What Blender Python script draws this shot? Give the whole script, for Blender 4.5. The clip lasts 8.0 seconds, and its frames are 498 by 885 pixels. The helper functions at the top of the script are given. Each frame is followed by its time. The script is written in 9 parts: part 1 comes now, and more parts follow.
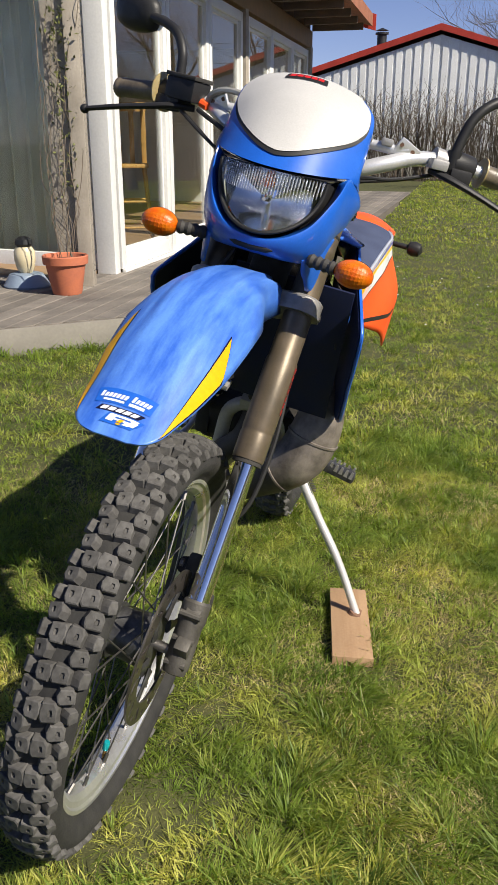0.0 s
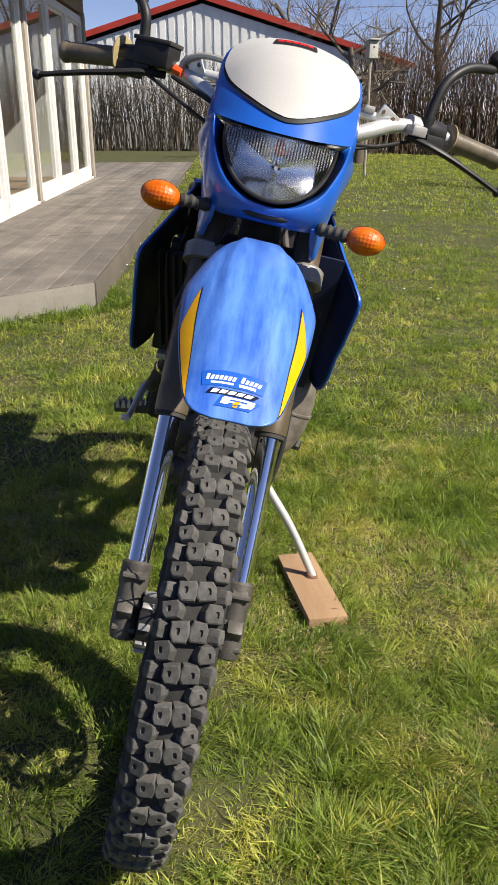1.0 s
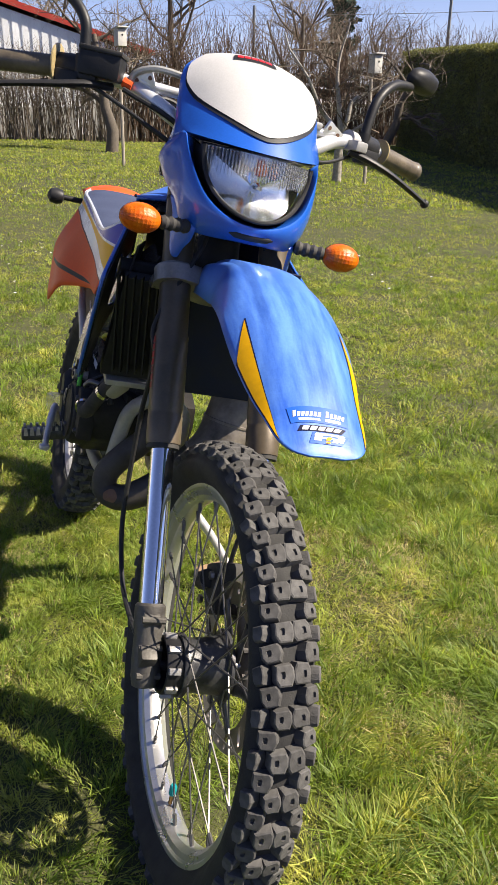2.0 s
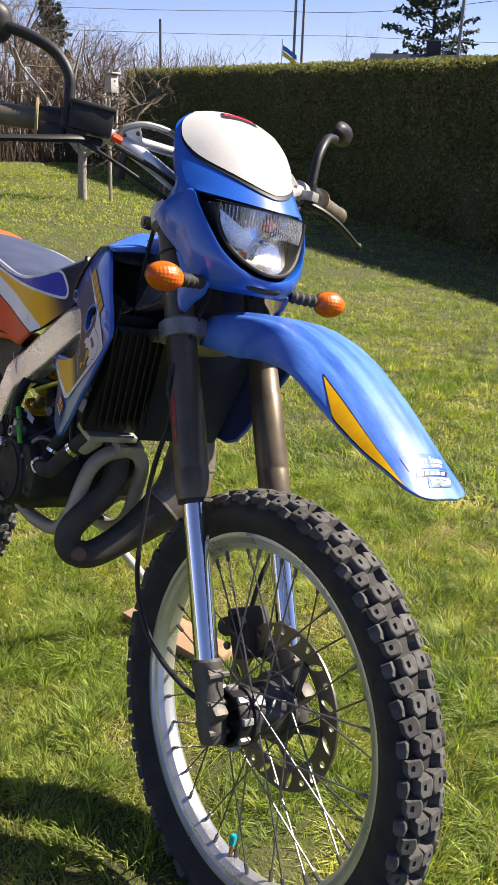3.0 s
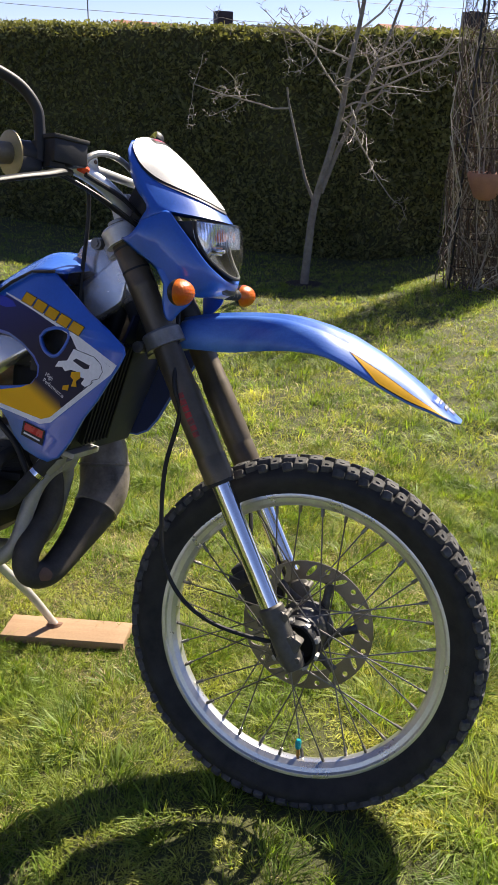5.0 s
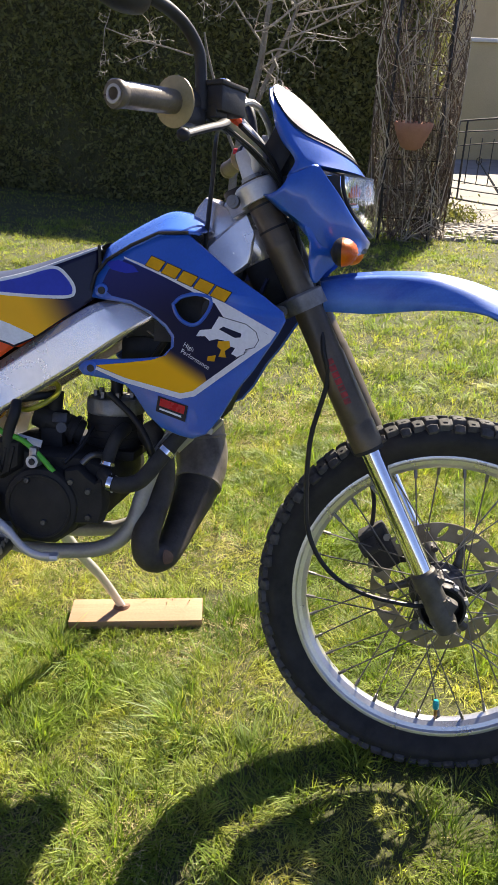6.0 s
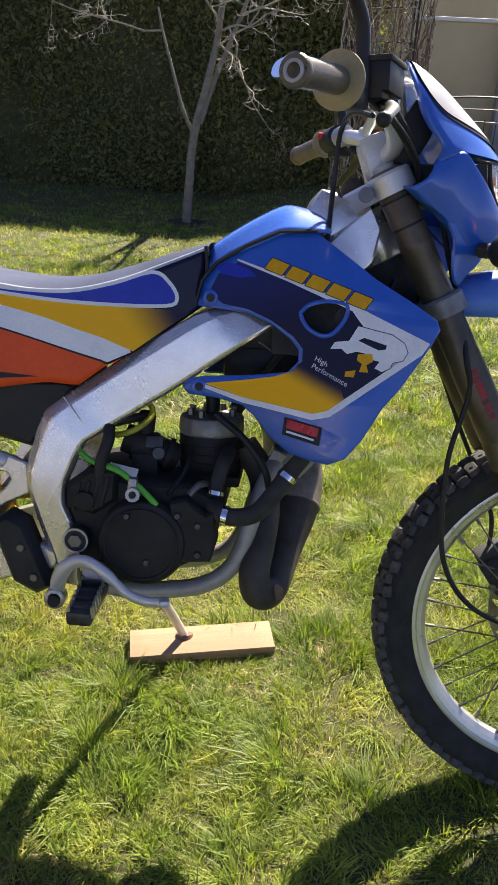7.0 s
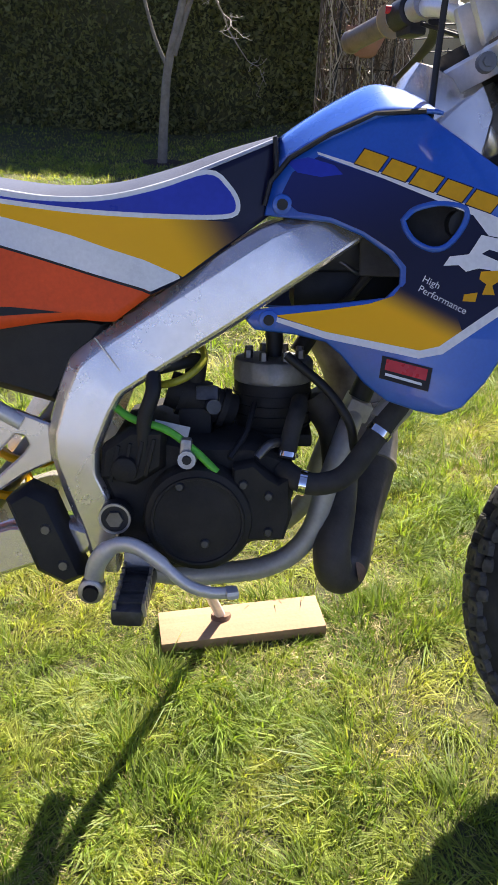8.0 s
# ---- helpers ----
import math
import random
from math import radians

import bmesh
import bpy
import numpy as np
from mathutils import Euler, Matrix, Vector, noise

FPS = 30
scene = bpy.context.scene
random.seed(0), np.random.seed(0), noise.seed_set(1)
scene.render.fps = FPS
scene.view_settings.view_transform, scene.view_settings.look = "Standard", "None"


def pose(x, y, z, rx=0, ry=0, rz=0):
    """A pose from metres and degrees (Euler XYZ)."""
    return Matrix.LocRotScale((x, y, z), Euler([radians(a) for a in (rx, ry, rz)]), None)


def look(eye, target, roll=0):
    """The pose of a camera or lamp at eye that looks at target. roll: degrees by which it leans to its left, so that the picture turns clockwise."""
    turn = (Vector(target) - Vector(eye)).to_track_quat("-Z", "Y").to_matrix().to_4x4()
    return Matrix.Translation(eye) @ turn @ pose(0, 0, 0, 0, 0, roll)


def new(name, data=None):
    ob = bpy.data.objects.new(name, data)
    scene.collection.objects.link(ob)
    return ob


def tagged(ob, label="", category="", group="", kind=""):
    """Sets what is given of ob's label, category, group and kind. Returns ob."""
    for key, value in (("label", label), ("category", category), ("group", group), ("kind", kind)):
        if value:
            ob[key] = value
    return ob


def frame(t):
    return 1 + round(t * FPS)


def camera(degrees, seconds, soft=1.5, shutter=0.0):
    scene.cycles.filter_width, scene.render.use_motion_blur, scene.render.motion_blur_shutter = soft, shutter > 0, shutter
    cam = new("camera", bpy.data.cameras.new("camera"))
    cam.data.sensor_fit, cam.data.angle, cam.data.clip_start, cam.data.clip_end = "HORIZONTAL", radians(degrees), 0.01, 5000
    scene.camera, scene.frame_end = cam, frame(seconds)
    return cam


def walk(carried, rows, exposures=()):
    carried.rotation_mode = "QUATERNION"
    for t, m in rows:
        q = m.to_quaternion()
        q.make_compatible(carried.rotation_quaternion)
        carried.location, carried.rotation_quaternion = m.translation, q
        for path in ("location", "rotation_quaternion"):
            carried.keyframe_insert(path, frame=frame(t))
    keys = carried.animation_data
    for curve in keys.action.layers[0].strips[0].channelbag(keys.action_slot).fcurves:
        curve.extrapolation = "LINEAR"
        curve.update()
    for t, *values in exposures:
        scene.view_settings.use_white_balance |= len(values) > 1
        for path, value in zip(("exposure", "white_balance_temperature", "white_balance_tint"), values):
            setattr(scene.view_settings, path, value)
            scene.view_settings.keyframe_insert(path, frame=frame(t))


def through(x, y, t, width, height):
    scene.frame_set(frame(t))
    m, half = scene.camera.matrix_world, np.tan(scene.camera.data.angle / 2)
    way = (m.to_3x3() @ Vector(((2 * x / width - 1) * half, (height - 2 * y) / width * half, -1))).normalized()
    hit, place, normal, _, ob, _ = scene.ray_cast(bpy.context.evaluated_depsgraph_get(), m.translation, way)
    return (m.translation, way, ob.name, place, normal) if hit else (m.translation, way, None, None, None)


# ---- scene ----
cam = camera(34.0, 8.0, soft=1.5, shutter=0.0)
PATH = [
    (0, (0.602, -1.019, 1.092), (0.055, 0.777, 0.403), 0.1),
    (0.5, (0.396, -1.092, 1.082), (0.101, 0.748, 0.356), -0.6),
    (1, (0.229, -1.063, 1.089), (0.184, 0.791, 0.34), -0.3),
    (1.5, (0.053, -0.995, 1.126), (0.283, 0.837, 0.357), -0.2),
    (1.7, (-0.009, -0.985, 1.129), (0.329, 0.828, 0.355), -0.0),
    (2.8, (-0.464, -0.878, 1.174), (0.511, 0.702, 0.431), 2.1),
    (3, (-0.523, -0.806, 1.188), (0.549, 0.716, 0.455), 2.0),
    (3.5, (-0.688, -0.688, 1.206), (0.637, 0.618, 0.473), 2.2),
    (4, (-0.922, -0.598, 1.223), (0.625, 0.443, 0.499), 2.0),
    (4.2, (-0.992, -0.556, 1.232), (0.618, 0.383, 0.506), 1.9),
    (5.3, (-1.204, -0.151, 1.278), (0.556, 0.337, 0.465), 2.0),
    (5.5, (-1.222, -0.047, 1.264), (0.545, 0.376, 0.428), 2.1),
    (6, (-1.221, 0.174, 1.252), (0.555, 0.473, 0.383), 2.5),
    (6.5, (-1.155, 0.341, 1.222), (0.628, 0.548, 0.34), 2.7),
    (7, (-1.096, 0.511, 1.23), (0.684, 0.638, 0.328), 2.9),
    (7.5, (-1.085, 0.665, 1.204), (0.679, 0.718, 0.262), 3.0),
    (8, (-0.878, 0.667, 1.102), (0.854, 0.712, 0.102), 2.5),
]
# the film brightens as the view turns towards the hedge
EXPOSURE = [(0, 0.68, 6800, 10), (1, 0.8, 6850, 10), (1.5, 1.02, 6950, 12), (3, 1.36, 7000, 13), (4, 1.29, 7000, 13), (5.5, 1.32, 7050, 11), (6, 1.7, 7100, 12), (6.5, 1.6, 7100, 13), (7.5, 1.74, 7000, 13), (8, 1.88, 6950, 13)]
walk(cam, [(t, look(eye, target, roll)) for t, eye, target, roll in PATH], exposures=EXPOSURE)

# ---- light: clear spring sky, one sun from the hedge side ----
SUN_EL, SUN_AZ = 41.0, 109.0
world = bpy.data.worlds.new("sky")
scene.world = world
world.use_nodes = True
wn = world.node_tree.nodes
wl = world.node_tree.links
wn.clear()
sky = wn.new("ShaderNodeTexSky")
sky.sky_type = "NISHITA"
sky.sun_disc = False
sky.sun_elevation = radians(SUN_EL)
sky.sun_rotation = radians(SUN_AZ)
sky.altitude = 2200.0
sky.air_density, sky.dust_density, sky.ozone_density = 1.0, 0.5, 5.0
bg_node = wn.new("ShaderNodeBackground")
bg_node.inputs["Strength"].default_value = 0.067
w_out = wn.new("ShaderNodeOutputWorld")
haze = wn.new("ShaderNodeMix")
haze.data_type = "RGBA"
haze.blend_type = "MULTIPLY"
haze.inputs["Factor"].default_value = 1.0
haze.inputs["B"].default_value = (1.08, 0.90, 1.02, 1)
wl.new(sky.outputs["Color"], haze.inputs["A"])
wl.new(haze.outputs["Result"], bg_node.inputs["Color"])
wl.new(bg_node.outputs["Background"], w_out.inputs["Surface"])

sun_data = bpy.data.lights.new("sun", "SUN")
sun_data.energy = 5.0
sun_data.angle = radians(0.53)
sun_data.color = (1.0, 0.94, 0.83)
sun = new("sun", sun_data)
to_sun = Vector((math.cos(radians(SUN_EL)) * math.sin(radians(SUN_AZ)), math.cos(radians(SUN_EL)) * math.cos(radians(SUN_AZ)), math.sin(radians(SUN_EL))))
sun.matrix_world = Matrix.Translation(to_sun * 40) @ to_sun.to_track_quat("Z", "Y").to_matrix().to_4x4()


# ---- materials ----
def material(name, base, rough=0.5, metal=0.0, dark=0.7, scale=6.0, fine=120.0, bump=0.15, bump_scale=0.002, second=None, spread=0.35, coat=0.0, island=0.0, rough_var=0.12, trans=0.0, ior=1.45, sub=0.0):
    """Principled surface with variation at two scales and fine relief."""
    m = bpy.data.materials.new(name)
    m.use_nodes = True
    n, l = m.node_tree.nodes, m.node_tree.links
    p = n["Principled BSDF"]
    geo = n.new("ShaderNodeTexCoord")
    big = n.new("ShaderNodeTexNoise")
    big.inputs["Scale"].default_value = scale
    big.inputs["Detail"].default_value = 6.0
    big.inputs["Roughness"].default_value = 0.62
    small = n.new("ShaderNodeTexNoise")
    small.inputs["Scale"].default_value = fine
    small.inputs["Detail"].default_value = 3.0
    l.new(geo.outputs["Object"], big.inputs["Vector"])
    l.new(geo.outputs["Object"], small.inputs["Vector"])
    ramp = n.new("ShaderNodeValToRGB")
    ramp.color_ramp.elements[0].position = 0.5 - spread / 2
    ramp.color_ramp.elements[1].position = 0.5 + spread / 2
    other = second if second else tuple(c * dark for c in base)
    ramp.color_ramp.elements[0].color = (*other, 1)
    ramp.color_ramp.elements[1].color = (*base, 1)
    l.new(big.outputs["Fac"], ramp.inputs["Fac"])
    mix = n.new("ShaderNodeMix")
    mix.data_type = "RGBA"
    mix.blend_type = "MULTIPLY"
    mix.inputs["Factor"].default_value = 0.35
    l.new(ramp.outputs["Color"], mix.inputs["A"])
    l.new(small.outputs["Color"], mix.inputs["B"])
    grey = n.new("ShaderNodeMapRange")
    grey.inputs["To Min"].default_value = 0.55
    grey.inputs["To Max"].default_value = 1.25
    l.new(small.outputs["Fac"], grey.inputs["Value"])
    l.new(grey.outputs["Result"], mix.inputs["B"])
    last = mix.outputs["Result"]
    if island:
        gi = n.new("ShaderNodeNewGeometry")
        oi = n.new("ShaderNodeObjectInfo")
        add = n.new("ShaderNodeMath")
        add.operation = "ADD"
        fr = n.new("ShaderNodeMath")
        fr.operation = "FRACT"
        l.new(gi.outputs["Random Per Island"], add.inputs[0])
        l.new(oi.outputs["Random"], add.inputs[1])
        l.new(add.outputs[0], fr.inputs[0])
        hs = n.new("ShaderNodeHueSaturation")
        mr = n.new("ShaderNodeMapRange")
        mr.inputs["To Min"].default_value = 1 - island
        mr.inputs["To Max"].default_value = 1 + island
        l.new(fr.outputs[0], mr.inputs["Value"])
        l.new(mr.outputs["Result"], hs.inputs["Value"])
        l.new(last, hs.inputs["Color"])
        last = hs.outputs["Color"]
    l.new(last, p.inputs["Base Color"])
    rr = n.new("ShaderNodeMapRange")
    rr.inputs["To Min"].default_value = max(0.02, rough - rough_var)
    rr.inputs["To Max"].default_value = min(1.0, rough + rough_var)
    l.new(big.outputs["Fac"], rr.inputs["Value"])
    l.new(rr.outputs["Result"], p.inputs["Roughness"])
    p.inputs["Metallic"].default_value = metal
    p.inputs["IOR"].default_value = ior
    p.inputs["Coat Weight"].default_value = coat
    p.inputs["Coat Roughness"].default_value = 0.08
    p.inputs["Transmission Weight"].default_value = trans
    if sub:
        p.inputs["Subsurface Weight"].default_value = sub
        p.inputs["Subsurface Radius"].default_value = (0.01, 0.006, 0.003)
    if bump:
        b = n.new("ShaderNodeBump")
        b.inputs["Strength"].default_value = bump
        b.inputs["Distance"].default_value = bump_scale
        l.new(small.outputs["Fac"], b.inputs["Height"])
        l.new(b.outputs["Normal"], p.inputs["Normal"])
    return m


BLUE = material("blue plastic", (0.010, 0.110, 0.54), 0.32, scale=9, fine=260, dark=0.82, bump=0.04, coat=0.7, ior=1.5)
def streaky(m, scale):
    """Draw a material's broad variation out along one way."""
    n, l = m.node_tree.nodes, m.node_tree.links
    mp = n.new("ShaderNodeMapping")
    mp.inputs["Scale"].default_value = scale
    big = [q for q in n if q.type == "TEX_NOISE"][0]
    l.new(big.inputs["Vector"].links[0].from_socket, mp.inputs["Vector"])
    l.new(mp.outputs["Vector"], big.inputs["Vector"])
    return m


BLUE_FADED = material("sun-faded blue plastic", (0.090, 0.235, 0.64), 0.40, scale=22, fine=300, second=(0.020, 0.095, 0.46), spread=0.34, bump=0.06, coat=0.1)
streaky(BLUE_FADED, (2.4, 0.30, 0.6))
SHEEN_BLUE = material("blue tank plastic lightened for sky sheen", (0.045, 0.165, 0.62), 0.28, scale=9, fine=260, second=(0.030, 0.125, 0.57), bump=0.04, coat=0.7, ior=1.5)
SHADE_NAVY = material("navy cowl plastic darkened for shade", (0.006, 0.012, 0.052), 0.55, scale=14, fine=220, second=(0.010, 0.014, 0.036), bump=0.08, ior=1.35)
SHADED_BLUE = material("blue plastic darkened for shade", (0.008, 0.020, 0.095), 0.55, scale=12, fine=200, dark=0.75, bump=0.08, ior=1.35)
NAVY = material("navy decal film", (0.010, 0.011, 0.042), 0.3, scale=11, fine=90, second=(0.006, 0.007, 0.018), spread=0.5, bump=0.02, coat=0.1, ior=1.3)
DECAL_BLUE = material("blue decal film", (0.016, 0.040, 0.46), 0.3, scale=12, fine=150, dark=0.8, bump=0.02, coat=0.1, ior=1.3)
YELLOW = material("yellow decal film", (0.72, 0.37, 0.004), 0.38, scale=12, fine=150, dark=0.85, bump=0.02, coat=0.05, ior=1.3)
WHITE = material("white decal film", (0.78, 0.79, 0.82), 0.28, scale=10, fine=200, dark=0.9, bump=0.02, coat=0.3)
WHITE_PLASTIC = material("white number plate plastic", (0.48, 0.475, 0.465), 0.38, scale=14, fine=400, dark=0.92, bump=0.05)
ORANGE = material("orange plastic", (0.88, 0.105, 0.024), 0.48, scale=8, fine=200, dark=0.85, bump=0.05, coat=0.03, ior=1.3)
RED = material("red decal film", (0.62, 0.02, 0.02), 0.3, scale=8, fine=200, dark=0.8, bump=0.02)
FORK_RED = material("scuffed dark red decal", (0.42, 0.020, 0.022), 0.5, scale=60, fine=300, second=(0.07, 0.02, 0.016), spread=0.3, bump=0.05)
BLACK = material("black plastic", (0.014, 0.014, 0.016), 0.48, scale=20, fine=400, second=(0.025, 0.025, 0.025), bump=0.12, ior=1.36)
BLACK_MATT = material("dusty black rubber", (0.022, 0.021, 0.02), 0.75, scale=25, fine=300, second=(0.045, 0.042, 0.038), bump=0.2)
ENGINE = material("oily black engine paint", (0.015, 0.0145, 0.014), 0.6, scale=22, fine=260, second=(0.032, 0.029, 0.026), spread=0.5, bump=0.25, ior=1.32)
TYRE = material("worn tyre rubber", (0.016, 0.016, 0.0165), 0.8, scale=30, fine=420, second=(0.036, 0.035, 0.033), spread=0.5, bump=0.35, ior=1.4)
KNOB = material("scuffed grey knob rubber", (0.036, 0.035, 0.034), 0.85, scale=60, fine=500, second=(0.115, 0.111, 0.106), spread=0.5, bump=0.4, island=0.25)
CHROME = material("chromed steel", (0.78, 0.78, 0.80), 0.09, metal=1.0, scale=20, fine=300, dark=0.95, bump=0.015, rough_var=0.04)
BAR = material("satin silver handlebar", (0.76, 0.76, 0.76), 0.34, metal=0.55, scale=20, fine=300, dark=0.9, bump=0.02)
STEEL = material("dull spoke steel", (0.20, 0.19, 0.18), 0.42, metal=0.85, scale=30, fine=300, dark=0.7, bump=0.05)
RIM = material("satin aluminium rim", (0.66, 0.66, 0.66), 0.30, metal=0.75, scale=14, fine=240, dark=0.82, bump=0.05)
ALU = material("brushed aluminium frame", (0.66, 0.64, 0.62), 0.38, metal=0.4, scale=7, fine=220, dark=0.84, bump=0.06)
CRADLE = material("dull dirty aluminium tube", (0.52, 0.50, 0.47), 0.52, metal=0.35, scale=12, fine=200, second=(0.27, 0.255, 0.235), spread=0.5, bump=0.1)
ALU_CAST = material("cast aluminium", (0.46, 0.45, 0.44), 0.48, metal=0.6, scale=16, fine=300, dark=0.7, bump=0.25)
FORK = material("bronze-grey anodised tube", (0.150, 0.116, 0.078), 0.40, metal=0.35, scale=13, fine=260, second=(0.082, 0.068, 0.048), bump=0.06)
FORK_LUG = material("grimy grey fork casting", (0.12, 0.113, 0.10), 0.55, metal=0.4, scale=26, fine=260, second=(0.06, 0.055, 0.05), bump=0.25)
YOKE = material("dull cast yoke", (0.36, 0.35, 0.335), 0.5, metal=0.5, scale=20, fine=260, second=(0.17, 0.16, 0.15), bump=0.2)
DISC = material("brake disc steel", (0.23, 0.205, 0.18), 0.34, metal=0.9, scale=16, fine=300, dark=0.7, bump=0.04)
PIPE = material("stained exhaust steel", (0.33, 0.29, 0.25), 0.48, metal=0.35, scale=13, fine=200, second=(0.050, 0.043, 0.038), spread=0.45, bump=0.2, ior=1.35)
SOOT_AND_SHADE = material("sooty pipe darkened for shade", (0.034, 0.030, 0.027), 0.62, metal=0.1, scale=18, fine=220, second=(0.075, 0.064, 0.054), spread=0.35, bump=0.25)
PEG = material("dark worn steel", (0.120, 0.120, 0.122), 0.42, metal=0.6, scale=40, fine=260, second=(0.030, 0.030, 0.032), spread=0.5, bump=0.2)
RUST = material("rusty scraped steel", (0.22, 0.12, 0.075), 0.7, scale=30, fine=220, dark=0.6, bump=0.3)
SEAT_VINYL = material("blue-grey seat vinyl", (0.062, 0.078, 0.135), 0.68, scale=12, fine=600, second=(0.045, 0.056, 0.10), bump=0.3, ior=1.3)
PALE_VINYL = material("pale blue-grey piping vinyl", (0.42, 0.45, 0.52), 0.4, scale=12, fine=300, dark=0.85, bump=0.1)
PALE_HOSE = material("braided steel hose", (0.50, 0.49, 0.45), 0.42, metal=0.5, scale=20, fine=500, dark=0.7, bump=0.2)
GRIP = material("worn grey rubber grip", (0.19, 0.155, 0.105), 0.42, scale=26, fine=300, second=(0.075, 0.062, 0.048), spread=0.4, bump=0.2)
GRIP_FLANGE = material("yellowed rubber flange", (0.42, 0.34, 0.18), 0.4, scale=20, fine=250, second=(0.27, 0.21, 0.10), bump=0.1, sub=0.2)
GREEN_CABLE = material("bright green cable sleeve", (0.11, 0.52, 0.05), 0.4, scale=20, dark=0.85, bump=0.02)
YELLOW_HOSE = material("yellowed clear hose", (0.42, 0.40, 0.04), 0.3, scale=20, dark=0.8, bump=0.02)
TEAL = material("teal anodised cap", (0.005, 0.36, 0.40), 0.25, metal=0.3, scale=20, dark=0.8, bump=0.0)
BRASS = material("brass stem", (0.45, 0.26, 0.09), 0.35, metal=0.9, scale=20, dark=0.7)
AMBER = material("amber lens plastic", (1.0, 0.25, 0.006), 0.32, scale=60, fine=420, second=(0.95, 0.12, 0.004), spread=0.3, bump=0.25, bump_scale=0.003, coat=0.0, trans=0.40)
MIRROR = material("mirror glass", (0.9, 0.92, 0.95), 0.03, metal=1.0, scale=5, dark=0.98, bump=0.0, rough_var=0.01)
REFLECTOR = material("headlamp reflector", (0.74, 0.76, 0.80), 0.18, metal=1.0, scale=20, fine=70, dark=0.9, bump=0.12, bump_scale=0.003, rough_var=0.03)
WOOD_BOARD = material("raw pale pine board", (0.40, 0.262, 0.152), 0.75, scale=60, fine=160, second=(0.31, 0.190, 0.105), spread=0.5, bump=0.2)
streaky(WOOD_BOARD, (1.0, 0.06, 1.0))
DECK = material("weathered grey decking", (0.235, 0.208, 0.178), 0.85, scale=3, fine=60, second=(0.085, 0.077, 0.07), spread=0.5, bump=0.5, bump_scale=0.004, island=0.2)
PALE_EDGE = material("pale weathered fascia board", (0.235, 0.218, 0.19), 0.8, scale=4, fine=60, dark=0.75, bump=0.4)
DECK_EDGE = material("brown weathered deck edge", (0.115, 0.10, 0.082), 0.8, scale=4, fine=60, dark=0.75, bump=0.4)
POST_WOOD = material("weathered wooden post", (0.40, 0.355, 0.30), 0.85, scale=6, fine=70, second=(0.25, 0.22, 0.18), spread=0.5, bump=0.5, bump_scale=0.004)
BROWN_WOOD = material("tanned pine beam", (0.26, 0.165, 0.09), 0.7, scale=5, fine=60, dark=0.7, bump=0.3)
FRAME_WHITE = material("white painted window frame", (0.66, 0.66, 0.645), 0.45, scale=3, fine=60, dark=0.93, bump=0.08)
CLADDING = material("white painted cladding board", (0.84, 0.85, 0.84), 0.7, scale=2, fine=30, dark=0.9, bump=0.3, island=0.06)
RED_PAINT = material("red painted barge board", (0.46, 0.045, 0.028), 0.6, scale=3, fine=40, dark=0.8, bump=0.1)
ROOF = material("weathered clay roof tile", (0.33, 0.13, 0.075), 0.85, scale=3, fine=20, dark=0.65, bump=0.5, bump_scale=0.02)
DARK_METAL = material("dark sheet metal", (0.03, 0.032, 0.035), 0.5, metal=0.4, scale=6, dark=0.7)
GATE_IRON = material("black painted iron", (0.012, 0.012, 0.013), 0.45, scale=12, dark=0.7)
RAFTER = material("dark weathered rafter wood", (0.11, 0.075, 0.05), 0.8, scale=5, fine=60, dark=0.7, bump=0.3)
ALU_FRAME = material("satin aluminium frame beam", (0.74, 0.69, 0.655), 0.26, metal=0.75, scale=5, fine=60, second=(0.64, 0.60, 0.575), spread=0.5, bump=0.05)
WORN_ALU = material("worn bare aluminium", (0.52, 0.50, 0.48), 0.36, metal=0.7, scale=40, fine=300, second=(0.25, 0.235, 0.22), spread=0.4, bump=0.2)
TERRACOTTA = material("sunlit terracotta", (0.50, 0.155, 0.075), 0.8, scale=9, fine=90, second=(0.38, 0.12, 0.07), bump=0.25)
POT_PALE = material("dusty pink terracotta", (0.40, 0.20, 0.135), 0.85, scale=9, fine=90, second=(0.31, 0.15, 0.10), bump=0.25)
SOIL = material("dry potting soil", (0.06, 0.04, 0.026), 0.95, scale=30, fine=120, dark=0.5, bump=0.8, bump_scale=0.01)
BARK = material("grey-brown bark", (0.135, 0.112, 0.088), 0.9, scale=14, fine=70, second=(0.08, 0.066, 0.052), spread=0.5, bump=0.8, bump_scale=0.01)
PALE_BARK = material("pale lichen-covered apple bark", (0.40, 0.375, 0.33), 0.9, scale=16, fine=80, second=(0.20, 0.18, 0.15), spread=0.5, bump=0.8, bump_scale=0.01)
BARK_LICHEN = material("lichen-grey bark", (0.30, 0.275, 0.235), 0.9, scale=16, fine=80, second=(0.15, 0.13, 0.11), spread=0.5, bump=0.8, bump_scale=0.01)
TWIG = material("pale bare twig", (0.46, 0.41, 0.33), 0.7, scale=5, fine=60, second=(0.28, 0.24, 0.18), spread=0.5, bump=0.2, island=0.25)
SHRUB = material("bare shrub stem", (0.19, 0.15, 0.11), 0.9, scale=4, fine=40, second=(0.10, 0.08, 0.06), spread=0.5, bump=0.2, island=0.35)
RUSSET = material("reddish brown bare thicket", (0.15, 0.095, 0.06), 0.9, scale=2, fine=30, dark=0.55, bump=0.2, island=0.35)
HEDGE_CORE = material("dark hedge inside", (0.10, 0.105, 0.042), 0.95, scale=9, fine=60, dark=0.6, bump=1.0, bump_scale=0.03)
FIR = material("blue-green fir needles", (0.045, 0.075, 0.05), 0.8, scale=1, fine=8, dark=0.6, bump=0.1, island=0.4)
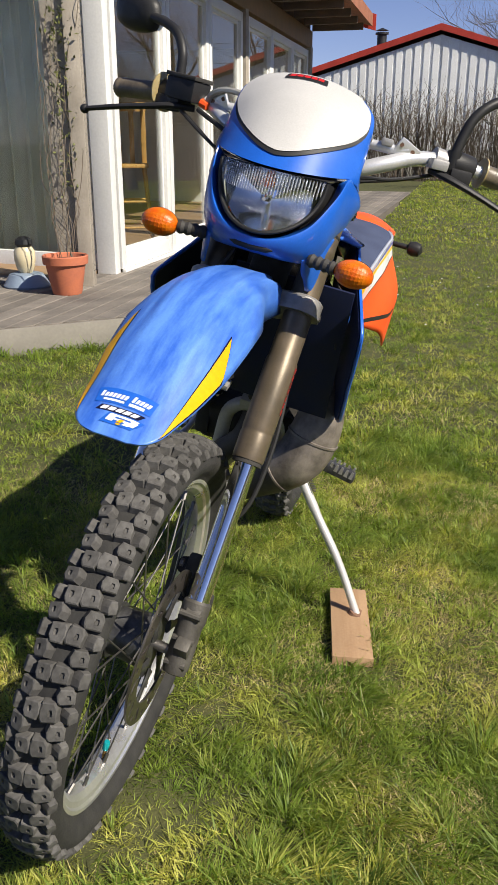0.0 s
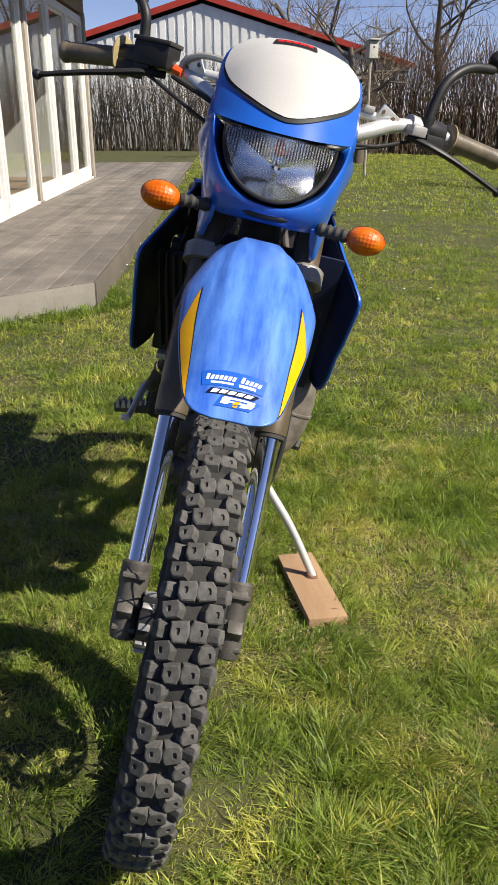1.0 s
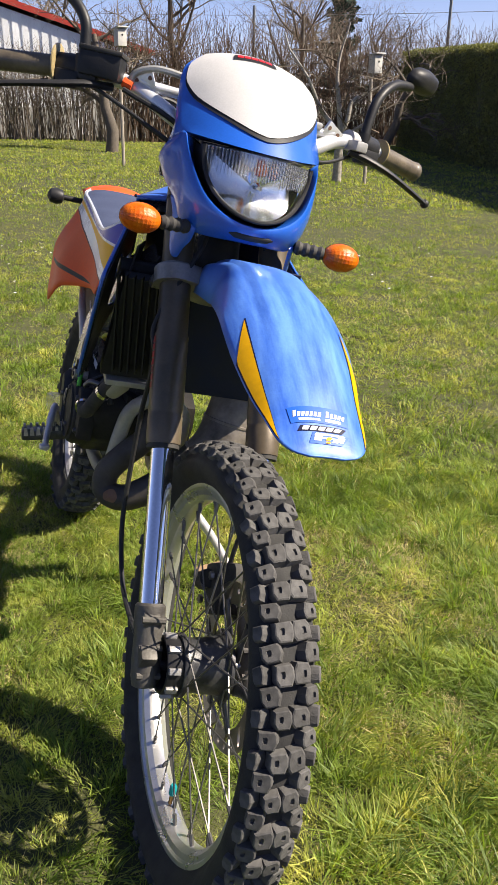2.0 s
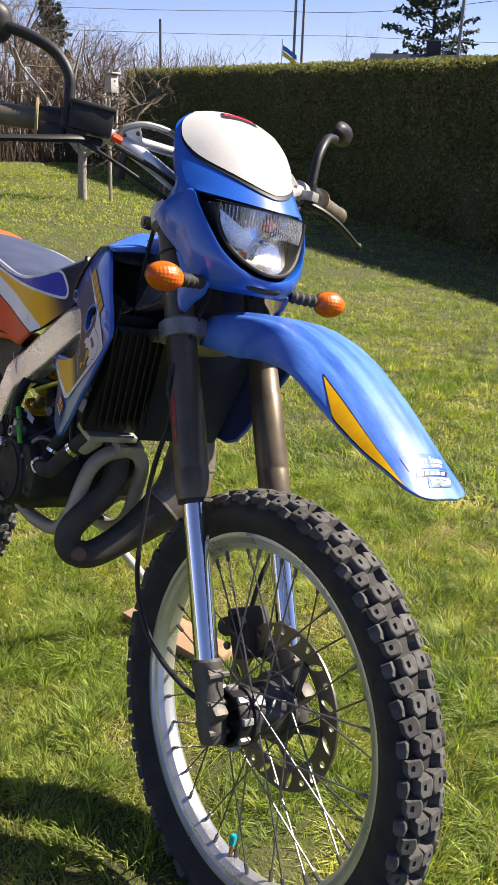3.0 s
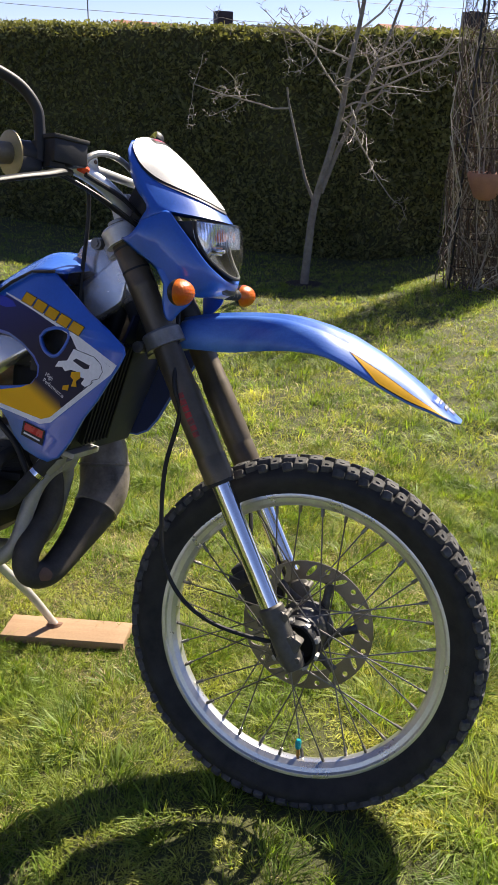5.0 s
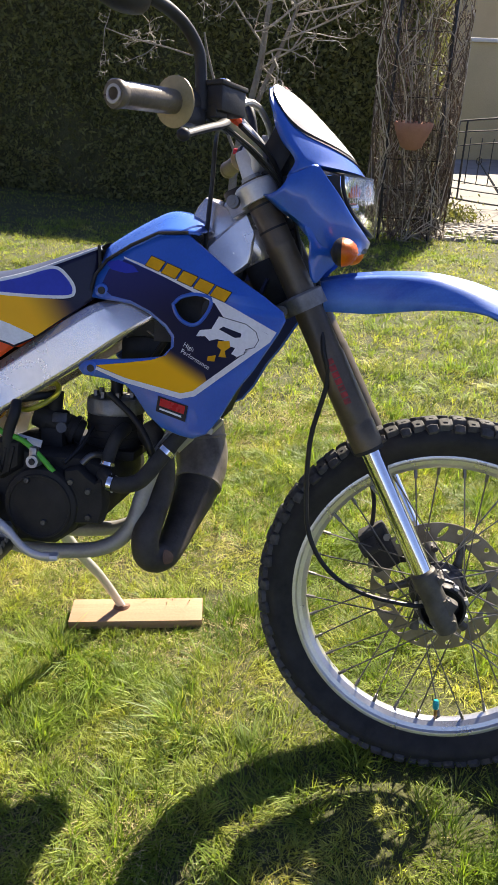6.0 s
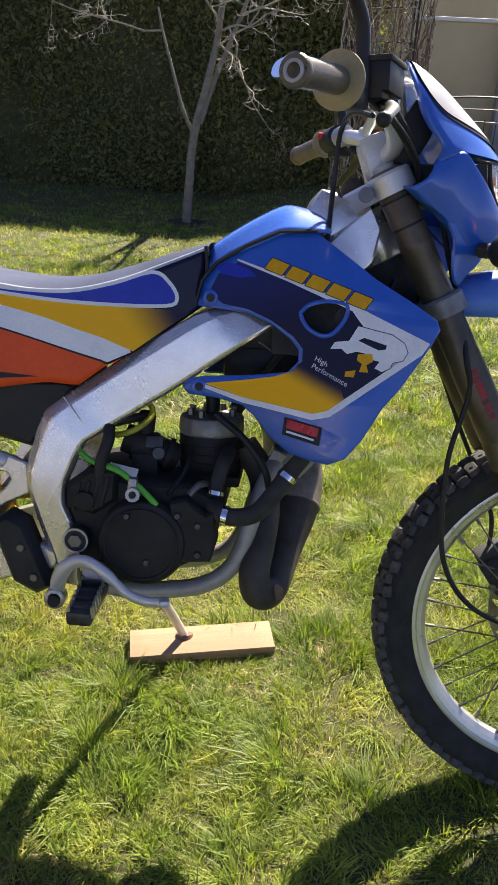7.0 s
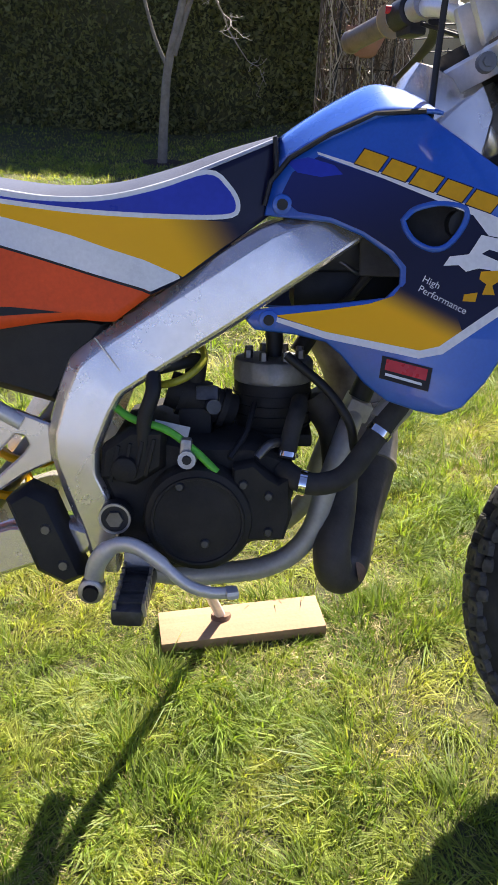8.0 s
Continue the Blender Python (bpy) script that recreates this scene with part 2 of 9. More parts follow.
LAWN = material("lawn turf", (0.078, 0.080, 0.026), 0.95, scale=11, fine=160, second=(0.042, 0.048, 0.014), spread=0.4, bump=0.6, bump_scale=0.006)
DAISY = material("daisy petal", (0.8, 0.8, 0.78), 0.7, scale=5, dark=0.9, bump=0.0)
PAVING = material("pale concrete paving", (0.30, 0.275, 0.24), 0.9, scale=2, fine=40, dark=0.75, bump=0.3, island=0.1)
GRAVEL = material("pale gravel stone", (0.36, 0.33, 0.29), 0.9, scale=9, fine=60, dark=0.6, bump=0.4, island=0.3)
RENDER_WALL = material("cream rendered wall", (0.52, 0.44, 0.27), 0.9, scale=2, fine=60, dark=0.88, bump=0.2)
PILLAR = material("grey rendered pillar", (0.33, 0.33, 0.34), 0.9, scale=3, fine=60, dark=0.85, bump=0.2)
ROOM_WALL = material("indoor wall paint", (0.50, 0.47, 0.42), 0.9, scale=2, dark=0.9)
ROOM_FLOOR = material("indoor oak floor", (0.33, 0.21, 0.11), 0.5, scale=3, fine=40, dark=0.75)
HONEY_WOOD = material("honey pine", (0.58, 0.33, 0.10), 0.5, scale=8, fine=70, dark=0.75)
CERAMIC = material("cream glazed ceramic", (0.62, 0.54, 0.36), 0.25, scale=8, dark=0.85, bump=0.05)
BLUE_GREY = material("blue-grey glazed base", (0.22, 0.28, 0.36), 0.35, scale=8, dark=0.8, bump=0.05)
IVY = material("dull green leaf", (0.12, 0.135, 0.035), 0.6, scale=9, dark=0.6, bump=0.1, island=0.4)
FENCE_GREY = material("pale grey boarding", (0.48, 0.47, 0.44), 0.8, scale=2, fine=30, dark=0.8, bump=0.3)
POLE = material("galvanised pole", (0.22, 0.23, 0.24), 0.6, metal=0.3, scale=3, dark=0.8)
FLAG_BLUE = material("blue flag cloth", (0.05, 0.2, 0.55), 0.8, dark=0.9)
FLAG_YELLOW = material("yellow flag cloth", (0.8, 0.6, 0.05), 0.8, dark=0.9)


def clear_glass(name, tint, rough, gloss, most=1.0):
    """See-through pane whose gloss grows towards grazing angles."""
    m = bpy.data.materials.new(name)
    m.use_nodes = True
    n, l = m.node_tree.nodes, m.node_tree.links
    n.clear()
    lw = n.new("ShaderNodeLayerWeight")
    lw.inputs["Blend"].default_value = 0.5
    pw = n.new("ShaderNodeMath")
    pw.operation = "POWER"
    pw.inputs[1].default_value = 5.0
    fac = n.new("ShaderNodeMapRange")
    fac.inputs["To Min"].default_value = gloss
    fac.inputs["To Max"].default_value = most
    tr = n.new("ShaderNodeBsdfTransparent")
    tr.inputs["Color"].default_value = (*tint, 1)
    gl = n.new("ShaderNodeBsdfGlossy")
    gl.inputs["Roughness"].default_value = rough
    mx = n.new("ShaderNodeMixShader")
    out = n.new("ShaderNodeOutputMaterial")
    l.new(lw.outputs["Facing"], pw.inputs[0])
    l.new(pw.outputs[0], fac.inputs["Value"])
    l.new(fac.outputs["Result"], mx.inputs["Fac"])
    l.new(tr.outputs["BSDF"], mx.inputs[1])
    l.new(gl.outputs["BSDF"], mx.inputs[2])
    l.new(mx.outputs["Shader"], out.inputs["Surface"])
    return m


def leafy(name, base, second, through, mix=0.4, rough=0.6, scale=1.2, island=0.35, spread=0.4, patch=0.0):
    """Thin leaf or blade: a principled face, with some light let through."""
    m = material(name, base, rough, scale=scale, fine=9, second=second, spread=spread, bump=0.0, island=island)
    n, l = m.node_tree.nodes, m.node_tree.links
    p = n["Principled BSDF"]
    tl = n.new("ShaderNodeBsdfTranslucent")
    mul = n.new("ShaderNodeMix")
    mul.data_type = "RGBA"
    mul.blend_type = "MULTIPLY"
    mul.inputs["Factor"].default_value = 1.0
    mul.inputs["B"].default_value = (*through, 1)
    if patch:
        wide = n.new("ShaderNodeTexNoise")
        wide.inputs["Scale"].default_value = patch
        wide.inputs["Detail"].default_value = 4.0
        tc = n.new("ShaderNodeTexCoord")
        ramp = n.new("ShaderNodeValToRGB")
        ramp.color_ramp.elements[0].position, ramp.color_ramp.elements[1].position = 0.38, 0.62
        ramp.color_ramp.elements[0].color, ramp.color_ramp.elements[1].color = (0.56, 0.72, 0.50, 1), (1.12, 1.07, 1.15, 1)
        pm = n.new("ShaderNodeMix")
        pm.data_type = "RGBA"
        pm.blend_type = "MULTIPLY"
        pm.inputs["Factor"].default_value = 1.0
        l.new(tc.outputs["Object"], wide.inputs["Vector"])
        l.new(wide.outputs["Fac"], ramp.inputs["Fac"])
        l.new(p.inputs["Base Color"].links[0].from_socket, pm.inputs["A"])
        l.new(ramp.outputs["Color"], pm.inputs["B"])
        l.new(pm.outputs["Result"], p.inputs["Base Color"])
    l.new(p.inputs["Base Color"].links[0].from_socket, mul.inputs["A"])
    l.new(mul.outputs["Result"], tl.inputs["Color"])
    mx = n.new("ShaderNodeMixShader")
    mx.inputs["Fac"].default_value = mix
    l.new(p.outputs["BSDF"], mx.inputs[1])
    l.new(tl.outputs["BSDF"], mx.inputs[2])
    l.new(mx.outputs["Shader"], n["Material Output"].inputs["Surface"])
    return m


GRASS = leafy("lawn grass blade", (0.52, 0.525, 0.132), (0.215, 0.285, 0.048), (1.25, 1.25, 0.55), 0.52, 0.60, 7.0, 0.38, 0.30, 3.0)
LUSH = leafy("deep green grass blade", (0.250, 0.335, 0.062), (0.095, 0.155, 0.026), (1.35, 1.45, 0.60), 0.52, 0.50, 9.0, 0.35, 0.34)
STRAW = leafy("dry straw blade", (0.72, 0.62, 0.30), (0.40, 0.32, 0.13), (1.0, 0.95, 0.8), 0.3, 0.55, 2.0, 0.35)
HEDGE_LEAF = leafy("dark conifer hedge spray", (0.22, 0.235, 0.088), (0.14, 0.154, 0.060), (1.3, 1.2, 0.6), 0.35, 0.7, 1.5, 0.3)
CURTAIN = leafy("pale curtain cloth", (0.80, 0.84, 0.80), (0.70, 0.74, 0.70), (0.95, 1.0, 0.95), 0.5, 0.9, 3.0, 0.05)
PANE = clear_glass("window glass", (0.92, 0.95, 0.93), 0.0, 0.045)
LENS = clear_glass("headlamp glass", (0.96, 0.97, 0.98), 0.10, 0.08, 0.25)
FLUTE = material("prismatic headlamp glass", (0.80, 0.82, 0.85), 0.12, scale=30, fine=200, dark=0.95, bump=0.05, trans=0.88, coat=0.3)


def faded(name, m, weights, lo, hi, dark, light):
    """A printed fade across a decal, along weights of the motorcycle's own axes."""
    n, l = m.node_tree.nodes, m.node_tree.links
    m.name = name
    tc = n.new("ShaderNodeTexCoord")
    dot = n.new("ShaderNodeVectorMath")
    dot.operation = "DOT_PRODUCT"
    dot.inputs[1].default_value = weights
    mr = n.new("ShaderNodeMapRange")
    mr.interpolation_type = "SMOOTHSTEP"
    mr.inputs["From Min"].default_value = lo
    mr.inputs["From Max"].default_value = hi
    mx = n.new("ShaderNodeMix")
    mx.data_type = "RGBA"
    mx.inputs["A"].default_value = (*dark, 1)
    mx.inputs["B"].default_value = (*light, 1)
    l.new(tc.outputs["Object"], dot.inputs[0])
    l.new(dot.outputs["Value"], mr.inputs["Value"])
    l.new(mr.outputs["Result"], mx.inputs["Factor"])
    l.new(mx.outputs["Result"], n["Principled BSDF"].inputs["Base Color"])
    return m


SEAT_FADE = faded("yellow stripe fading to navy", material("seat fade", (1, 1, 1), 0.38, bump=0.02, ior=1.3), (0.0, 1.0, -0.58), 0.185, 0.275, (0.010, 0.011, 0.035), (0.92, 0.47, 0.004))
SHROUD_FADE = faded("yellow print fading to navy", material("shroud fade", (1, 1, 1), 0.38, bump=0.02, ior=1.3), (0.0, 0.44, -0.90), -0.497, -0.466, (0.012, 0.012, 0.035), (0.90, 0.46, 0.004))
FLAME_FADE = faded("blue print fading to navy", material("flame fade", (1, 1, 1), 0.32, bump=0.02, ior=1.3), (0.0, 0.35, 1.0), 1.00, 1.15, (0.010, 0.011, 0.036), (0.013, 0.022, 0.13))


# ---- mesh helpers ----
from mathutils.geometry import tessellate_polygon


def part(name, bm, mat, parent=None, label="", smooth=40.0):
    """Link a bmesh as ONE mesh object under a thing or a part."""
    me = bpy.data.meshes.new(name)
    bmesh.ops.recalc_face_normals(bm, faces=bm.faces)
    bm.to_mesh(me)
    bm.free()
    return dress(name, me, mat, parent, label, smooth)


def dress(name, me, mat, parent=None, label="", smooth=40.0):
    me.materials.append(mat)
    if smooth:
        me.shade_smooth()
        me.set_sharp_from_angle(angle=radians(smooth))
    ob = new(name, me)
    if parent is not None:
        ob.parent = parent
    if label:
        ob["label"] = label
    return ob


def thing(name, label, category, group="", kind="", m=None):
    ob = new(name)
    if m is not None:
        ob.matrix_world = m
    return tagged(ob, label, category, group, kind)


def spline(pts, n=6):
    """Catmull-Rom through the points, n steps a span."""
    p = [np.array(q, float) for q in pts]
    p = [2 * p[0] - p[1]] + p + [2 * p[-1] - p[-2]]
    out = []
    for i in range(1, len(p) - 2):
        for k in range(n):
            t = k / n
            out.append(0.5 * (2 * p[i] + (p[i + 1] - p[i - 1]) * t + (2 * p[i - 1] - 5 * p[i] + 4 * p[i + 1] - p[i + 2]) * t * t + (3 * p[i] - p[i - 1] - 3 * p[i + 1] + p[i + 2]) * t ** 3))
    out.append(p[-2])
    return out


def tube(bm, pts, radii, seg=10, flat=1.0, caps=True):
    """A tube along pts; radii: one number or one per point; flat squeezes it sideways."""
    pts = [Vector(p) for p in pts]
    if not hasattr(radii, "__len__"):
        radii = [radii] * len(pts)
    ring_prev, side = None, None
    first = None
    for i, p in enumerate(pts):
        d = (pts[min(i + 1, len(pts) - 1)] - pts[max(i - 1, 0)]).normalized()
        if side is None:
            ref = Vector((1, 0, 0)) if abs(d.x) < 0.8 else Vector((0, 0, 1))
            side = d.cross(ref).normalized()
        else:
            side = (side - d * side.dot(d)).normalized()
        up = d.cross(side)
        ring = [bm.verts.new(p + (side * math.cos(2 * math.pi * k / seg) + up * flat * math.sin(2 * math.pi * k / seg)) * radii[i]) for k in range(seg)]
        if ring_prev:
            for k in range(seg):
                bm.faces.new((ring_prev[k], ring_prev[(k + 1) % seg], ring[(k + 1) % seg], ring[k]))
        else:
            first = ring
        ring_prev = ring
    if caps and seg > 2:
        bm.faces.new(first[::-1])
        bm.faces.new(ring_prev)
    return bm


def lathe(bm, profile, centre=(0, 0, 0), seg=32, axis="x", closed=False):
    """Turn (along, radius) points round an axis through centre."""
    c = Vector(centre)
    rings = []
    for x, r in profile:
        ring = []
        for k in range(seg):
            a = 2 * math.pi * k / seg
            u, v = r * math.cos(a), r * math.sin(a)
            q = {"x": (x, u, v), "y": (u, x, v), "z": (u, v, x)}[axis]
            ring.append(bm.verts.new(c + Vector(q)))
        rings.append(ring)
    pairs = list(zip(rings, rings[1:])) + ([(rings[-1], rings[0])] if closed else [])
    for p, q in pairs:
        for k in range(seg):
            bm.faces.new((p[k], p[(k + 1) % seg], q[(k + 1) % seg], q[k]))
    if not closed:
        for ring in (rings[0], rings[-1]):
            bm.faces.new(ring)
    return bm


def inset_loop(loop, d):
    """Shrink a 2D loop inwards by d."""
    n = len(loop)
    area = sum(loop[i][0] * loop[(i + 1) % n][1] - loop[(i + 1) % n][0] * loop[i][1] for i in range(n))
    s = 1 if area > 0 else -1
    out = []
    for i in range(n):
        p, q, r = (np.array(loop[(i + k) % n], float) for k in (-1, 0, 1))
        e1, e2 = q - p, r - q
        e1, e2 = e1 / (np.linalg.norm(e1) + 1e-9), e2 / (np.linalg.norm(e2) + 1e-9)
        nn = np.array((-(e1[1] + e2[1]), e1[0] + e2[0])) * s
        k = np.linalg.norm(nn)
        nn = nn / k if k > 1e-6 else nn
        out.append(tuple(q + nn * d))
    return out


def plate(bm, loops, place, t0, t1, edge=0.0015):
    """A plate with the outline loops[0] and holes loops[1:], between the depths t0 (face) and t1 (back); place(u, v, depth) gives the point."""
    def side(ls, depth):
        rows = [[bm.verts.new(place(u, v, depth)) for u, v in lp] for lp in ls]
        flat = [v for r in rows for v in r]
        tris = tessellate_polygon([[Vector((u, v, 0)) for u, v in lp] for lp in ls])
        for t in tris:
            try:
                bm.faces.new([flat[i] for i in t])
            except ValueError:
                pass
        return rows
    small = [inset_loop(loops[0], edge)] + [inset_loop(h, -edge) for h in loops[1:]]
    mid0 = t0 + (edge if t1 > t0 else -edge)
    front = side(small, t0)
    shoulder = [[bm.verts.new(place(u, v, mid0)) for u, v in lp] for lp in loops]
    back = side(loops, t1)
    for a, b in ((front, shoulder), (shoulder, back)):
        for p, q in zip(a, b):
            for k in range(len(p)):
                bm.faces.new((p[k], p[(k + 1) % len(p)], q[(k + 1) % len(p)], q[k]))
    return bm


def film(bm, loops, place, depth):
    """A thin decal."""
    rows = [[bm.verts.new(place(u, v, depth)) for u, v in lp] for lp in loops]
    flat = [v for r in rows for v in r]
    for t in tessellate_polygon([[Vector((u, v, 0)) for u, v in lp] for lp in loops]):
        bm.faces.new([flat[i] for i in t])
    return bm


def box(bm, centre, size, rot=(0, 0, 0), edge=0.0, taper=1.0):
    m = Matrix.Translation(centre) @ Euler([radians(a) for a in rot]).to_matrix().to_4x4()
    hx, hy, hz = (s / 2 for s in size)
    v = [bm.verts.new(m @ Vector((x * (taper if z > 0 else 1), y * (taper if z > 0 else 1), z))) for x in (-hx, hx) for y in (-hy, hy) for z in (-hz, hz)]
    f = [bm.faces.new([v[i] for i in q]) for q in ((0, 1, 3, 2), (4, 6, 7, 5), (0, 4, 5, 1), (2, 3, 7, 6), (0, 2, 6, 4), (1, 5, 7, 3))]
    if edge:
        bmesh.ops.bevel(bm, geom=list({e for q in f for e in q.edges}), offset=edge, segments=2, affect="EDGES", profile=0.6)
    return bm


def ellipse(u, v, ru, rv, n=20, turn=0.0):
    c, s = math.cos(radians(turn)), math.sin(radians(turn))
    return [(u + ru * math.cos(a) * c - rv * math.sin(a) * s, v + ru * math.cos(a) * s + rv * math.sin(a) * c) for a in (2 * math.pi * k / n for k in range(n))]


def grid(bm, rows):
    vs = [[bm.verts.new(p) for p in r] for r in rows]
    for a, b in zip(vs, vs[1:]):
        for k in range(len(a) - 1):
            bm.faces.new((a[k], a[k + 1], b[k + 1], b[k]))
    return vs


def triangles(name, verts, tris, mat, parent=None, smooth=0.0):
    """A big mesh straight from arrays."""
    me = bpy.data.meshes.new(name)
    verts, tris = np.asarray(verts, np.float32), np.asarray(tris, np.int32)
    me.vertices.add(len(verts))
    me.vertices.foreach_set("co", verts.ravel())
    me.loops.add(tris.size)
    me.loops.foreach_set("vertex_index", tris.ravel())
    me.polygons.add(len(tris))
    me.polygons.foreach_set("loop_start", np.arange(0, tris.size, 3, dtype=np.int32))
    me.update()
    me.validate()
    return dress(name, me, mat, parent, "", smooth)


# ---- ground ----
def ground_z(x, y):
    """A shallow hollow round the motorcycle, a slow rise towards the end of the garden, a fall towards the hedge."""
    x, y = np.asarray(x), np.asarray(y)
    return -0.030 * np.clip(x - 1.5, 0.0, 6.0) * np.clip((y - 0.45) / 1.1, 0.0, 1.0) + 0.006 - 0.132 * np.tanh(y / 3) - 0.085 * np.tanh(np.asarray(x) / 5) + 0.012 * np.clip(y - 1.5, 0.0, 40.0)


def build_ground():
    s = np.linspace(-1, 1, 181)
    g = np.sinh(s * 6.2) / np.sinh(6.2) * 400
    gx, gy = np.meshgrid(g + 0.5, g + 1.0)
    gz = ground_z(gx, gy)
    near = np.exp(-((gx - 1) ** 2 + (gy - 2) ** 2) / 60)
    for fx, fy, amp in ((2.1, 1.7, 0.006), (4.7, 5.3, 0.004)):
        gz = gz + near * amp * np.sin(gx * fx + 1.3) * np.cos(gy * fy)
    n = len(g)
    v = np.stack([gx.ravel(), gy.ravel(), gz.ravel()], 1)
    i = np.arange(n * n).reshape(n, n)
    a, b, c, d = i[:-1, :-1].ravel(), i[:-1, 1:].ravel(), i[1:, 1:].ravel(), i[1:, :-1].ravel()
    tris = np.concatenate([np.stack([a, b, c], 1), np.stack([a, c, d], 1)])
    ob = triangles("ground", v, tris, LAWN, None, 60)
    return tagged(ob, "garden lawn of short patchy spring grass", "lawn", kind="structure")


build_ground()


# ---- the glazed house and its deck ----
WALL_A, WALL_B = Vector((-2.32, 4.90, 0)), Vector((-2.72, 13.25, 0))
DECK_TOP = 0.120
FLOOR_RISE = Matrix.Translation((0, 0, 0.085))


def along(s, out=0.0, z=0.0):
    """A point s metres along the long glazed wall, out metres in front of it."""
    d = (WALL_B - WALL_A).normalized()
    nrm = Vector((d.y, -d.x, 0))
    return WALL_A + d * s + nrm * out + Vector((0, 0, z))


WALL_YAW = math.degrees(math.atan2(-(WALL_B - WALL_A).x, (WALL_B - WALL_A).y))


def wall_box(s0, s1, out0, out1, z0, z1, edge=0.004):
    bm = bmesh.new()
    box(bm, along((s0 + s1) / 2, (out0 + out1) / 2, (z0 + z1) / 2), (abs(out1 - out0), s1 - s0, z1 - z0), (0, 0, WALL_YAW), edge)
    return bm


def window(parent, s0, s1, z0, z1, frame_w=0.09):
    """One white-framed glazed unit, with its sill and pane."""
    bm = bmesh.new()
    for a, b, lo, hi in ((s0, s0 + frame_w, z0, z1), (s1 - frame_w, s1, z0, z1), (s0 + frame_w, s1 - frame_w, z0, z0 + 0.12), (s0 + frame_w, s1 - frame_w, z1 - 0.10, z1)):
        box(bm, along((a + b) / 2, 0.0, (lo + hi) / 2), (0.07, b - a, hi - lo), (0, 0, WALL_YAW), 0.006)
    for a, b, lo, hi in ((s0 + frame_w, s0 + frame_w + 0.035, z0 + 0.12, z1 - 0.10), (s1 - frame_w - 0.035, s1 - frame_w, z0 + 0.12, z1 - 0.10), (s0 + frame_w + 0.035, s1 - frame_w - 0.035, z0 + 0.12, z0 + 0.16), (s0 + frame_w + 0.035, s1 - frame_w - 0.035, z1 - 0.14, z1 - 0.10)):
        box(bm, along((a + b) / 2, -0.012, (lo + hi) / 2), (0.03, b - a, hi - lo), (0, 0, WALL_YAW), 0.004)
    fr = part("window_frame", bm, FRAME_WHITE, parent, "white painted window frame")
    bm = wall_box(s0 + frame_w + 0.02, s1 - frame_w - 0.02, -0.014, -0.008, z0 + 0.13, z1 - 0.11, 0.0)
    pane = part("pane", bm, PANE, fr, "clear window pane")
    pane.visible_shadow = False
    bm = wall_box(s0, s1, 0.03, 0.062, z0 - 0.03, z0, 0.003)
    part("sill", bm, FRAME_WHITE, fr)


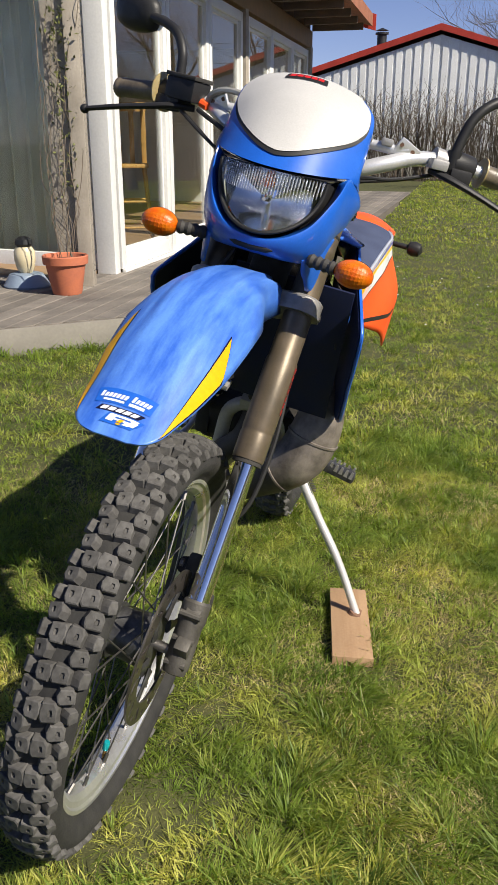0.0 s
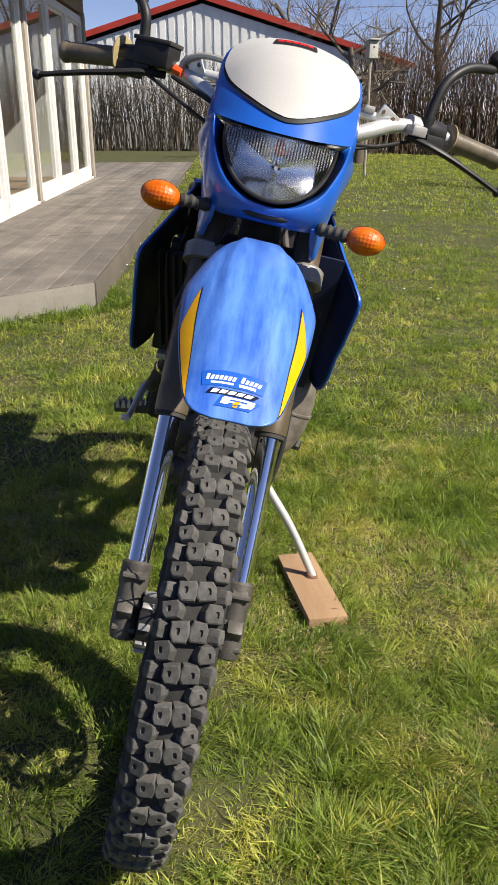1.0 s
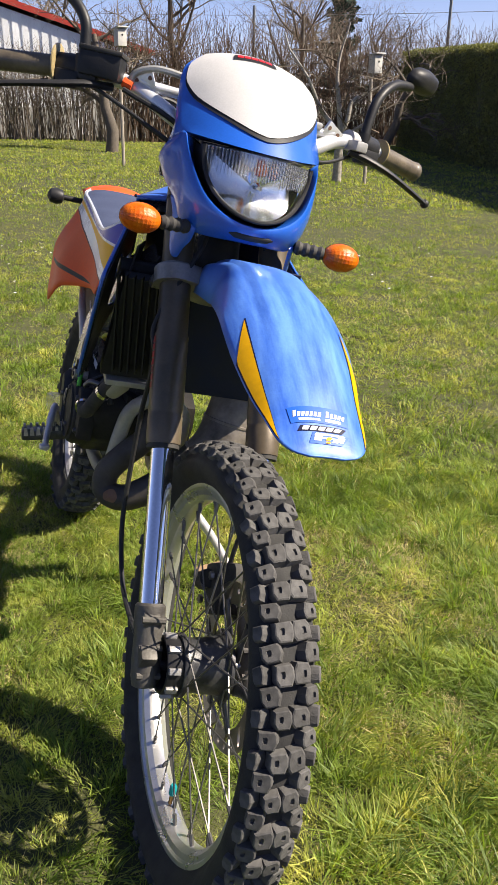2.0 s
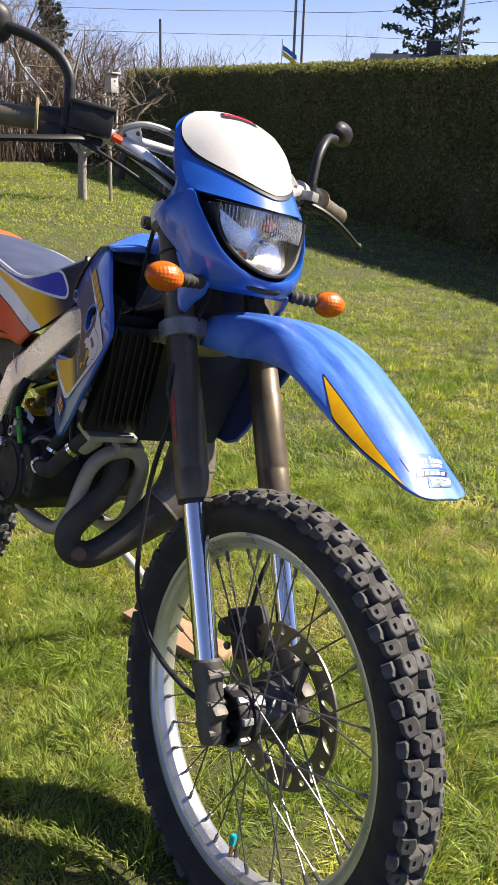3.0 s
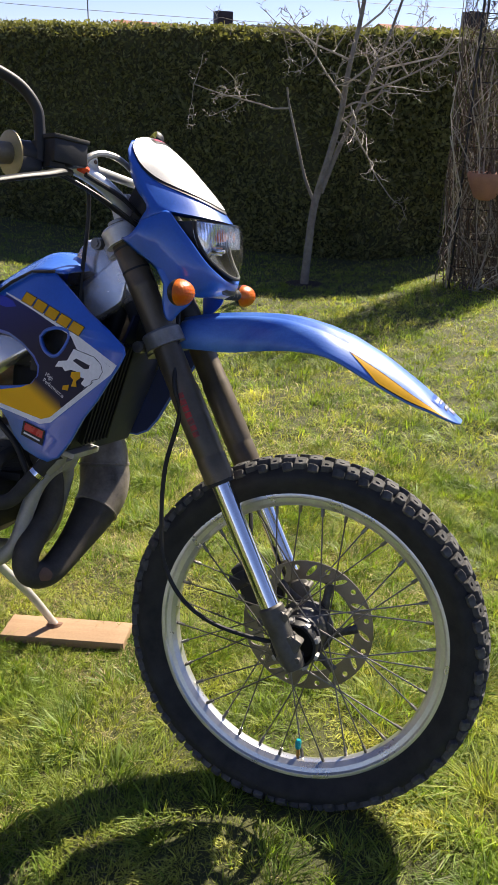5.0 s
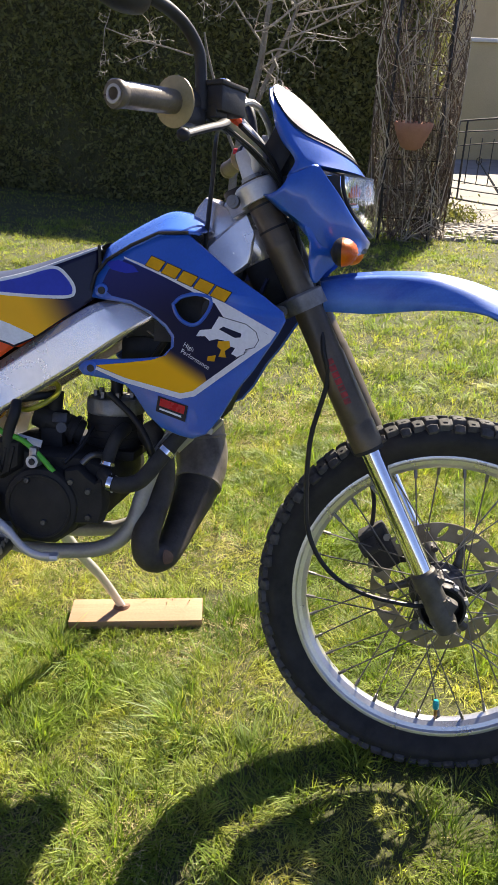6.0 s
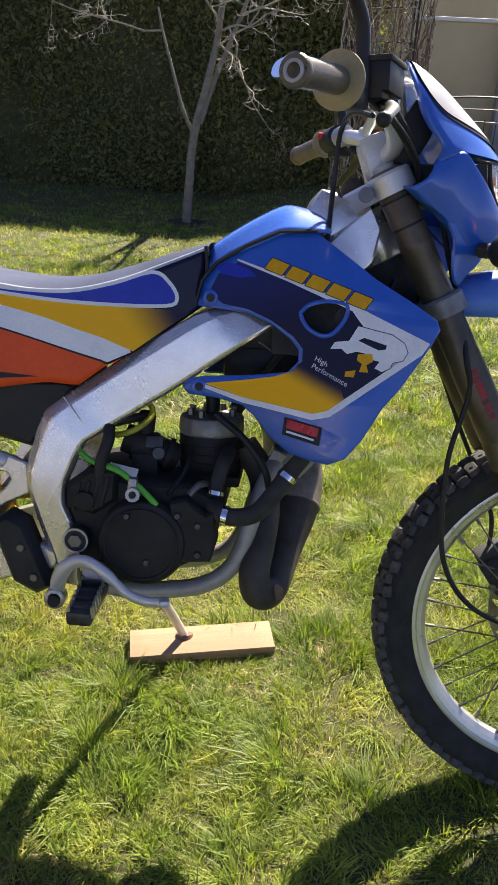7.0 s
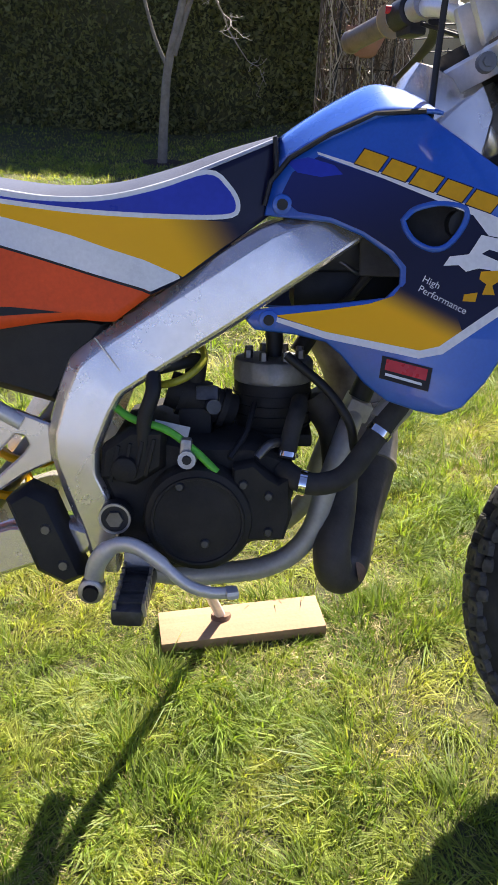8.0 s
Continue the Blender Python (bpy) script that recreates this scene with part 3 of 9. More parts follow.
def house():
    h = thing("house", "timber house with white-framed glass walls along its deck", "house", m=FLOOR_RISE)
    z0, z1 = 0.06, 2.40
    for s0, s1 in ((0.10, 1.31), (1.32, 2.58), (2.60, 3.92), (4.16, 5.43), (5.44, 6.78), (6.79, 8.05)):
        window(h, s0, s1, z0, z1)
    for s, w, out in ((4.07, 0.13, 0.05), (8.16, 0.16, 0.07)):
        bm = wall_box(s - w / 2, s + w / 2, -0.10, out, 0.035, 2.46, 0.008)
        part("wall_post", bm, POST_WOOD, h, "weathered wooden wall post")
    bm = wall_box(-0.03, 0.07, -0.125, 0.03, 0.035, 2.44, 0.008)
    part("corner_post", bm, FRAME_WHITE, h, "white corner post")
    bm = wall_box(-0.10, 8.3, -0.12, 0.05, 2.44, 2.70, 0.01)
    part("top_beam", bm, BROWN_WOOD, h, "tanned pine top beam")
    bm = wall_box(0.0, 8.3, -0.13, 0.03, -0.2, 0.03, 0.004)
    part("plinth", bm, DECK_EDGE, h)
    # low roof with overhang, rafter tails and a red barge board
    bm = bmesh.new()
    prof = [(-4.6, 4.35), (0.95, 2.80), (0.95, 2.98), (-4.6, 4.53)]
    lo = [bm.verts.new(along(0.12, o, z)) for o, z in prof]
    hi = [bm.verts.new(along(8.75, o, z)) for o, z in prof]
    for k in range(4):
        bm.faces.new((lo[k], lo[(k + 1) % 4], hi[(k + 1) % 4], hi[k]))
    bm.faces.new(lo)
    bm.faces.new(hi)
    roof = part("roof", bm, ROOF, h, "tiled low-pitched roof")
    for s in (8.78,):
        bm = bmesh.new()
        prof = [(-4.6, 4.30), (1.0, 2.74), (1.0, 2.98), (-4.6, 4.54)]
        lo = [bm.verts.new(along(s, o, z)) for o, z in prof]
        hi = [bm.verts.new(along(s + 0.03, o, z)) for o, z in prof]
        for k in range(4):
            bm.faces.new((lo[k], lo[(k + 1) % 4], hi[(k + 1) % 4], hi[k]))
        bm.faces.new(lo)
        bm.faces.new(hi)
        part("barge_board", bm, RED_PAINT, h, "red barge board")
    for k in range(12):
        bm = wall_box(0.1 + 0.74 * k, 0.17 + 0.74 * k, 0.05, 0.86, 2.70, 2.80, 0.004)
        part("rafter_tail", bm, RAFTER, roof)
    # gable end above the beam, far end wall
    bm = bmesh.new()
    prof = [(0.02, 2.70), (0.02, 3.02), (-4.6, 4.33), (-4.6, 2.70)]
    lo = [bm.verts.new(along(8.2, o, z)) for o, z in prof]
    hi = [bm.verts.new(along(8.25, o, z)) for o, z in prof]
    for k in range(4):
        bm.faces.new((lo[k], lo[(k + 1) % 4], hi[(k + 1) % 4], hi[k]))
    bm.faces.new(lo)
    bm.faces.new(hi)
    part("gable", bm, BROWN_WOOD, h)
    bm = wall_box(8.10, 8.24, -4.6, -0.12, -0.2, 2.72, 0.0)
    part("end_wall", bm, CLADDING, h)
    # room behind the glass
    bm = wall_box(-0.3, 8.2, -4.6, -0.14, -0.05, 0.055, 0.0)
    part("room_floor", bm, ROOM_FLOOR, h)
    bm = wall_box(-0.3, 8.2, -4.66, -4.56, 0.0, 2.75, 0.0)
    part("back_wall", bm, ROOM_WALL, h)
    bm = wall_box(-0.3, 8.2, -4.6, -0.13, 2.46, 2.50, 0.0)
    part("room_ceiling", bm, ROOM_WALL, h)
    # front wall towards the lawn: sliding door with a curtain behind
    c0 = along(0.0, -0.02)
    for k, (a, b) in enumerate(((0.172, 0.262), (1.46, 1.58), (2.9, 3.0))):
        bm = bmesh.new()
        box(bm, (c0.x - (a + b) / 2, c0.y + 0.10 + 0.06 * (a + b) / 2 + 0.01 * (k % 2), 1.24), (b - a, 0.09, 2.40), (0, 0, -4), 0.006)
        part("door_frame", bm, FRAME_WHITE, h, "white sliding door frame")
    for z, hh in ((0.10, 0.14), (2.39, 0.10)):
        bm = bmesh.new()
        box(bm, (c0.x - 1.55, c0.y + 0.20, z), (2.8, 0.06, hh), (0, 0, -4), 0.006)
        part("door_rail", bm, FRAME_WHITE, h)
    bm = bmesh.new()
    box(bm, (c0.x - 1.55, c0.y + 0.20, 1.25), (2.7, 0.006, 2.2), (0, 0, -4), 0.0)
    pane = part("pane", bm, PANE, h)
    pane.visible_shadow = False
    bm = bmesh.new()
    box(bm, (c0.x - 2.2, c0.y + 0.2, 2.57), (4.3, 0.2, 0.26), (0, 0, -4), 0.01)
    part("top_beam", bm, BROWN_WOOD, h)
    bm = bmesh.new()
    box(bm, (c0.x - 4.1, c0.y + 0.3, 1.2), (2.2, 0.14, 2.8), (0, 0, -4), 0.0)
    part("front_wall", bm, CLADDING, h)


def curtain():
    bm = bmesh.new()
    rows = []
    for i in range(13):
        z = 0.165 + 2.3 * i / 12
        rows.append([Vector((-2.66 - 1.25 * k / 60, 5.32 + 0.07 * k / 60 + 0.045 * math.sin(k * 0.85) * (0.6 + 0.4 * (1 - i / 12)) + 0.018 * math.sin(k * 2.3), z)) for k in range(61)])
    grid(bm, rows)
    ob = part("curtain", bm, CURTAIN, None, "", 70)
    tagged(ob, "pale hanging curtain behind the sliding door", "curtain")


def bar_stool():
    """A tall honey-coloured chair standing indoors behind the glass."""
    st = thing("bar_stool", "tall honey-coloured wooden chair behind the glass", "chair", m=Matrix.Translation((-2.80, 6.25, 0.14)) @ Matrix.Rotation(radians(25), 4, "Z"))
    for x, y in ((-0.18, -0.18), (0.18, -0.18), (-0.18, 0.18), (0.18, 0.18)):
        bm = bmesh.new()
        tube(bm, [(x * 1.25, y * 1.25, 0), (x * 0.9, y * 0.9, 0.74)], [0.016, 0.02], 10)
        part("leg", bm, HONEY_WOOD, st)
    for z in (0.22, 0.45):
        for a, b in (((-1, -1), (1, -1)), ((1, -1), (1, 1)), ((1, 1), (-1, 1)), ((-1, 1), (-1, -1))):
            k = 0.225 - 0.085 * z
            bm = bmesh.new()
            tube(bm, [(a[0] * k, a[1] * k, z), (b[0] * k, b[1] * k, z)], 0.010, 8)
            part("stretcher", bm, HONEY_WOOD, st)
    bm = bmesh.new()
    box(bm, (0, 0, 0.76), (0.40, 0.40, 0.035), (0, 0, 0), 0.012)
    part("seat", bm, HONEY_WOOD, st)
    bm = bmesh.new()
    for x in (-0.17, -0.06, 0.06, 0.17):
        box(bm, (x, 0.18, 1.02), (0.045, 0.018, 0.50), (8, 0, 0), 0.005)
    box(bm, (0, 0.215, 1.27), (0.40, 0.022, 0.08), (8, 0, 0), 0.008)
    part("backrest", bm, HONEY_WOOD, st)


def deck():
    """Boards laid lengthways on a low platform, its front cut on the slant."""
    e0, e1 = Vector((-0.865, 4.02, 0)), Vector((-1.28, 14.3, 0))
    f1 = Vector((-3.6, 1.35, 0))
    bm = bmesh.new()
    loop = [(e0.x, e0.y), (e1.x, e1.y), (-4.2, 14.3), (-4.2, 0.75)]
    plate(bm, [[(u, v) for u, v in loop]], lambda u, v, d: Vector((u - 0.02, v + 0.02, d)), DECK_TOP - 0.03, -0.25, 0.002)
    base = part("deck", bm, DECK_EDGE, None, "", 0)
    tagged(base, "weathered grey timber deck beside the lawn", "deck", kind="structure")
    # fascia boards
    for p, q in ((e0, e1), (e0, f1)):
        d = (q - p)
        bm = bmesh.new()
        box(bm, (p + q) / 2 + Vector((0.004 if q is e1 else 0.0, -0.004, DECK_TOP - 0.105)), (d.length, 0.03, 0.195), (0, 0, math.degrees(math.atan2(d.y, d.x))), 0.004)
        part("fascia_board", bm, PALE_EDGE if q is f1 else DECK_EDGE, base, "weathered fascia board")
    w = 0.12
    d = (e1 - e0).normalized()
    nrm = Vector((-d.y, d.x, 0))
    for k in range(24):
        a = e0 + nrm * (w * k + 0.004)
        b = e0 + nrm * (w * (k + 1) - 0.004)
        # the slanted front line
        def front(p):
            m = (f1 - e0)
            den = d.x * m.y - d.y * m.x
            t = ((e0.x - p.x) * m.y - (e0.y - p.y) * m.x) / den
            return p + d * t
        fa, fb = front(a), front(b)
        cuts = [0.0, 2.1 + 0.9 * ((k * 7) % 5) / 5, 5.4 + 0.7 * ((k * 3) % 4) / 4, 13.6]
        for c0, c1 in zip(cuts, cuts[1:]):
            qa, qb = (fa if c0 == 0 else e0 + nrm * (w * k + 0.004) + d * c0), (fb if c0 == 0 else e0 + nrm * (w * (k + 1) - 0.004) + d * c0)
            ra, rb = e0 + nrm * (w * k + 0.004) + d * (c1 - 0.006), e0 + nrm * (w * (k + 1) - 0.004) + d * (c1 - 0.006)
            if (ra - qa).dot(d) < 0.05:
                continue
            bm = bmesh.new()
            z = DECK_TOP + random.uniform(-0.0015, 0.0015)
            lo = [bm.verts.new(Vector((p.x, p.y, z - 0.028))) for p in (qa, qb, rb, ra)]
            sh = [bm.verts.new(Vector((p.x, p.y, z - 0.003))) for p in (qa, qb, rb, ra)]
            c = (qa + qb + ra + rb) / 4
            up = [bm.verts.new(Vector((p.x, p.y, z)) + (nrm * 0.003 if i in (0, 3) else -nrm * 0.003)) for i, p in enumerate((qa, qb, rb, ra))]
            for p, q in ((lo, sh), (sh, up)):
                for i in range(4):
                    bm.faces.new((p[i], p[(i + 1) % 4], q[(i + 1) % 4], q[i]))
            bm.faces.new(up)
            part("plank", bm, DECK, base, "", 0)


def veranda_post():
    """A weathered post with wire netting, and the dry climber that grows up it."""
    p = thing("veranda_post", "weathered grey veranda post wrapped in wire netting", "post", m=Matrix.Translation((-2.30, 4.30, DECK_TOP)) @ Matrix.Rotation(radians(18), 4, "Z"))
    bm = bmesh.new()
    box(bm, (0.055, 0.05, 1.4), (0.10, 0.13, 2.8), (0, 0, 0), 0.008)
    part("post", bm, POST_WOOD, p)
    bm = bmesh.new()
    box(bm, (-0.05, 0.06, 1.4), (0.20, 0.06, 2.8), (0, 0, 0), 0.006)
    part("side_board", bm, POST_WOOD, p)
    bm = bmesh.new()
    for k in range(-24, 90):
        for s in (-1, 1):
            pts = []
            for j in range(7):
                x = -0.14 + 0.27 * j / 6
                z = k * 0.035 + s * (x + 0.14) * 1.0 + (0.0 if s > 0 else 0.27)
                if 0.05 < z < 2.75:
                    pts.append((x, -0.005 + 0.004 * math.sin(9 * x + k), z))
            if len(pts) > 1:
                tube(bm, pts, 0.0009, 3, caps=False)
    net = part("wire_netting", bm, STEEL, p, "rusty wire netting")
    rnd = random.Random(4)
    for k in range(6):
        x, z = rnd.uniform(-0.13, 0.05), 0.25
        pts = [(x, -0.03, z)]
        for j in range(14):
            x += rnd.uniform(-0.045, 0.045)
            z += rnd.uniform(0.06, 0.20)
            pts.append((max(-0.17, min(0.12, x)), -0.02 + rnd.uniform(-0.03, 0.01), z))
        bm = bmesh.new()
        tube(bm, spline(pts, 3), 0.0022, 5)
        part("climber_stem", bm, SHRUB, p)
    v, t = leaf_cloud([( -0.03 + rnd.gauss(0, 0.05), -0.035 + rnd.gauss(0, 0.025), z0 + rnd.gauss(0, 0.09)) for z0 in (0.75, 0.8, 1.05, 1.1, 1.3, 1.35, 1.6, 1.65, 1.7, 1.75, 2.1) for _ in range(26)], 0.016, 5)
    triangles("foliage", v, t, IVY, p)


def leaf_cloud(points, size, seed, jitter=0.5):
    """Small two-triangle leaves at points, turned at random."""
    r = np.random.RandomState(seed)
    p = np.asarray(points, float)
    n = len(p)
    u = r.normal(size=(n, 3))
    u /= np.linalg.norm(u, axis=1, keepdims=True)
    w = r.normal(size=(n, 3))
    w -= u * np.sum(u * w, 1, keepdims=True)
    w /= np.linalg.norm(w, axis=1, keepdims=True)
    s = (size * (1 + jitter * (r.rand(n, 1) - 0.5) * 2))
    a, b, c, d = p - u * s, p + w * s * 0.45, p + u * s, p - w * s * 0.45
    verts = np.stack([a, b, c, d], 1).reshape(-1, 3)
    i = np.arange(n)[:, None] * 4
    tris = np.concatenate([i + np.array([[0, 1, 2]]), i + np.array([[0, 2, 3]])])
    return verts, tris


def flower_pot():
    pot = thing("flower_pot", "terracotta flower pot with dry stems on the deck", "flower pot", m=Matrix.Translation((-2.235, 4.00, DECK_TOP)))
    bm = bmesh.new()
    lathe(bm, [(0.0, 0.095), (0.01, 0.100), (0.20, 0.135), (0.205, 0.152), (0.255, 0.156), (0.262, 0.150), (0.255, 0.140), (0.215, 0.132)], (0, 0, 0), 36, "z")
    part("pot", bm, TERRACOTTA, pot)
    bm = bmesh.new()
    lathe(bm, [(0.225, 0.134), (0.236, 0.09), (0.240, 0.003)], (0, 0, 0), 20, "z")
    part("soil", bm, SOIL, pot)
    rnd = random.Random(8)
    for k in range(6):
        a = rnd.uniform(0, 6.28)
        x, y, z = 0.05 * math.cos(a), 0.05 * math.sin(a), 0.235
        pts = [(x, y, z)]
        for j in range(5):
            x += rnd.uniform(-0.05, 0.05)
            y += rnd.uniform(-0.03, 0.05)
            z += rnd.uniform(0.08, 0.22)
            pts.append((x, y, z))
        bm = bmesh.new()
        tube(bm, spline(pts, 3), 0.0028, 5)
        part("stem", bm, SHRUB, pot)


def lantern():
    la = thing("lantern", "small cream glazed lantern on a blue-grey stand", "lantern", m=Matrix.Translation((-2.66, 4.18, DECK_TOP)))
    bm = bmesh.new()
    lathe(bm, [(0.0, 0.16), (0.012, 0.165), (0.09, 0.12), (0.10, 0.09), (0.10, 0.02)], (0, 0, 0), 28, "z")
    part("stand", bm, BLUE_GREY, la)
    bm = bmesh.new()
    lathe(bm, [(0.10, 0.045), (0.13, 0.062), (0.19, 0.075), (0.25, 0.074), (0.28, 0.055), (0.285, 0.03)], (0, 0, 0), 24, "z")
    part("body", bm, CERAMIC, la)
    bm = bmesh.new()
    lathe(bm, [(0.283, 0.05), (0.30, 0.062), (0.33, 0.058), (0.35, 0.03), (0.352, 0.01)], (0, 0, 0), 24, "z")
    part("lid", bm, DARK_METAL, la)


house()
curtain()
bar_stool()
deck()
veranda_post()
flower_pot()
lantern()


# ---- trees and shrubs ----
def branch_tree(seed, height, trunk_r, mat_trunk, mat_twig, name, label, at, levels=4, spread=0.9, kids=(5, 5, 4, 3), gnarl=0.25, droop=0.0, first=0.35, lean=(0, 0), twig_seg=3, category="tree", limbs=()):
    """Recursive bare tree: trunk and limbs in one part, fine twigs in another."""
    r = random.Random(seed)
    root = thing(name, label, category, m=Matrix.Translation(at))
    big, fine = bmesh.new(), bmesh.new()

    def grow(p, d, length, rad, lvl):
        n = 5 if lvl < 2 else 4
        pts, rads = [p], [rad]
        for k in range(n):
            d = (d + Vector((r.gauss(0, gnarl), r.gauss(0, gnarl), r.gauss(0, gnarl * 0.6) - droop * lvl * 0.04 + 0.03))).normalized()
            p = p + d * (length / n)
            pts.append(p)
            rads.append(rad * (1 - 0.62 * (k + 1) / n))
        bm = big if lvl < 2 else fine
        tube(bm, pts, rads, 9 if lvl == 0 else (6 if lvl == 1 else twig_seg), caps=False)
        if lvl >= levels:
            return
        m = kids[min(lvl, len(kids) - 1)]
        for i in range(m):
            f = first + (1 - first) * (i + r.random()) / m if lvl == 0 else 0.2 + 0.8 * (i + r.random()) / m
            k = min(int(f * n), n - 1)
            q = pts[k].lerp(pts[k + 1], f * n - k)
            side = Vector((r.gauss(0, 1), r.gauss(0, 1), r.gauss(0.25, 0.5)))
            side = (side - d * side.dot(d) * 0.6).normalized()
            nd = (d * (1 - spread * 0.6) + side * spread).normalized()
            grow(q, nd, length * r.uniform(0.42, 0.72), max(rads[k] * r.uniform(0.42, 0.62), 0.0016), lvl + 1)

    if not limbs:
        grow(Vector((0, 0, -0.05)), Vector((lean[0], lean[1], 1)).normalized(), height * 0.55, trunk_r, 0)
    for line, r0, r1 in limbs:
        f = [Vector((0.93 * u, -0.357 * u + 0.35 * u * math.sin(5 * v), v)) for u, v in spline(line, 3)]
        tube(big, f, [r0 + (r1 - r0) * k / (len(f) - 1) for k in range(len(f))], 9, caps=False)
        if r1 < 0.05:
            for i in range(7):
                k = min(2 + int((len(f) - 3) * (i + r.random()) / 7), len(f) - 2)
                d = (f[k + 1] - f[k]).normalized()
                side = Vector((r.gauss(0, 1), r.gauss(0, 1), r.gauss(0.2, 0.6))).normalized()
                grow(f[k], (d * 0.5 + side * 0.8).normalized(), r.uniform(0.6, 1.1), 0.016, 2)
    part("trunk", big, mat_trunk, root, "", 60)
    part("crown", fine, mat_twig, root, "", 0)
    return root


def limb(bm, pts, r0, r1, seg=8):
    f = spline(pts, 4)
    tube(bm, f, [r0 + (r1 - r0) * k / (len(f) - 1) for k in range(len(f))], seg, caps=True)


def young_tree():
    """The slim bare fruit tree in front of the hedge, limb by limb."""
    b = Vector((5.87, 1.64, -0.26))
    root = thing("fruit_tree", "slim young bare fruit tree before the hedge", "tree", m=Matrix.Translation(b) @ Matrix.Scale(1.14, 4))
    bm = bmesh.new()
    limb(bm, [(0, 0, -0.05), (0, -0.02, 0.30), (0, -0.05, 0.62), (0.02, -0.13, 0.95), (0.02, -0.20, 1.25), (0.0, -0.24, 1.55), (0.02, -0.30, 1.9), (0.05, -0.33, 2.3)], 0.035, 0.012)
    limb(bm, [(0, -0.05, 0.62), (-0.02, 0.03, 0.80), (-0.04, 0.10, 1.05), (-0.05, 0.17, 1.30), (-0.06, 0.19, 1.42)], 0.014, 0.007)
    limb(bm, [(0.0, -0.09, 0.70), (0.05, -0.18, 0.98), (0.1, -0.30, 1.28), (0.12, -0.42, 1.58), (0.15, -0.55, 2.0)], 0.021, 0.009)
    part("trunk", bm, BARK_LICHEN, root, "", 60)
    r = random.Random(21)
    fine = bmesh.new()

    def shoot(p, d, length, rad, lvl):
        pts, rads = [p], [rad]
        n = 6
        for k in range(n):
            d = (d + Vector((r.gauss(0, 0.20), r.gauss(0, 0.22), r.gauss(0, 0.20) + 0.02))).normalized()
            p = p + d * length / n
            pts.append(p)
            rads.append(max(rad * (1 - 0.55 * (k + 1) / n), 0.0018))
        tube(fine, pts, rads, 5, caps=False)
        if lvl < 3:
            for i in range((6, 5, 3)[lvl]):
                k = r.randrange(1, n + 1)
                side = Vector((r.gauss(0, 0.8), r.gauss(0, 1), r.gauss(0.1, 0.7)))
                side = (side - d * side.dot(d) * 0.7).normalized()
                shoot(pts[k], (d * 0.35 + side).normalized(), length * r.uniform(0.22, 0.5), rads[k] * 0.7, lvl + 1)

    for p, d, l in (((-0.05, 0.17, 1.28), (-0.1, 0.95, 0.05), 0.75), ((0.02, -0.18, 1.18), (0.2, -0.9, 0.35), 0.85), ((0.05, -0.20, 1.22), (0.1, -0.9, -0.35), 0.75), ((0.0, -0.22, 1.35), (-0.4, 0.7, 0.6), 0.7), ((0.0, -0.23, 1.45), (0.3, -0.6, 0.7), 0.8), ((0.10, -0.35, 1.4), (0.2, -0.9, 0.15), 0.95), ((0.12, -0.42, 1.55), (0.0, -0.8, 0.6), 0.9), ((0.01, -0.26, 1.6), (-0.2, 0.9, 0.3), 0.9), ((0.02, -0.30, 1.85), (0.1, 0.6, 0.7), 0.9), ((0.03, -0.3, 1.8), (0.3, -0.7, 0.5), 1.0), ((0.0, -0.24, 1.30), (-0.5, -0.5, 0.3), 0.6)):
        shoot(Vector(p), Vector(d).normalized(), l, 0.0085, 0)
    part("crown", fine, TWIG, root, "", 0)
    # bare soil ring at its foot
    bm = bmesh.new()
    lathe(bm, [(0.0, 0.21), (0.010, 0.17), (0.014, 0.08), (0.014, 0.01)], (5.87, 1.64, -0.262), 24, "z")
    tagged(part("soil_ring", bm, SOIL, None, "", 50), "dark dug soil round the young tree", "soil", kind="stuff")


young_tree()
APPLE_LIMBS = [([(0, -0.05), (0.01, 0.4), (0.03, 0.80)], 0.085, 0.070), ([(0.02, 0.74), (-0.18, 1.02), (-0.36, 1.24), (-0.62, 1.65), (-0.90, 2.35)], 0.055, 0.014), ([(0.02, 0.76), (0.12, 1.02), (0.20, 1.30), (0.50, 1.44), (0.95, 1.62)], 0.050, 0.014), ([(0.03, 0.78), (-0.02, 1.25), (-0.08, 1.65), (-0.03, 2.05), (0.10, 2.5)], 0.050, 0.012), ([(0.03, 0.74), (0.28, 0.88), (0.60, 1.20), (0.85, 1.80)], 0.045, 0.012)]
branch_tree(31, 4.2, 0.13, PALE_BARK, SHRUB, "apple_tree", "old gnarled bare apple tree on the lawn", (5.46, 12.97, float(ground_z(5.46, 12.97))), 4, 0.95, (6, 5, 4, 4), 0.30, 0.2, 0.42, limbs=APPLE_LIMBS)
branch_tree(52, 4.6, 0.15, BARK, SHRUB, "apple_tree", "old bare apple tree with dense gnarled twigs", (2.25, 18.6, float(ground_z(2.25, 18.6))), 4, 0.95, (7, 6, 5, 4), 0.32, 0.3, 0.35)
branch_tree(77, 4.4, 0.13, BARK, SHRUB, "apple_tree", "old gnarled bare apple tree by the thicket", (8.4, 17.6, float(ground_z(8.4, 17.6))), 4, 0.95, (6, 5, 4, 4), 0.30, 0.2, 0.40)
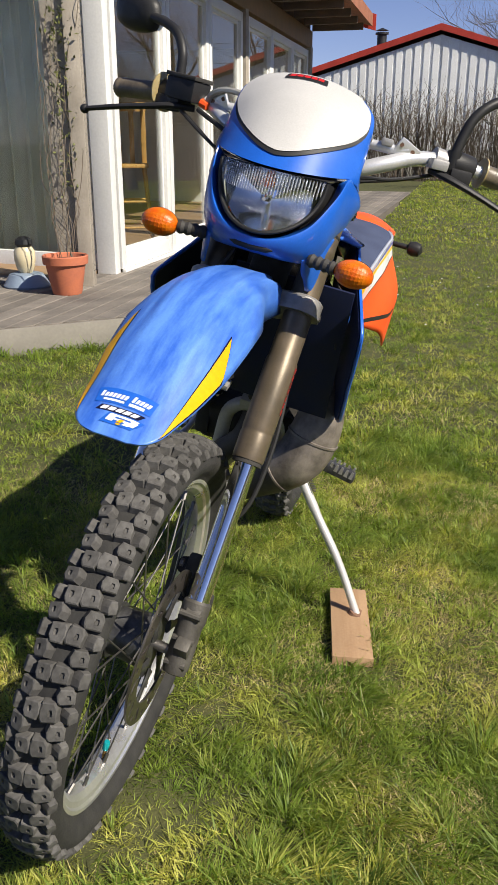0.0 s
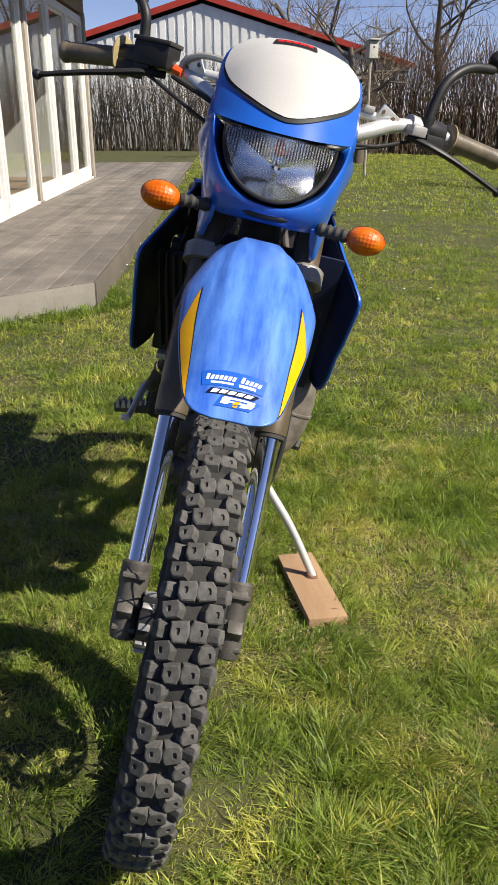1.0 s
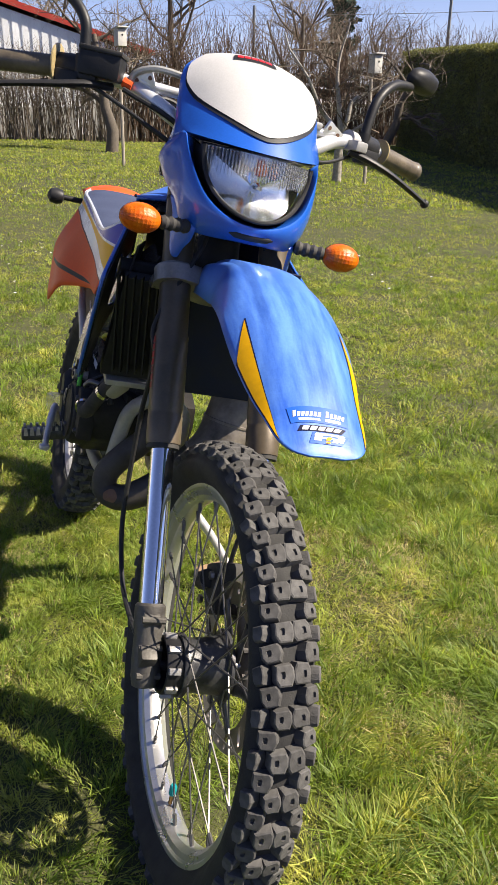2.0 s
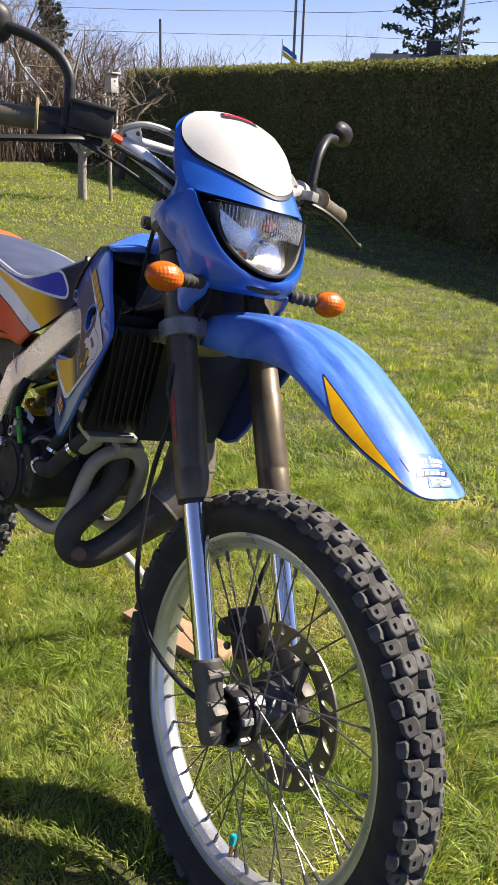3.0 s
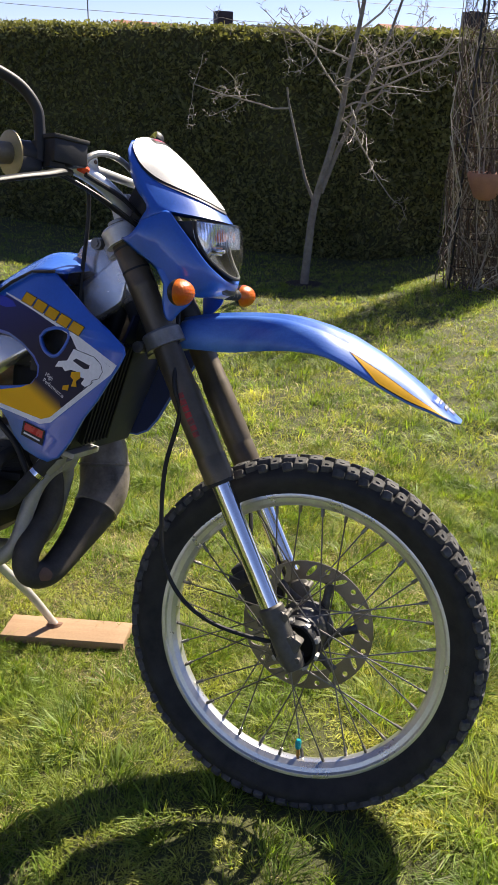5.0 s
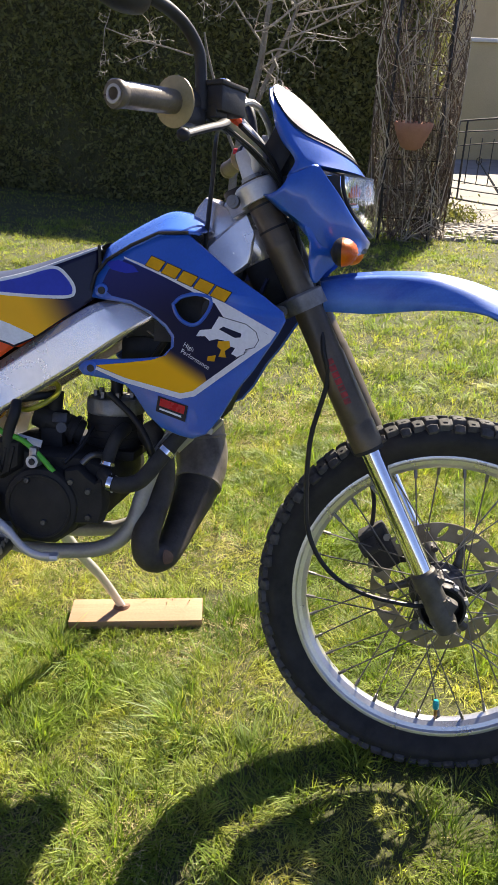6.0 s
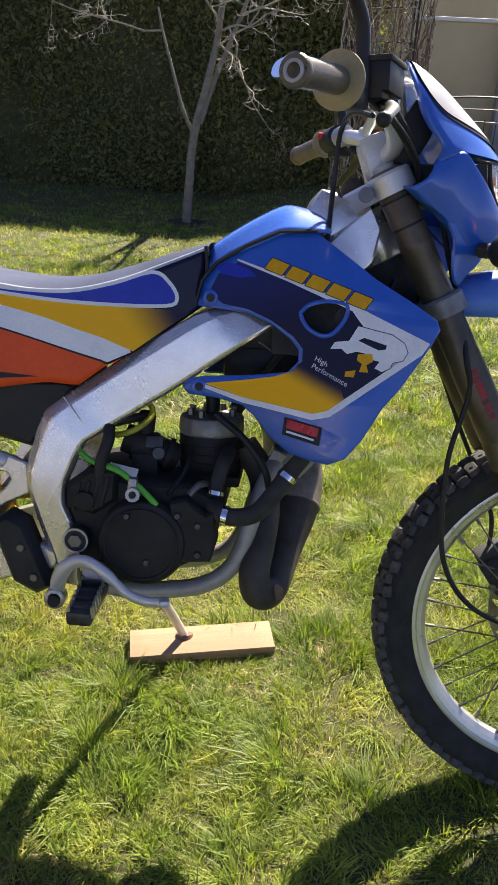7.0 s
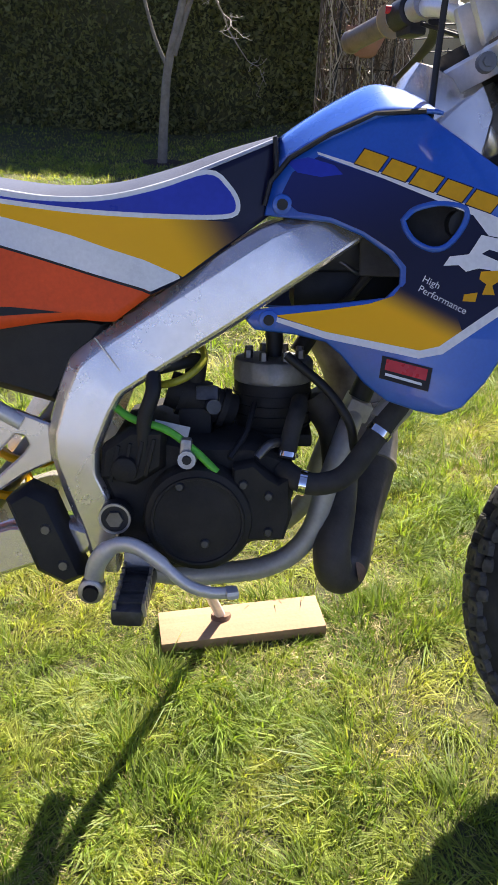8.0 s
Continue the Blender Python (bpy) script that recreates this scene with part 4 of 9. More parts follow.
for seed, x, y, hgt, rr in ((5, 3.0, 40, 11, 0.22), (6, 8.5, 44, 12, 0.25), (9, 13.5, 38, 9, 0.2), (12, 19, 46, 11, 0.22), (14, -1.0, 48, 9, 0.2), (15, 25, 55, 9, 0.2)):
    branch_tree(seed, hgt, rr, BARK, SHRUB, "bare_tree", "tall leafless tree far behind the gardens", (x, y, float(ground_z(x, y))), 4, 0.75, (8, 6, 5, 4), 0.16, 0.0, 0.3)


def shrub_row(name, label, line, count, height, mat, seed, stems=26, width=0.8, rad=0.012):
    """A leafless many-stemmed hedge."""
    r = np.random.RandomState(seed)
    bm = bmesh.new()
    (x0, y0), (x1, y1) = line
    for k in range(count):
        f = (k + r.rand() * 0.6) / count
        cx, cy = x0 + (x1 - x0) * f, y0 + (y1 - y0) * f
        for s in range(stems):
            bx, by = cx + r.normal() * 0.16, cy + r.normal() * 0.16
            h = height * r.uniform(0.6, 1.06)
            dx, dy = r.normal() * width * 0.30, r.normal() * width * 0.30
            bz = float(ground_z(bx, by))
            pts = [(bx, by, bz), (bx + dx * 0.25 + r.normal() * 0.03, by + dy * 0.25, bz + h * 0.35), (bx + dx * 0.6 + r.normal() * 0.05, by + dy * 0.6, bz + h * 0.7), (bx + dx + r.normal() * 0.06, by + dy, bz + h)]
            tube(bm, pts, [rad, rad * 0.8, rad * 0.55, rad * 0.25], 3, caps=False)
            for q in range(4):
                p = Vector(pts[1]).lerp(Vector(pts[3]), r.rand())
                e = p + Vector((r.normal() * 0.2, r.normal() * 0.2, r.uniform(0.1, 0.5)))
                tube(bm, [p, p.lerp(e, 0.5) + Vector((r.normal() * 0.03, 0, 0)), e], [rad * 0.45, rad * 0.35, rad * 0.15], 3, caps=False)
    ob = part(name, bm, mat, None, "", 0)
    tagged(ob, label, "hedge", kind="stuff")


shrub_row("shrub_hedge", "leafless grey shrub hedge in front of the neighbour's house", ((-5.5, 22.2), (3.2, 22.6)), 32, 2.15, SHRUB, 3, 24, 0.9)
shrub_row("thicket", "reddish brown leafless thicket at the end of the garden", ((3.0, 23.5), (16.0, 24.5)), 50, 3.3, RUSSET, 4, 30, 1.5, 0.013)


# ---- the clipped hedge on the sunny side ----
def clipped_hedge():
    h = thing("conifer_hedge", "tall dark clipped conifer hedge in its own shade", "hedge")
    a, b = Vector((7.25, 0.15, 0)), Vector((11.6, 23.5, 0))
    d = (b - a).normalized()
    nrm = Vector((-d.y, d.x, 0))
    depth = 1.3
    length = (b - a).length

    def top(s):
        """The clipped top, rising slowly with the garden."""
        return 1.87 + 0.027 * s
    r = np.random.RandomState(11)
    bm = bmesh.new()
    n = 60
    rows = []
    prof = [(0.06, -0.65), (0.03, 0.5), (0.05, 1.3), (0.05, 1.92), (0.09, 1.97), (depth - 0.09, 1.97), (depth - 0.05, 1.92), (depth, -0.65)]
    for k in range(n + 1):
        p = a + d * (length * k / n)
        rows.append([p - nrm * q + Vector((r.normal() * 0.03, r.normal() * 0.03, z * top(length * k / n) / 2.0 + (r.normal() * 0.02 if z > 1.5 else 0))) for q, z in prof])
    vs = grid(bm, rows)
    bm.faces.new(vs[0])
    bm.faces.new(vs[-1])
    part("hedge_core", bm, HEDGE_CORE, h, "", 0)
    m = 150000
    s = r.rand(m) ** 1.25 * length
    pick = r.rand(m)
    z = np.where(pick < 0.80, -0.42 + r.rand(m) * (top(s) + 0.42), top(s) + r.normal(0, 0.018, m))
    q = np.where(pick < 0.80, r.normal(0, 0.035, m) + 0.03 * np.sin(s * 2.1) * np.cos(z * 3), r.uniform(0, depth, m))
    end = pick > 0.965
    s = np.where(end, r.normal(0, 0.03, m), s)
    z = np.where(end, r.uniform(-0.2, top(0), m), z)
    q = np.where(end, r.uniform(0, depth, m), q)
    pts = np.stack([a.x + d.x * s - nrm.x * q, a.y + d.y * s - nrm.y * q, z], 1)
    v, t = leaf_cloud(pts, 0.027, 12)
    ob = triangles("hedge_sprays", v, t, HEDGE_LEAF, h)
    ob["kind"] = "stuff"


clipped_hedge()


# ---- neighbour's house beyond the shrubs ----
def neighbour_house():
    h = thing("neighbour_house", "white boarded single-storey house with a red-edged gable", "house", m=Matrix.Translation((0, 0, 0.11)))
    y0 = 26.0
    px, pz, xl, xr, slope_l, slope_r = -1.75, 4.10, -7.2, 4.6, 0.285, 0.300

    def roof_z(x):
        return pz - (px - x) * slope_l if x < px else pz - (x - px) * slope_r
    bm = bmesh.new()
    loop = [(xl + 0.5, -0.3), (xr - 0.5, -0.3), (xr - 0.5, roof_z(xr - 0.5) - 0.10), (px, pz - 0.10), (xl + 0.5, roof_z(xl + 0.5) - 0.10)]
    plate(bm, [loop], lambda u, v, dd: Vector((u, y0 + dd, v)), 0.02, 9.0, 0.002)
    wall = part("wall", bm, CLADDING, h, "", 0)
    x = xl + 0.55
    k = 0
    while x < xr - 0.65:
        w = 0.135
        bm = bmesh.new()
        zt = min(roof_z(x), roof_z(x + w)) - 0.13
        off = -0.032 if k % 2 else 0.0
        box(bm, (x + w / 2, y0 + off, (zt - 0.3) / 2), (w * (1.25 if k % 2 else 1.0), 0.028, zt + 0.3), (0, 0, 0), 0.0)
        part("cladding_board", bm, CLADDING, wall, "", 0)
        x += w
        k += 1
    for s in (-1, 1):
        bm = bmesh.new()
        xe = xl if s < 0 else xr
        ze = roof_z(xe)
        prof = [(px, pz), (xe, ze), (xe, ze + 0.16), (px, pz + 0.18)]
        for yy, mat, nm, th, up in ((y0 - 0.16, RED_PAINT, "barge_board", 0.05, 0.0),):
            lo = [bm.verts.new((u, yy, v + up)) for u, v in prof]
            hi = [bm.verts.new((u, yy + th, v + up)) for u, v in prof]
            for i in range(4):
                bm.faces.new((lo[i], lo[(i + 1) % 4], hi[(i + 1) % 4], hi[i]))
            bm.faces.new(lo)
            bm.faces.new(hi)
            part(nm, bm, mat, h, "red barge board")
        bm = bmesh.new()
        prof = [(px, pz + 0.04), (xe, ze + 0.04), (xe, ze + 0.15), (px, pz + 0.16)]
        lo = [bm.verts.new((u, y0 - 0.105, v)) for u, v in prof]
        hi = [bm.verts.new((u, y0 + 9.2, v)) for u, v in prof]
        for i in range(4):
            bm.faces.new((lo[i], lo[(i + 1) % 4], hi[(i + 1) % 4], hi[i]))
        bm.faces.new(lo)
        bm.faces.new(hi)
        part("roof", bm, ROOF, h, "clay tiled roof")
    bm = bmesh.new()
    tube(bm, [(-3.72, 27.5, 3.4), (-3.72, 27.5, 4.22)], 0.15, 14)
    tube(bm, [(-3.72, 27.5, 4.22), (-3.72, 27.5, 4.27)], 0.21, 14)
    tube(bm, [(-3.72, 27.5, 4.33), (-3.72, 27.5, 4.40)], [0.20, 0.03], 14)
    part("chimney", bm, DARK_METAL, h, "dark metal chimney")
    bm = bmesh.new()
    box(bm, (-2.6, 23.6, 0.3), (9.0, 0.10, 1.2), (0, 0, 0), 0.0)
    tagged(part("garden_wall", bm, FENCE_GREY, None, "", 0), "pale grey boarded garden fence behind the shrubs", "fence", kind="structure")
    bm = bmesh.new()
    box(bm, (9.0, 25.6, 0.35), (13.0, 0.10, 1.3), (0, 0, 2), 0.0)
    tagged(part("garden_wall", bm, FENCE_GREY, None, "", 0), "pale grey boarded fence behind the thicket", "fence", kind="structure")


neighbour_house()


# ---- gate corner: arch with climber, iron gate, paving and walls ----
def climber_arch():
    a = thing("rose_arch", "garden arch of wire overgrown with bare brown climber", "garden arch")
    x0 = 5.42
    for y in (0.33, -0.06):
        for x in (x0, x0 + 0.35):
            bm = bmesh.new()
            tube(bm, [(x, y, -0.1), (x, y, 2.1), (x + 0.02, y * 0.6 + 0.05, 2.35)], 0.009, 6)
            part("arch_post", bm, GATE_IRON, a)
    for z in [0.1 + 0.22 * k for k in range(10)]:
        for x in (x0, x0 + 0.35):
            bm = bmesh.new()
            tube(bm, [(x, 0.33, z), (x, -0.06, z)], 0.004, 5)
            part("arch_rung", bm, GATE_IRON, a)
    r = np.random.RandomState(9)
    for k in range(210):
        bm = bmesh.new()
        y, x, z = r.uniform(-0.12, 0.40), x0 + r.uniform(-0.05, 0.40), -0.08 + 0.3 * r.rand() ** 3
        pts = [(x, y, z)]
        for j in range(9):
            y = np.clip(y + r.normal() * 0.12, -0.18, 0.46)
            x = np.clip(x + r.normal() * 0.09, x0 - 0.10, x0 + 0.45)
            z += r.uniform(-0.12, 0.46)
            pts.append((x, y, min(z, 2.5)))
        tube(bm, pts, [(0.0046 if k % 3 else 0.0066) - 0.0003 * j for j in range(10)], 3, caps=False)
        part("climber_stem", bm, (SHRUB, TWIG, SHRUB, TWIG, RUSSET)[k % 5], a, "tangled bare stem", 0)
    v, t = leaf_cloud(np.stack([r.uniform(x0 - 0.1, x0 + 0.45, 1800), np.clip(r.normal(0.14, 0.18, 1800), -0.16, 0.44), r.uniform(-0.05, 2.4, 1800)], 1), 0.016, 14)
    triangles("dry_leaves", v, t, SHRUB, a)
    pot = thing("hanging_pot", "terracotta wall pot hung on the arch", "flower pot")
    bm = bmesh.new()
    lathe(bm, [(0.62, 0.05), (0.64, 0.08), (0.76, 0.135), (0.80, 0.145), (0.815, 0.14), (0.80, 0.12)], (x0 - 0.06, 0.15, 0), 24, "z")
    part("pot", bm, POT_PALE, pot)
    bm = bmesh.new()
    tube(bm, [(x0 - 0.01, 0.30, 0.80), (x0 - 0.03, 0.15, 0.98), (x0 - 0.01, 0.0, 0.80)], 0.003, 5)
    part("hanger", bm, STEEL, pot)


def iron_gate():
    g = thing("iron_gate", "black wrought iron garden gate, closed", "gate")
    x0 = 7.0
    gz = float(ground_z(x0, -0.5))
    bm = bmesh.new()
    box(bm, (x0, -0.20, gz + 0.42), (0.085, 0.085, 0.98), (0, 0, 0), 0.006)
    part("gate_post", bm, GATE_IRON, g)
    bm = bmesh.new()
    box(bm, (x0, -1.62, gz + 0.42), (0.085, 0.085, 0.98), (0, 0, 0), 0.006)
    part("gate_post", bm, GATE_IRON, g)

    def arc(y0, y1, z, rise, r, name="gate_bar"):
        bm = bmesh.new()
        tube(bm, [(x0, y0 + (y1 - y0) * k / 16, z + rise * math.sin(math.pi * k / 16)) for k in range(17)], r, 6)
        part(name, bm, GATE_IRON, g)
    ya, yb = -0.27, -1.55
    for z, rise, r in ((0.735, 0.055, 0.010), (0.64, 0.045, 0.007), (0.52, 0.06, 0.006), (0.22, -0.05, 0.006), (0.15, -0.04, 0.007), (0.06, -0.05, 0.010)):
        arc(ya, yb, z, rise, r)
    for y in (ya, yb, ya - 0.07, yb + 0.07):
        bm = bmesh.new()
        tube(bm, [(x0, y, 0.04), (x0, y, 0.74)], 0.009, 6)
        part("gate_bar", bm, GATE_IRON, g)
    for k in range(11):
        y = ya - 0.12 + (yb - ya + 0.24) * k / 10
        bm = bmesh.new()
        tube(bm, [(x0, y, 0.19), (x0, y, 0.60)], 0.0045, 6)
        part("gate_bar", bm, GATE_IRON, g)
        if k % 2 == 1:
            bm = bmesh.new()
            tube(bm, [(x0, y + 0.024 * math.cos(t), 0.40 + 0.030 * math.sin(t)) for t in (2 * math.pi * q / 14 for q in range(15))], 0.004, 5)
            part("gate_ring", bm, GATE_IRON, g)
    # the run of fence on from the gate
    f = thing("iron_fence", "low black iron railing beside the gate", "fence")
    for z in (0.72, 0.20):
        bm = bmesh.new()
        tube(bm, [(x0 + 0.1, -1.7, z), (x0 + 0.6, -5.5, z)], 0.011, 6)
        part("rail", bm, GATE_IRON, f)
    for k in range(26):
        bm = bmesh.new()
        tube(bm, [(x0 + 0.1 + 0.02 * k, -1.75 - 0.145 * k, 0.0), (x0 + 0.1 + 0.02 * k, -1.75 - 0.145 * k, 0.72)], 0.006, 6)
        part("bar", bm, GATE_IRON, f)


def paving():
    """Flagstones in and beyond the gate, laid just above the ground."""
    base = bmesh.new()
    for u0, u1, v0, v1 in ((5.75, 13.9, -7.0, -0.30),):
        vs = [base.verts.new((u, v, float(ground_z(u, v)) + 0.006)) for u, v in ((u0, v0), (u1, v0), (u1, v1), (u0, v1))]
        base.faces.new(vs)
    ob = part("pavement", base, PAVING, None, "", 0)
    tagged(ob, "pale concrete paving at the garden gate", "paving", kind="structure")
    me = None
    for i in range(16):
        for j in range(7):
            x, y = 5.98 + 0.5 * i + (0.25 if j % 2 else 0), -0.58 - 0.5 * j
            bm = bmesh.new()
            box(bm, (0, 0, 0), (0.485, 0.485, 0.03), (0, 0, 0), 0.0)
            if me is None:
                q = part("flagstone", bm, PAVING, ob, "", 0)
                me = q.data
            else:
                bm.free()
                q = new("flagstone", me)
                q.parent = ob
            q.matrix_local = Matrix.Translation((x, y, float(ground_z(x, y)) + 0.002 + random.uniform(-0.002, 0.002)))
    r = np.random.RandomState(5)
    pts = np.stack([r.uniform(5.45, 6.1, 260), r.uniform(-0.75, 0.02, 260)], 1)
    verts, tris = [], []
    for x, y in pts:
        s = r.uniform(0.018, 0.05)
        z = float(ground_z(x, y)) + 0.004
        c = len(verts)
        for k in range(6):
            a = 2 * math.pi * k / 6 + r.rand()
            verts.append((x + s * math.cos(a), y + s * math.sin(a), z))
        for k in range(6):
            a = 2 * math.pi * k / 6
            verts.append((x + 0.7 * s * math.cos(a), y + 0.7 * s * math.sin(a), z + s * 0.55))
        for k in range(6):
            tris += [(c + k, c + (k + 1) % 6, c + 6 + k), (c + (k + 1) % 6, c + 6 + (k + 1) % 6, c + 6 + k)]
        tris += [(c + 6, c + 7 + k, c + 8 + k) for k in range(4)]
    tagged(triangles("gravel_edge", verts, tris, GRAVEL, None), "pale rubble stones edging the paving", "stones", kind="stuff")
    v, t = leaf_cloud(np.stack([r.normal(6.3, 0.10, 700), r.normal(-0.28, 0.12, 700), -0.02 + np.abs(r.normal(0, 0.06, 700))], 1), 0.018, 6)
    tagged(triangles("low_plant", v, t, HEDGE_LEAF, None), "low green rock plant beside the gate post", "plant", kind="stuff")


def far_walls():
    w = thing("garden_house_wall", "cream rendered yard wall with a white coping", "wall")
    bm = bmesh.new()
    box(bm, (11.4, -4.3, 0.6), (0.2, 7.6, 1.72), (0, 0, 0), 0.01)
    part("wall", bm, RENDER_WALL, w)
    bm = bmesh.new()
    box(bm, (11.4, -4.3, 1.485), (0.30, 7.7, 0.05), (0, 0, 0), 0.01)
    part("coping", bm, FRAME_WHITE, w, "white coping")
    bm = bmesh.new()
    box(bm, (11.2, -1.95, 0.7), (0.35, 0.42, 1.95), (0, 0, 0), 0.01)
    part("pillar", bm, PILLAR, w, "grey rendered pillar")
    g = thing("garage", "low grey-roofed building beyond the yard wall", "building")
    bm = bmesh.new()
    box(bm, (21, -3.2, 1.4), (7, 7, 3.2), (0, 0, 0), 0.0)
    part("wall", bm, RENDER_WALL, g)
    bm = bmesh.new()
    prof = [(-7.4, 2.8), (-3.2, 4.4), (1.0, 2.8), (1.0, 3.0), (-3.2, 4.62), (-7.4, 3.0)]
    lo = [bm.verts.new((17.0, y, z)) for y, z in prof]
    hi = [bm.verts.new((25.0, y, z)) for y, z in prof]
    for k in range(6):
        bm.faces.new((lo[k], lo[(k + 1) % 6], hi[(k + 1) % 6], hi[k]))
    bm.faces.new(lo)
    bm.faces.new(hi)
    part("roof", bm, PILLAR, g, "grey roof")
    bm = bmesh.new()
    loop = [(-6.7, 2.9), (0.3, 2.9), (-3.2, 4.35)]
    plate(bm, [loop], lambda u, v, d: Vector((17.5 + d, u, v)), 0.0, 0.1, 0.001)
    part("gable", bm, RENDER_WALL, g)


climber_arch()
iron_gate()
paving()
far_walls()


# ---- distance ----
def bird_box(at, drop):
    b = thing("bird_box", "weathered grey nesting box in the apple tree", "nesting box", m=Matrix.Translation(at) @ Matrix.Rotation(radians(20), 4, "Z"))
    bm = bmesh.new()
    box(bm, (0, 0, 0), (0.17, 0.16, 0.27), (0, 0, 0), 0.004)
    part("body", bm, FENCE_GREY, b)
    bm = bmesh.new()
    box(bm, (0, -0.02, 0.15), (0.21, 0.22, 0.02), (-8, 0, 0), 0.003)
    part("lid", bm, FENCE_GREY, b)
    bm = bmesh.new()
    tube(bm, [(0, -0.0815, 0.04), (0, -0.0835, 0.04)], 0.018, 14)
    part("hole", bm, BLACK, b)
    bm = bmesh.new()
    tube(bm, [(0, 0.09, -drop), (0.02, 0.09, 0.1)], 0.03, 8)
    part("pole", bm, POST_WOOD, b)


def fir_tree(at, height, spread, seed):
    t = thing("fir_tree", "tall open blue-green conifer far beyond the hedge", "tree", m=Matrix.Translation(at))
    r = np.random.RandomState(seed)
    bm = bmesh.new()
    tube(bm, [(0, 0, 0), (0.1, 0, height * 0.5), (0, 0, height)], [0.28, 0.16, 0.03], 7)
    part("trunk", bm, BARK, t)
    bm = bmesh.new()
    pts = []
    for k in range(70):
        z = height * (0.20 + 0.79 * k / 70)
        ln = spread * (1 - 0.88 * k / 70) * r.uniform(0.55, 1.1)
        a = r.rand() * 6.28
        d = np.array([math.cos(a), math.sin(a), 0.05 + 0.25 * k / 70])
        tube(bm, [(0, 0, z), tuple(d * ln * 0.5 + (0, 0, z - 0.1)), tuple(d * ln + (0, 0, z + 0.1 * ln))], [0.05, 0.035, 0.012], 4, caps=False)
        for q in range(60):
            f = r.rand() ** 0.7
            side = np.array([-d[1], d[0], 0]) * r.normal() * 0.28 * ln * (1.1 - f) * 0.9
            pts.append(d * ln * f + side + np.array([0, 0, z - 0.12 + 0.1 * f * ln + r.normal() * 0.10]))
    part("trunk_and_limb", bm, BARK, t, "", 0)
    v, tr = leaf_cloud(pts, 0.26, seed)
    triangles("crown", v, tr, FIR, t)


def utility(at, height, arm, name="catenary_pole", label="grey railway catenary pole with its bracket"):
    p = thing(name, label, "pole", m=Matrix.Translation(at))
    bm = bmesh.new()
    tube(bm, [(0, 0, 0), (0, 0, height)], [0.11, 0.09], 8)
    part("pole", bm, POLE, p)
    if arm:
        bm = bmesh.new()
        tube(bm, [(0, 0, height * 0.72), (arm[0], arm[1], height * 0.78)], 0.05, 6)
        tube(bm, [(0, 0, height * 0.80), (arm[0] * 0.9, arm[1] * 0.9, height * 0.785)], 0.03, 6)
        part("bracket", bm, POLE, p)
    return p


bird_box((2.05, 14.9, 2.12), 2.3)
bird_box((5.95, 12.73, 1.70), 1.9)
fir_tree((58.1, 56.4, -1.0), 17.5, 7.6, 3)
fir_tree((30.0, 75.0, -1.0), 12.5, 3.6, 4)
branch_tree(101, 10.5, 0.16, BARK, SHRUB, "bare_tree", "small leafless tree in the haze beyond the hedge", (47.2, 54.3, -1.0), 4, 0.6, (9, 6, 5, 4), 0.14, 0.0, 0.25)
branch_tree(102, 8.5, 0.16, BARK, RUSSET, "bare_tree", "leafless reddish tree beyond the hedge", (37.9, 56.5, -1.0), 4, 0.8, (9, 6, 5, 4), 0.16, 0.0, 0.2)
branch_tree(103, 7.5, 0.16, BARK, RUSSET, "bare_tree", "leafless reddish tree beyond the hedge", (33.0, 55.0, -1.0), 4, 0.8, (9, 6, 5, 4), 0.16, 0.0, 0.2)
utility((38.1, 50.2, -1.0), 14.5, (4.2, -2.4))
utility((38.6, 49.9, -1.0), 14.5, None, "pole_mast", "second grey railway mast")
utility((39.9, 36.4, -1.0), 14.5, (3.5, -3.5))
utility((25.7, 47.1, -1.0), 7.7, None, "telephone_pole", "dark distant telephone pole")
utility((15.1, 51.5, -1.0), 7.3, None, "telephone_pole", "dark distant telephone pole")


def wires():
    for k, (a, b, sag) in enumerate((((5, 75, 9.2), (38, 52, 8.6), 0.5), ((38, 52, 8.6), (42, 36, 8.3), 0.3), ((42, 36, 8.3), (75, 5, 8.3), 0.5), ((5, 73, 7.4), (42, 50, 7.2), 0.4), ((42, 50, 7.2), (80, 12, 7.2), 0.4))):
        bm = bmesh.new()
        a, b = Vector(a), Vector(b)
        tube(bm, [a.lerp(b, q / 12) - Vector((0, 0, sag * 4 * (q / 12) * (1 - q / 12))) for q in range(13)], 0.018, 4)
        ob = part("overhead_wire", bm, POLE, None, "", 0)
        tagged(ob, "thin overhead railway wire against the sky", "wire", group="railway wires")


wires()


def far_house(x, y, w, z, roof, wall, name, lab):
    h = thing(name, lab, "house", m=Matrix.Translation((x, y, -1.0)) @ Matrix.Rotation(radians(-45), 4, "Z"))
    bm = bmesh.new()
    box(bm, (0, 0, z / 2 - 0.8), (w, 8, z - 1.6), (0, 0, 0), 0.0)
    part("wall", bm, wall, h)
    bm = bmesh.new()
    prof = [(-4.6, z - 1.7), (0, z), (4.6, z - 1.7), (4.6, z - 1.5), (0, z + 0.2), (-4.6, z - 1.5)]
    lo = [bm.verts.new((-w / 2 - 0.4, y2, z2)) for y2, z2 in prof]
    hi = [bm.verts.new((w / 2 + 0.4, y2, z2)) for y2, z2 in prof]
    for k in range(6):
        bm.faces.new((lo[k], lo[(k + 1) % 6], hi[(k + 1) % 6], hi[k]))
    bm.faces.new(lo)
    bm.faces.new(hi)
    part("roof", bm, roof, h)
    bm = bmesh.new()
    box(bm, (0, 0.3, z + 0.35), (0.9, 0.7, 1.3), (0, 0, 0), 0.02)
    part("chimney", bm, DARK_METAL, h)


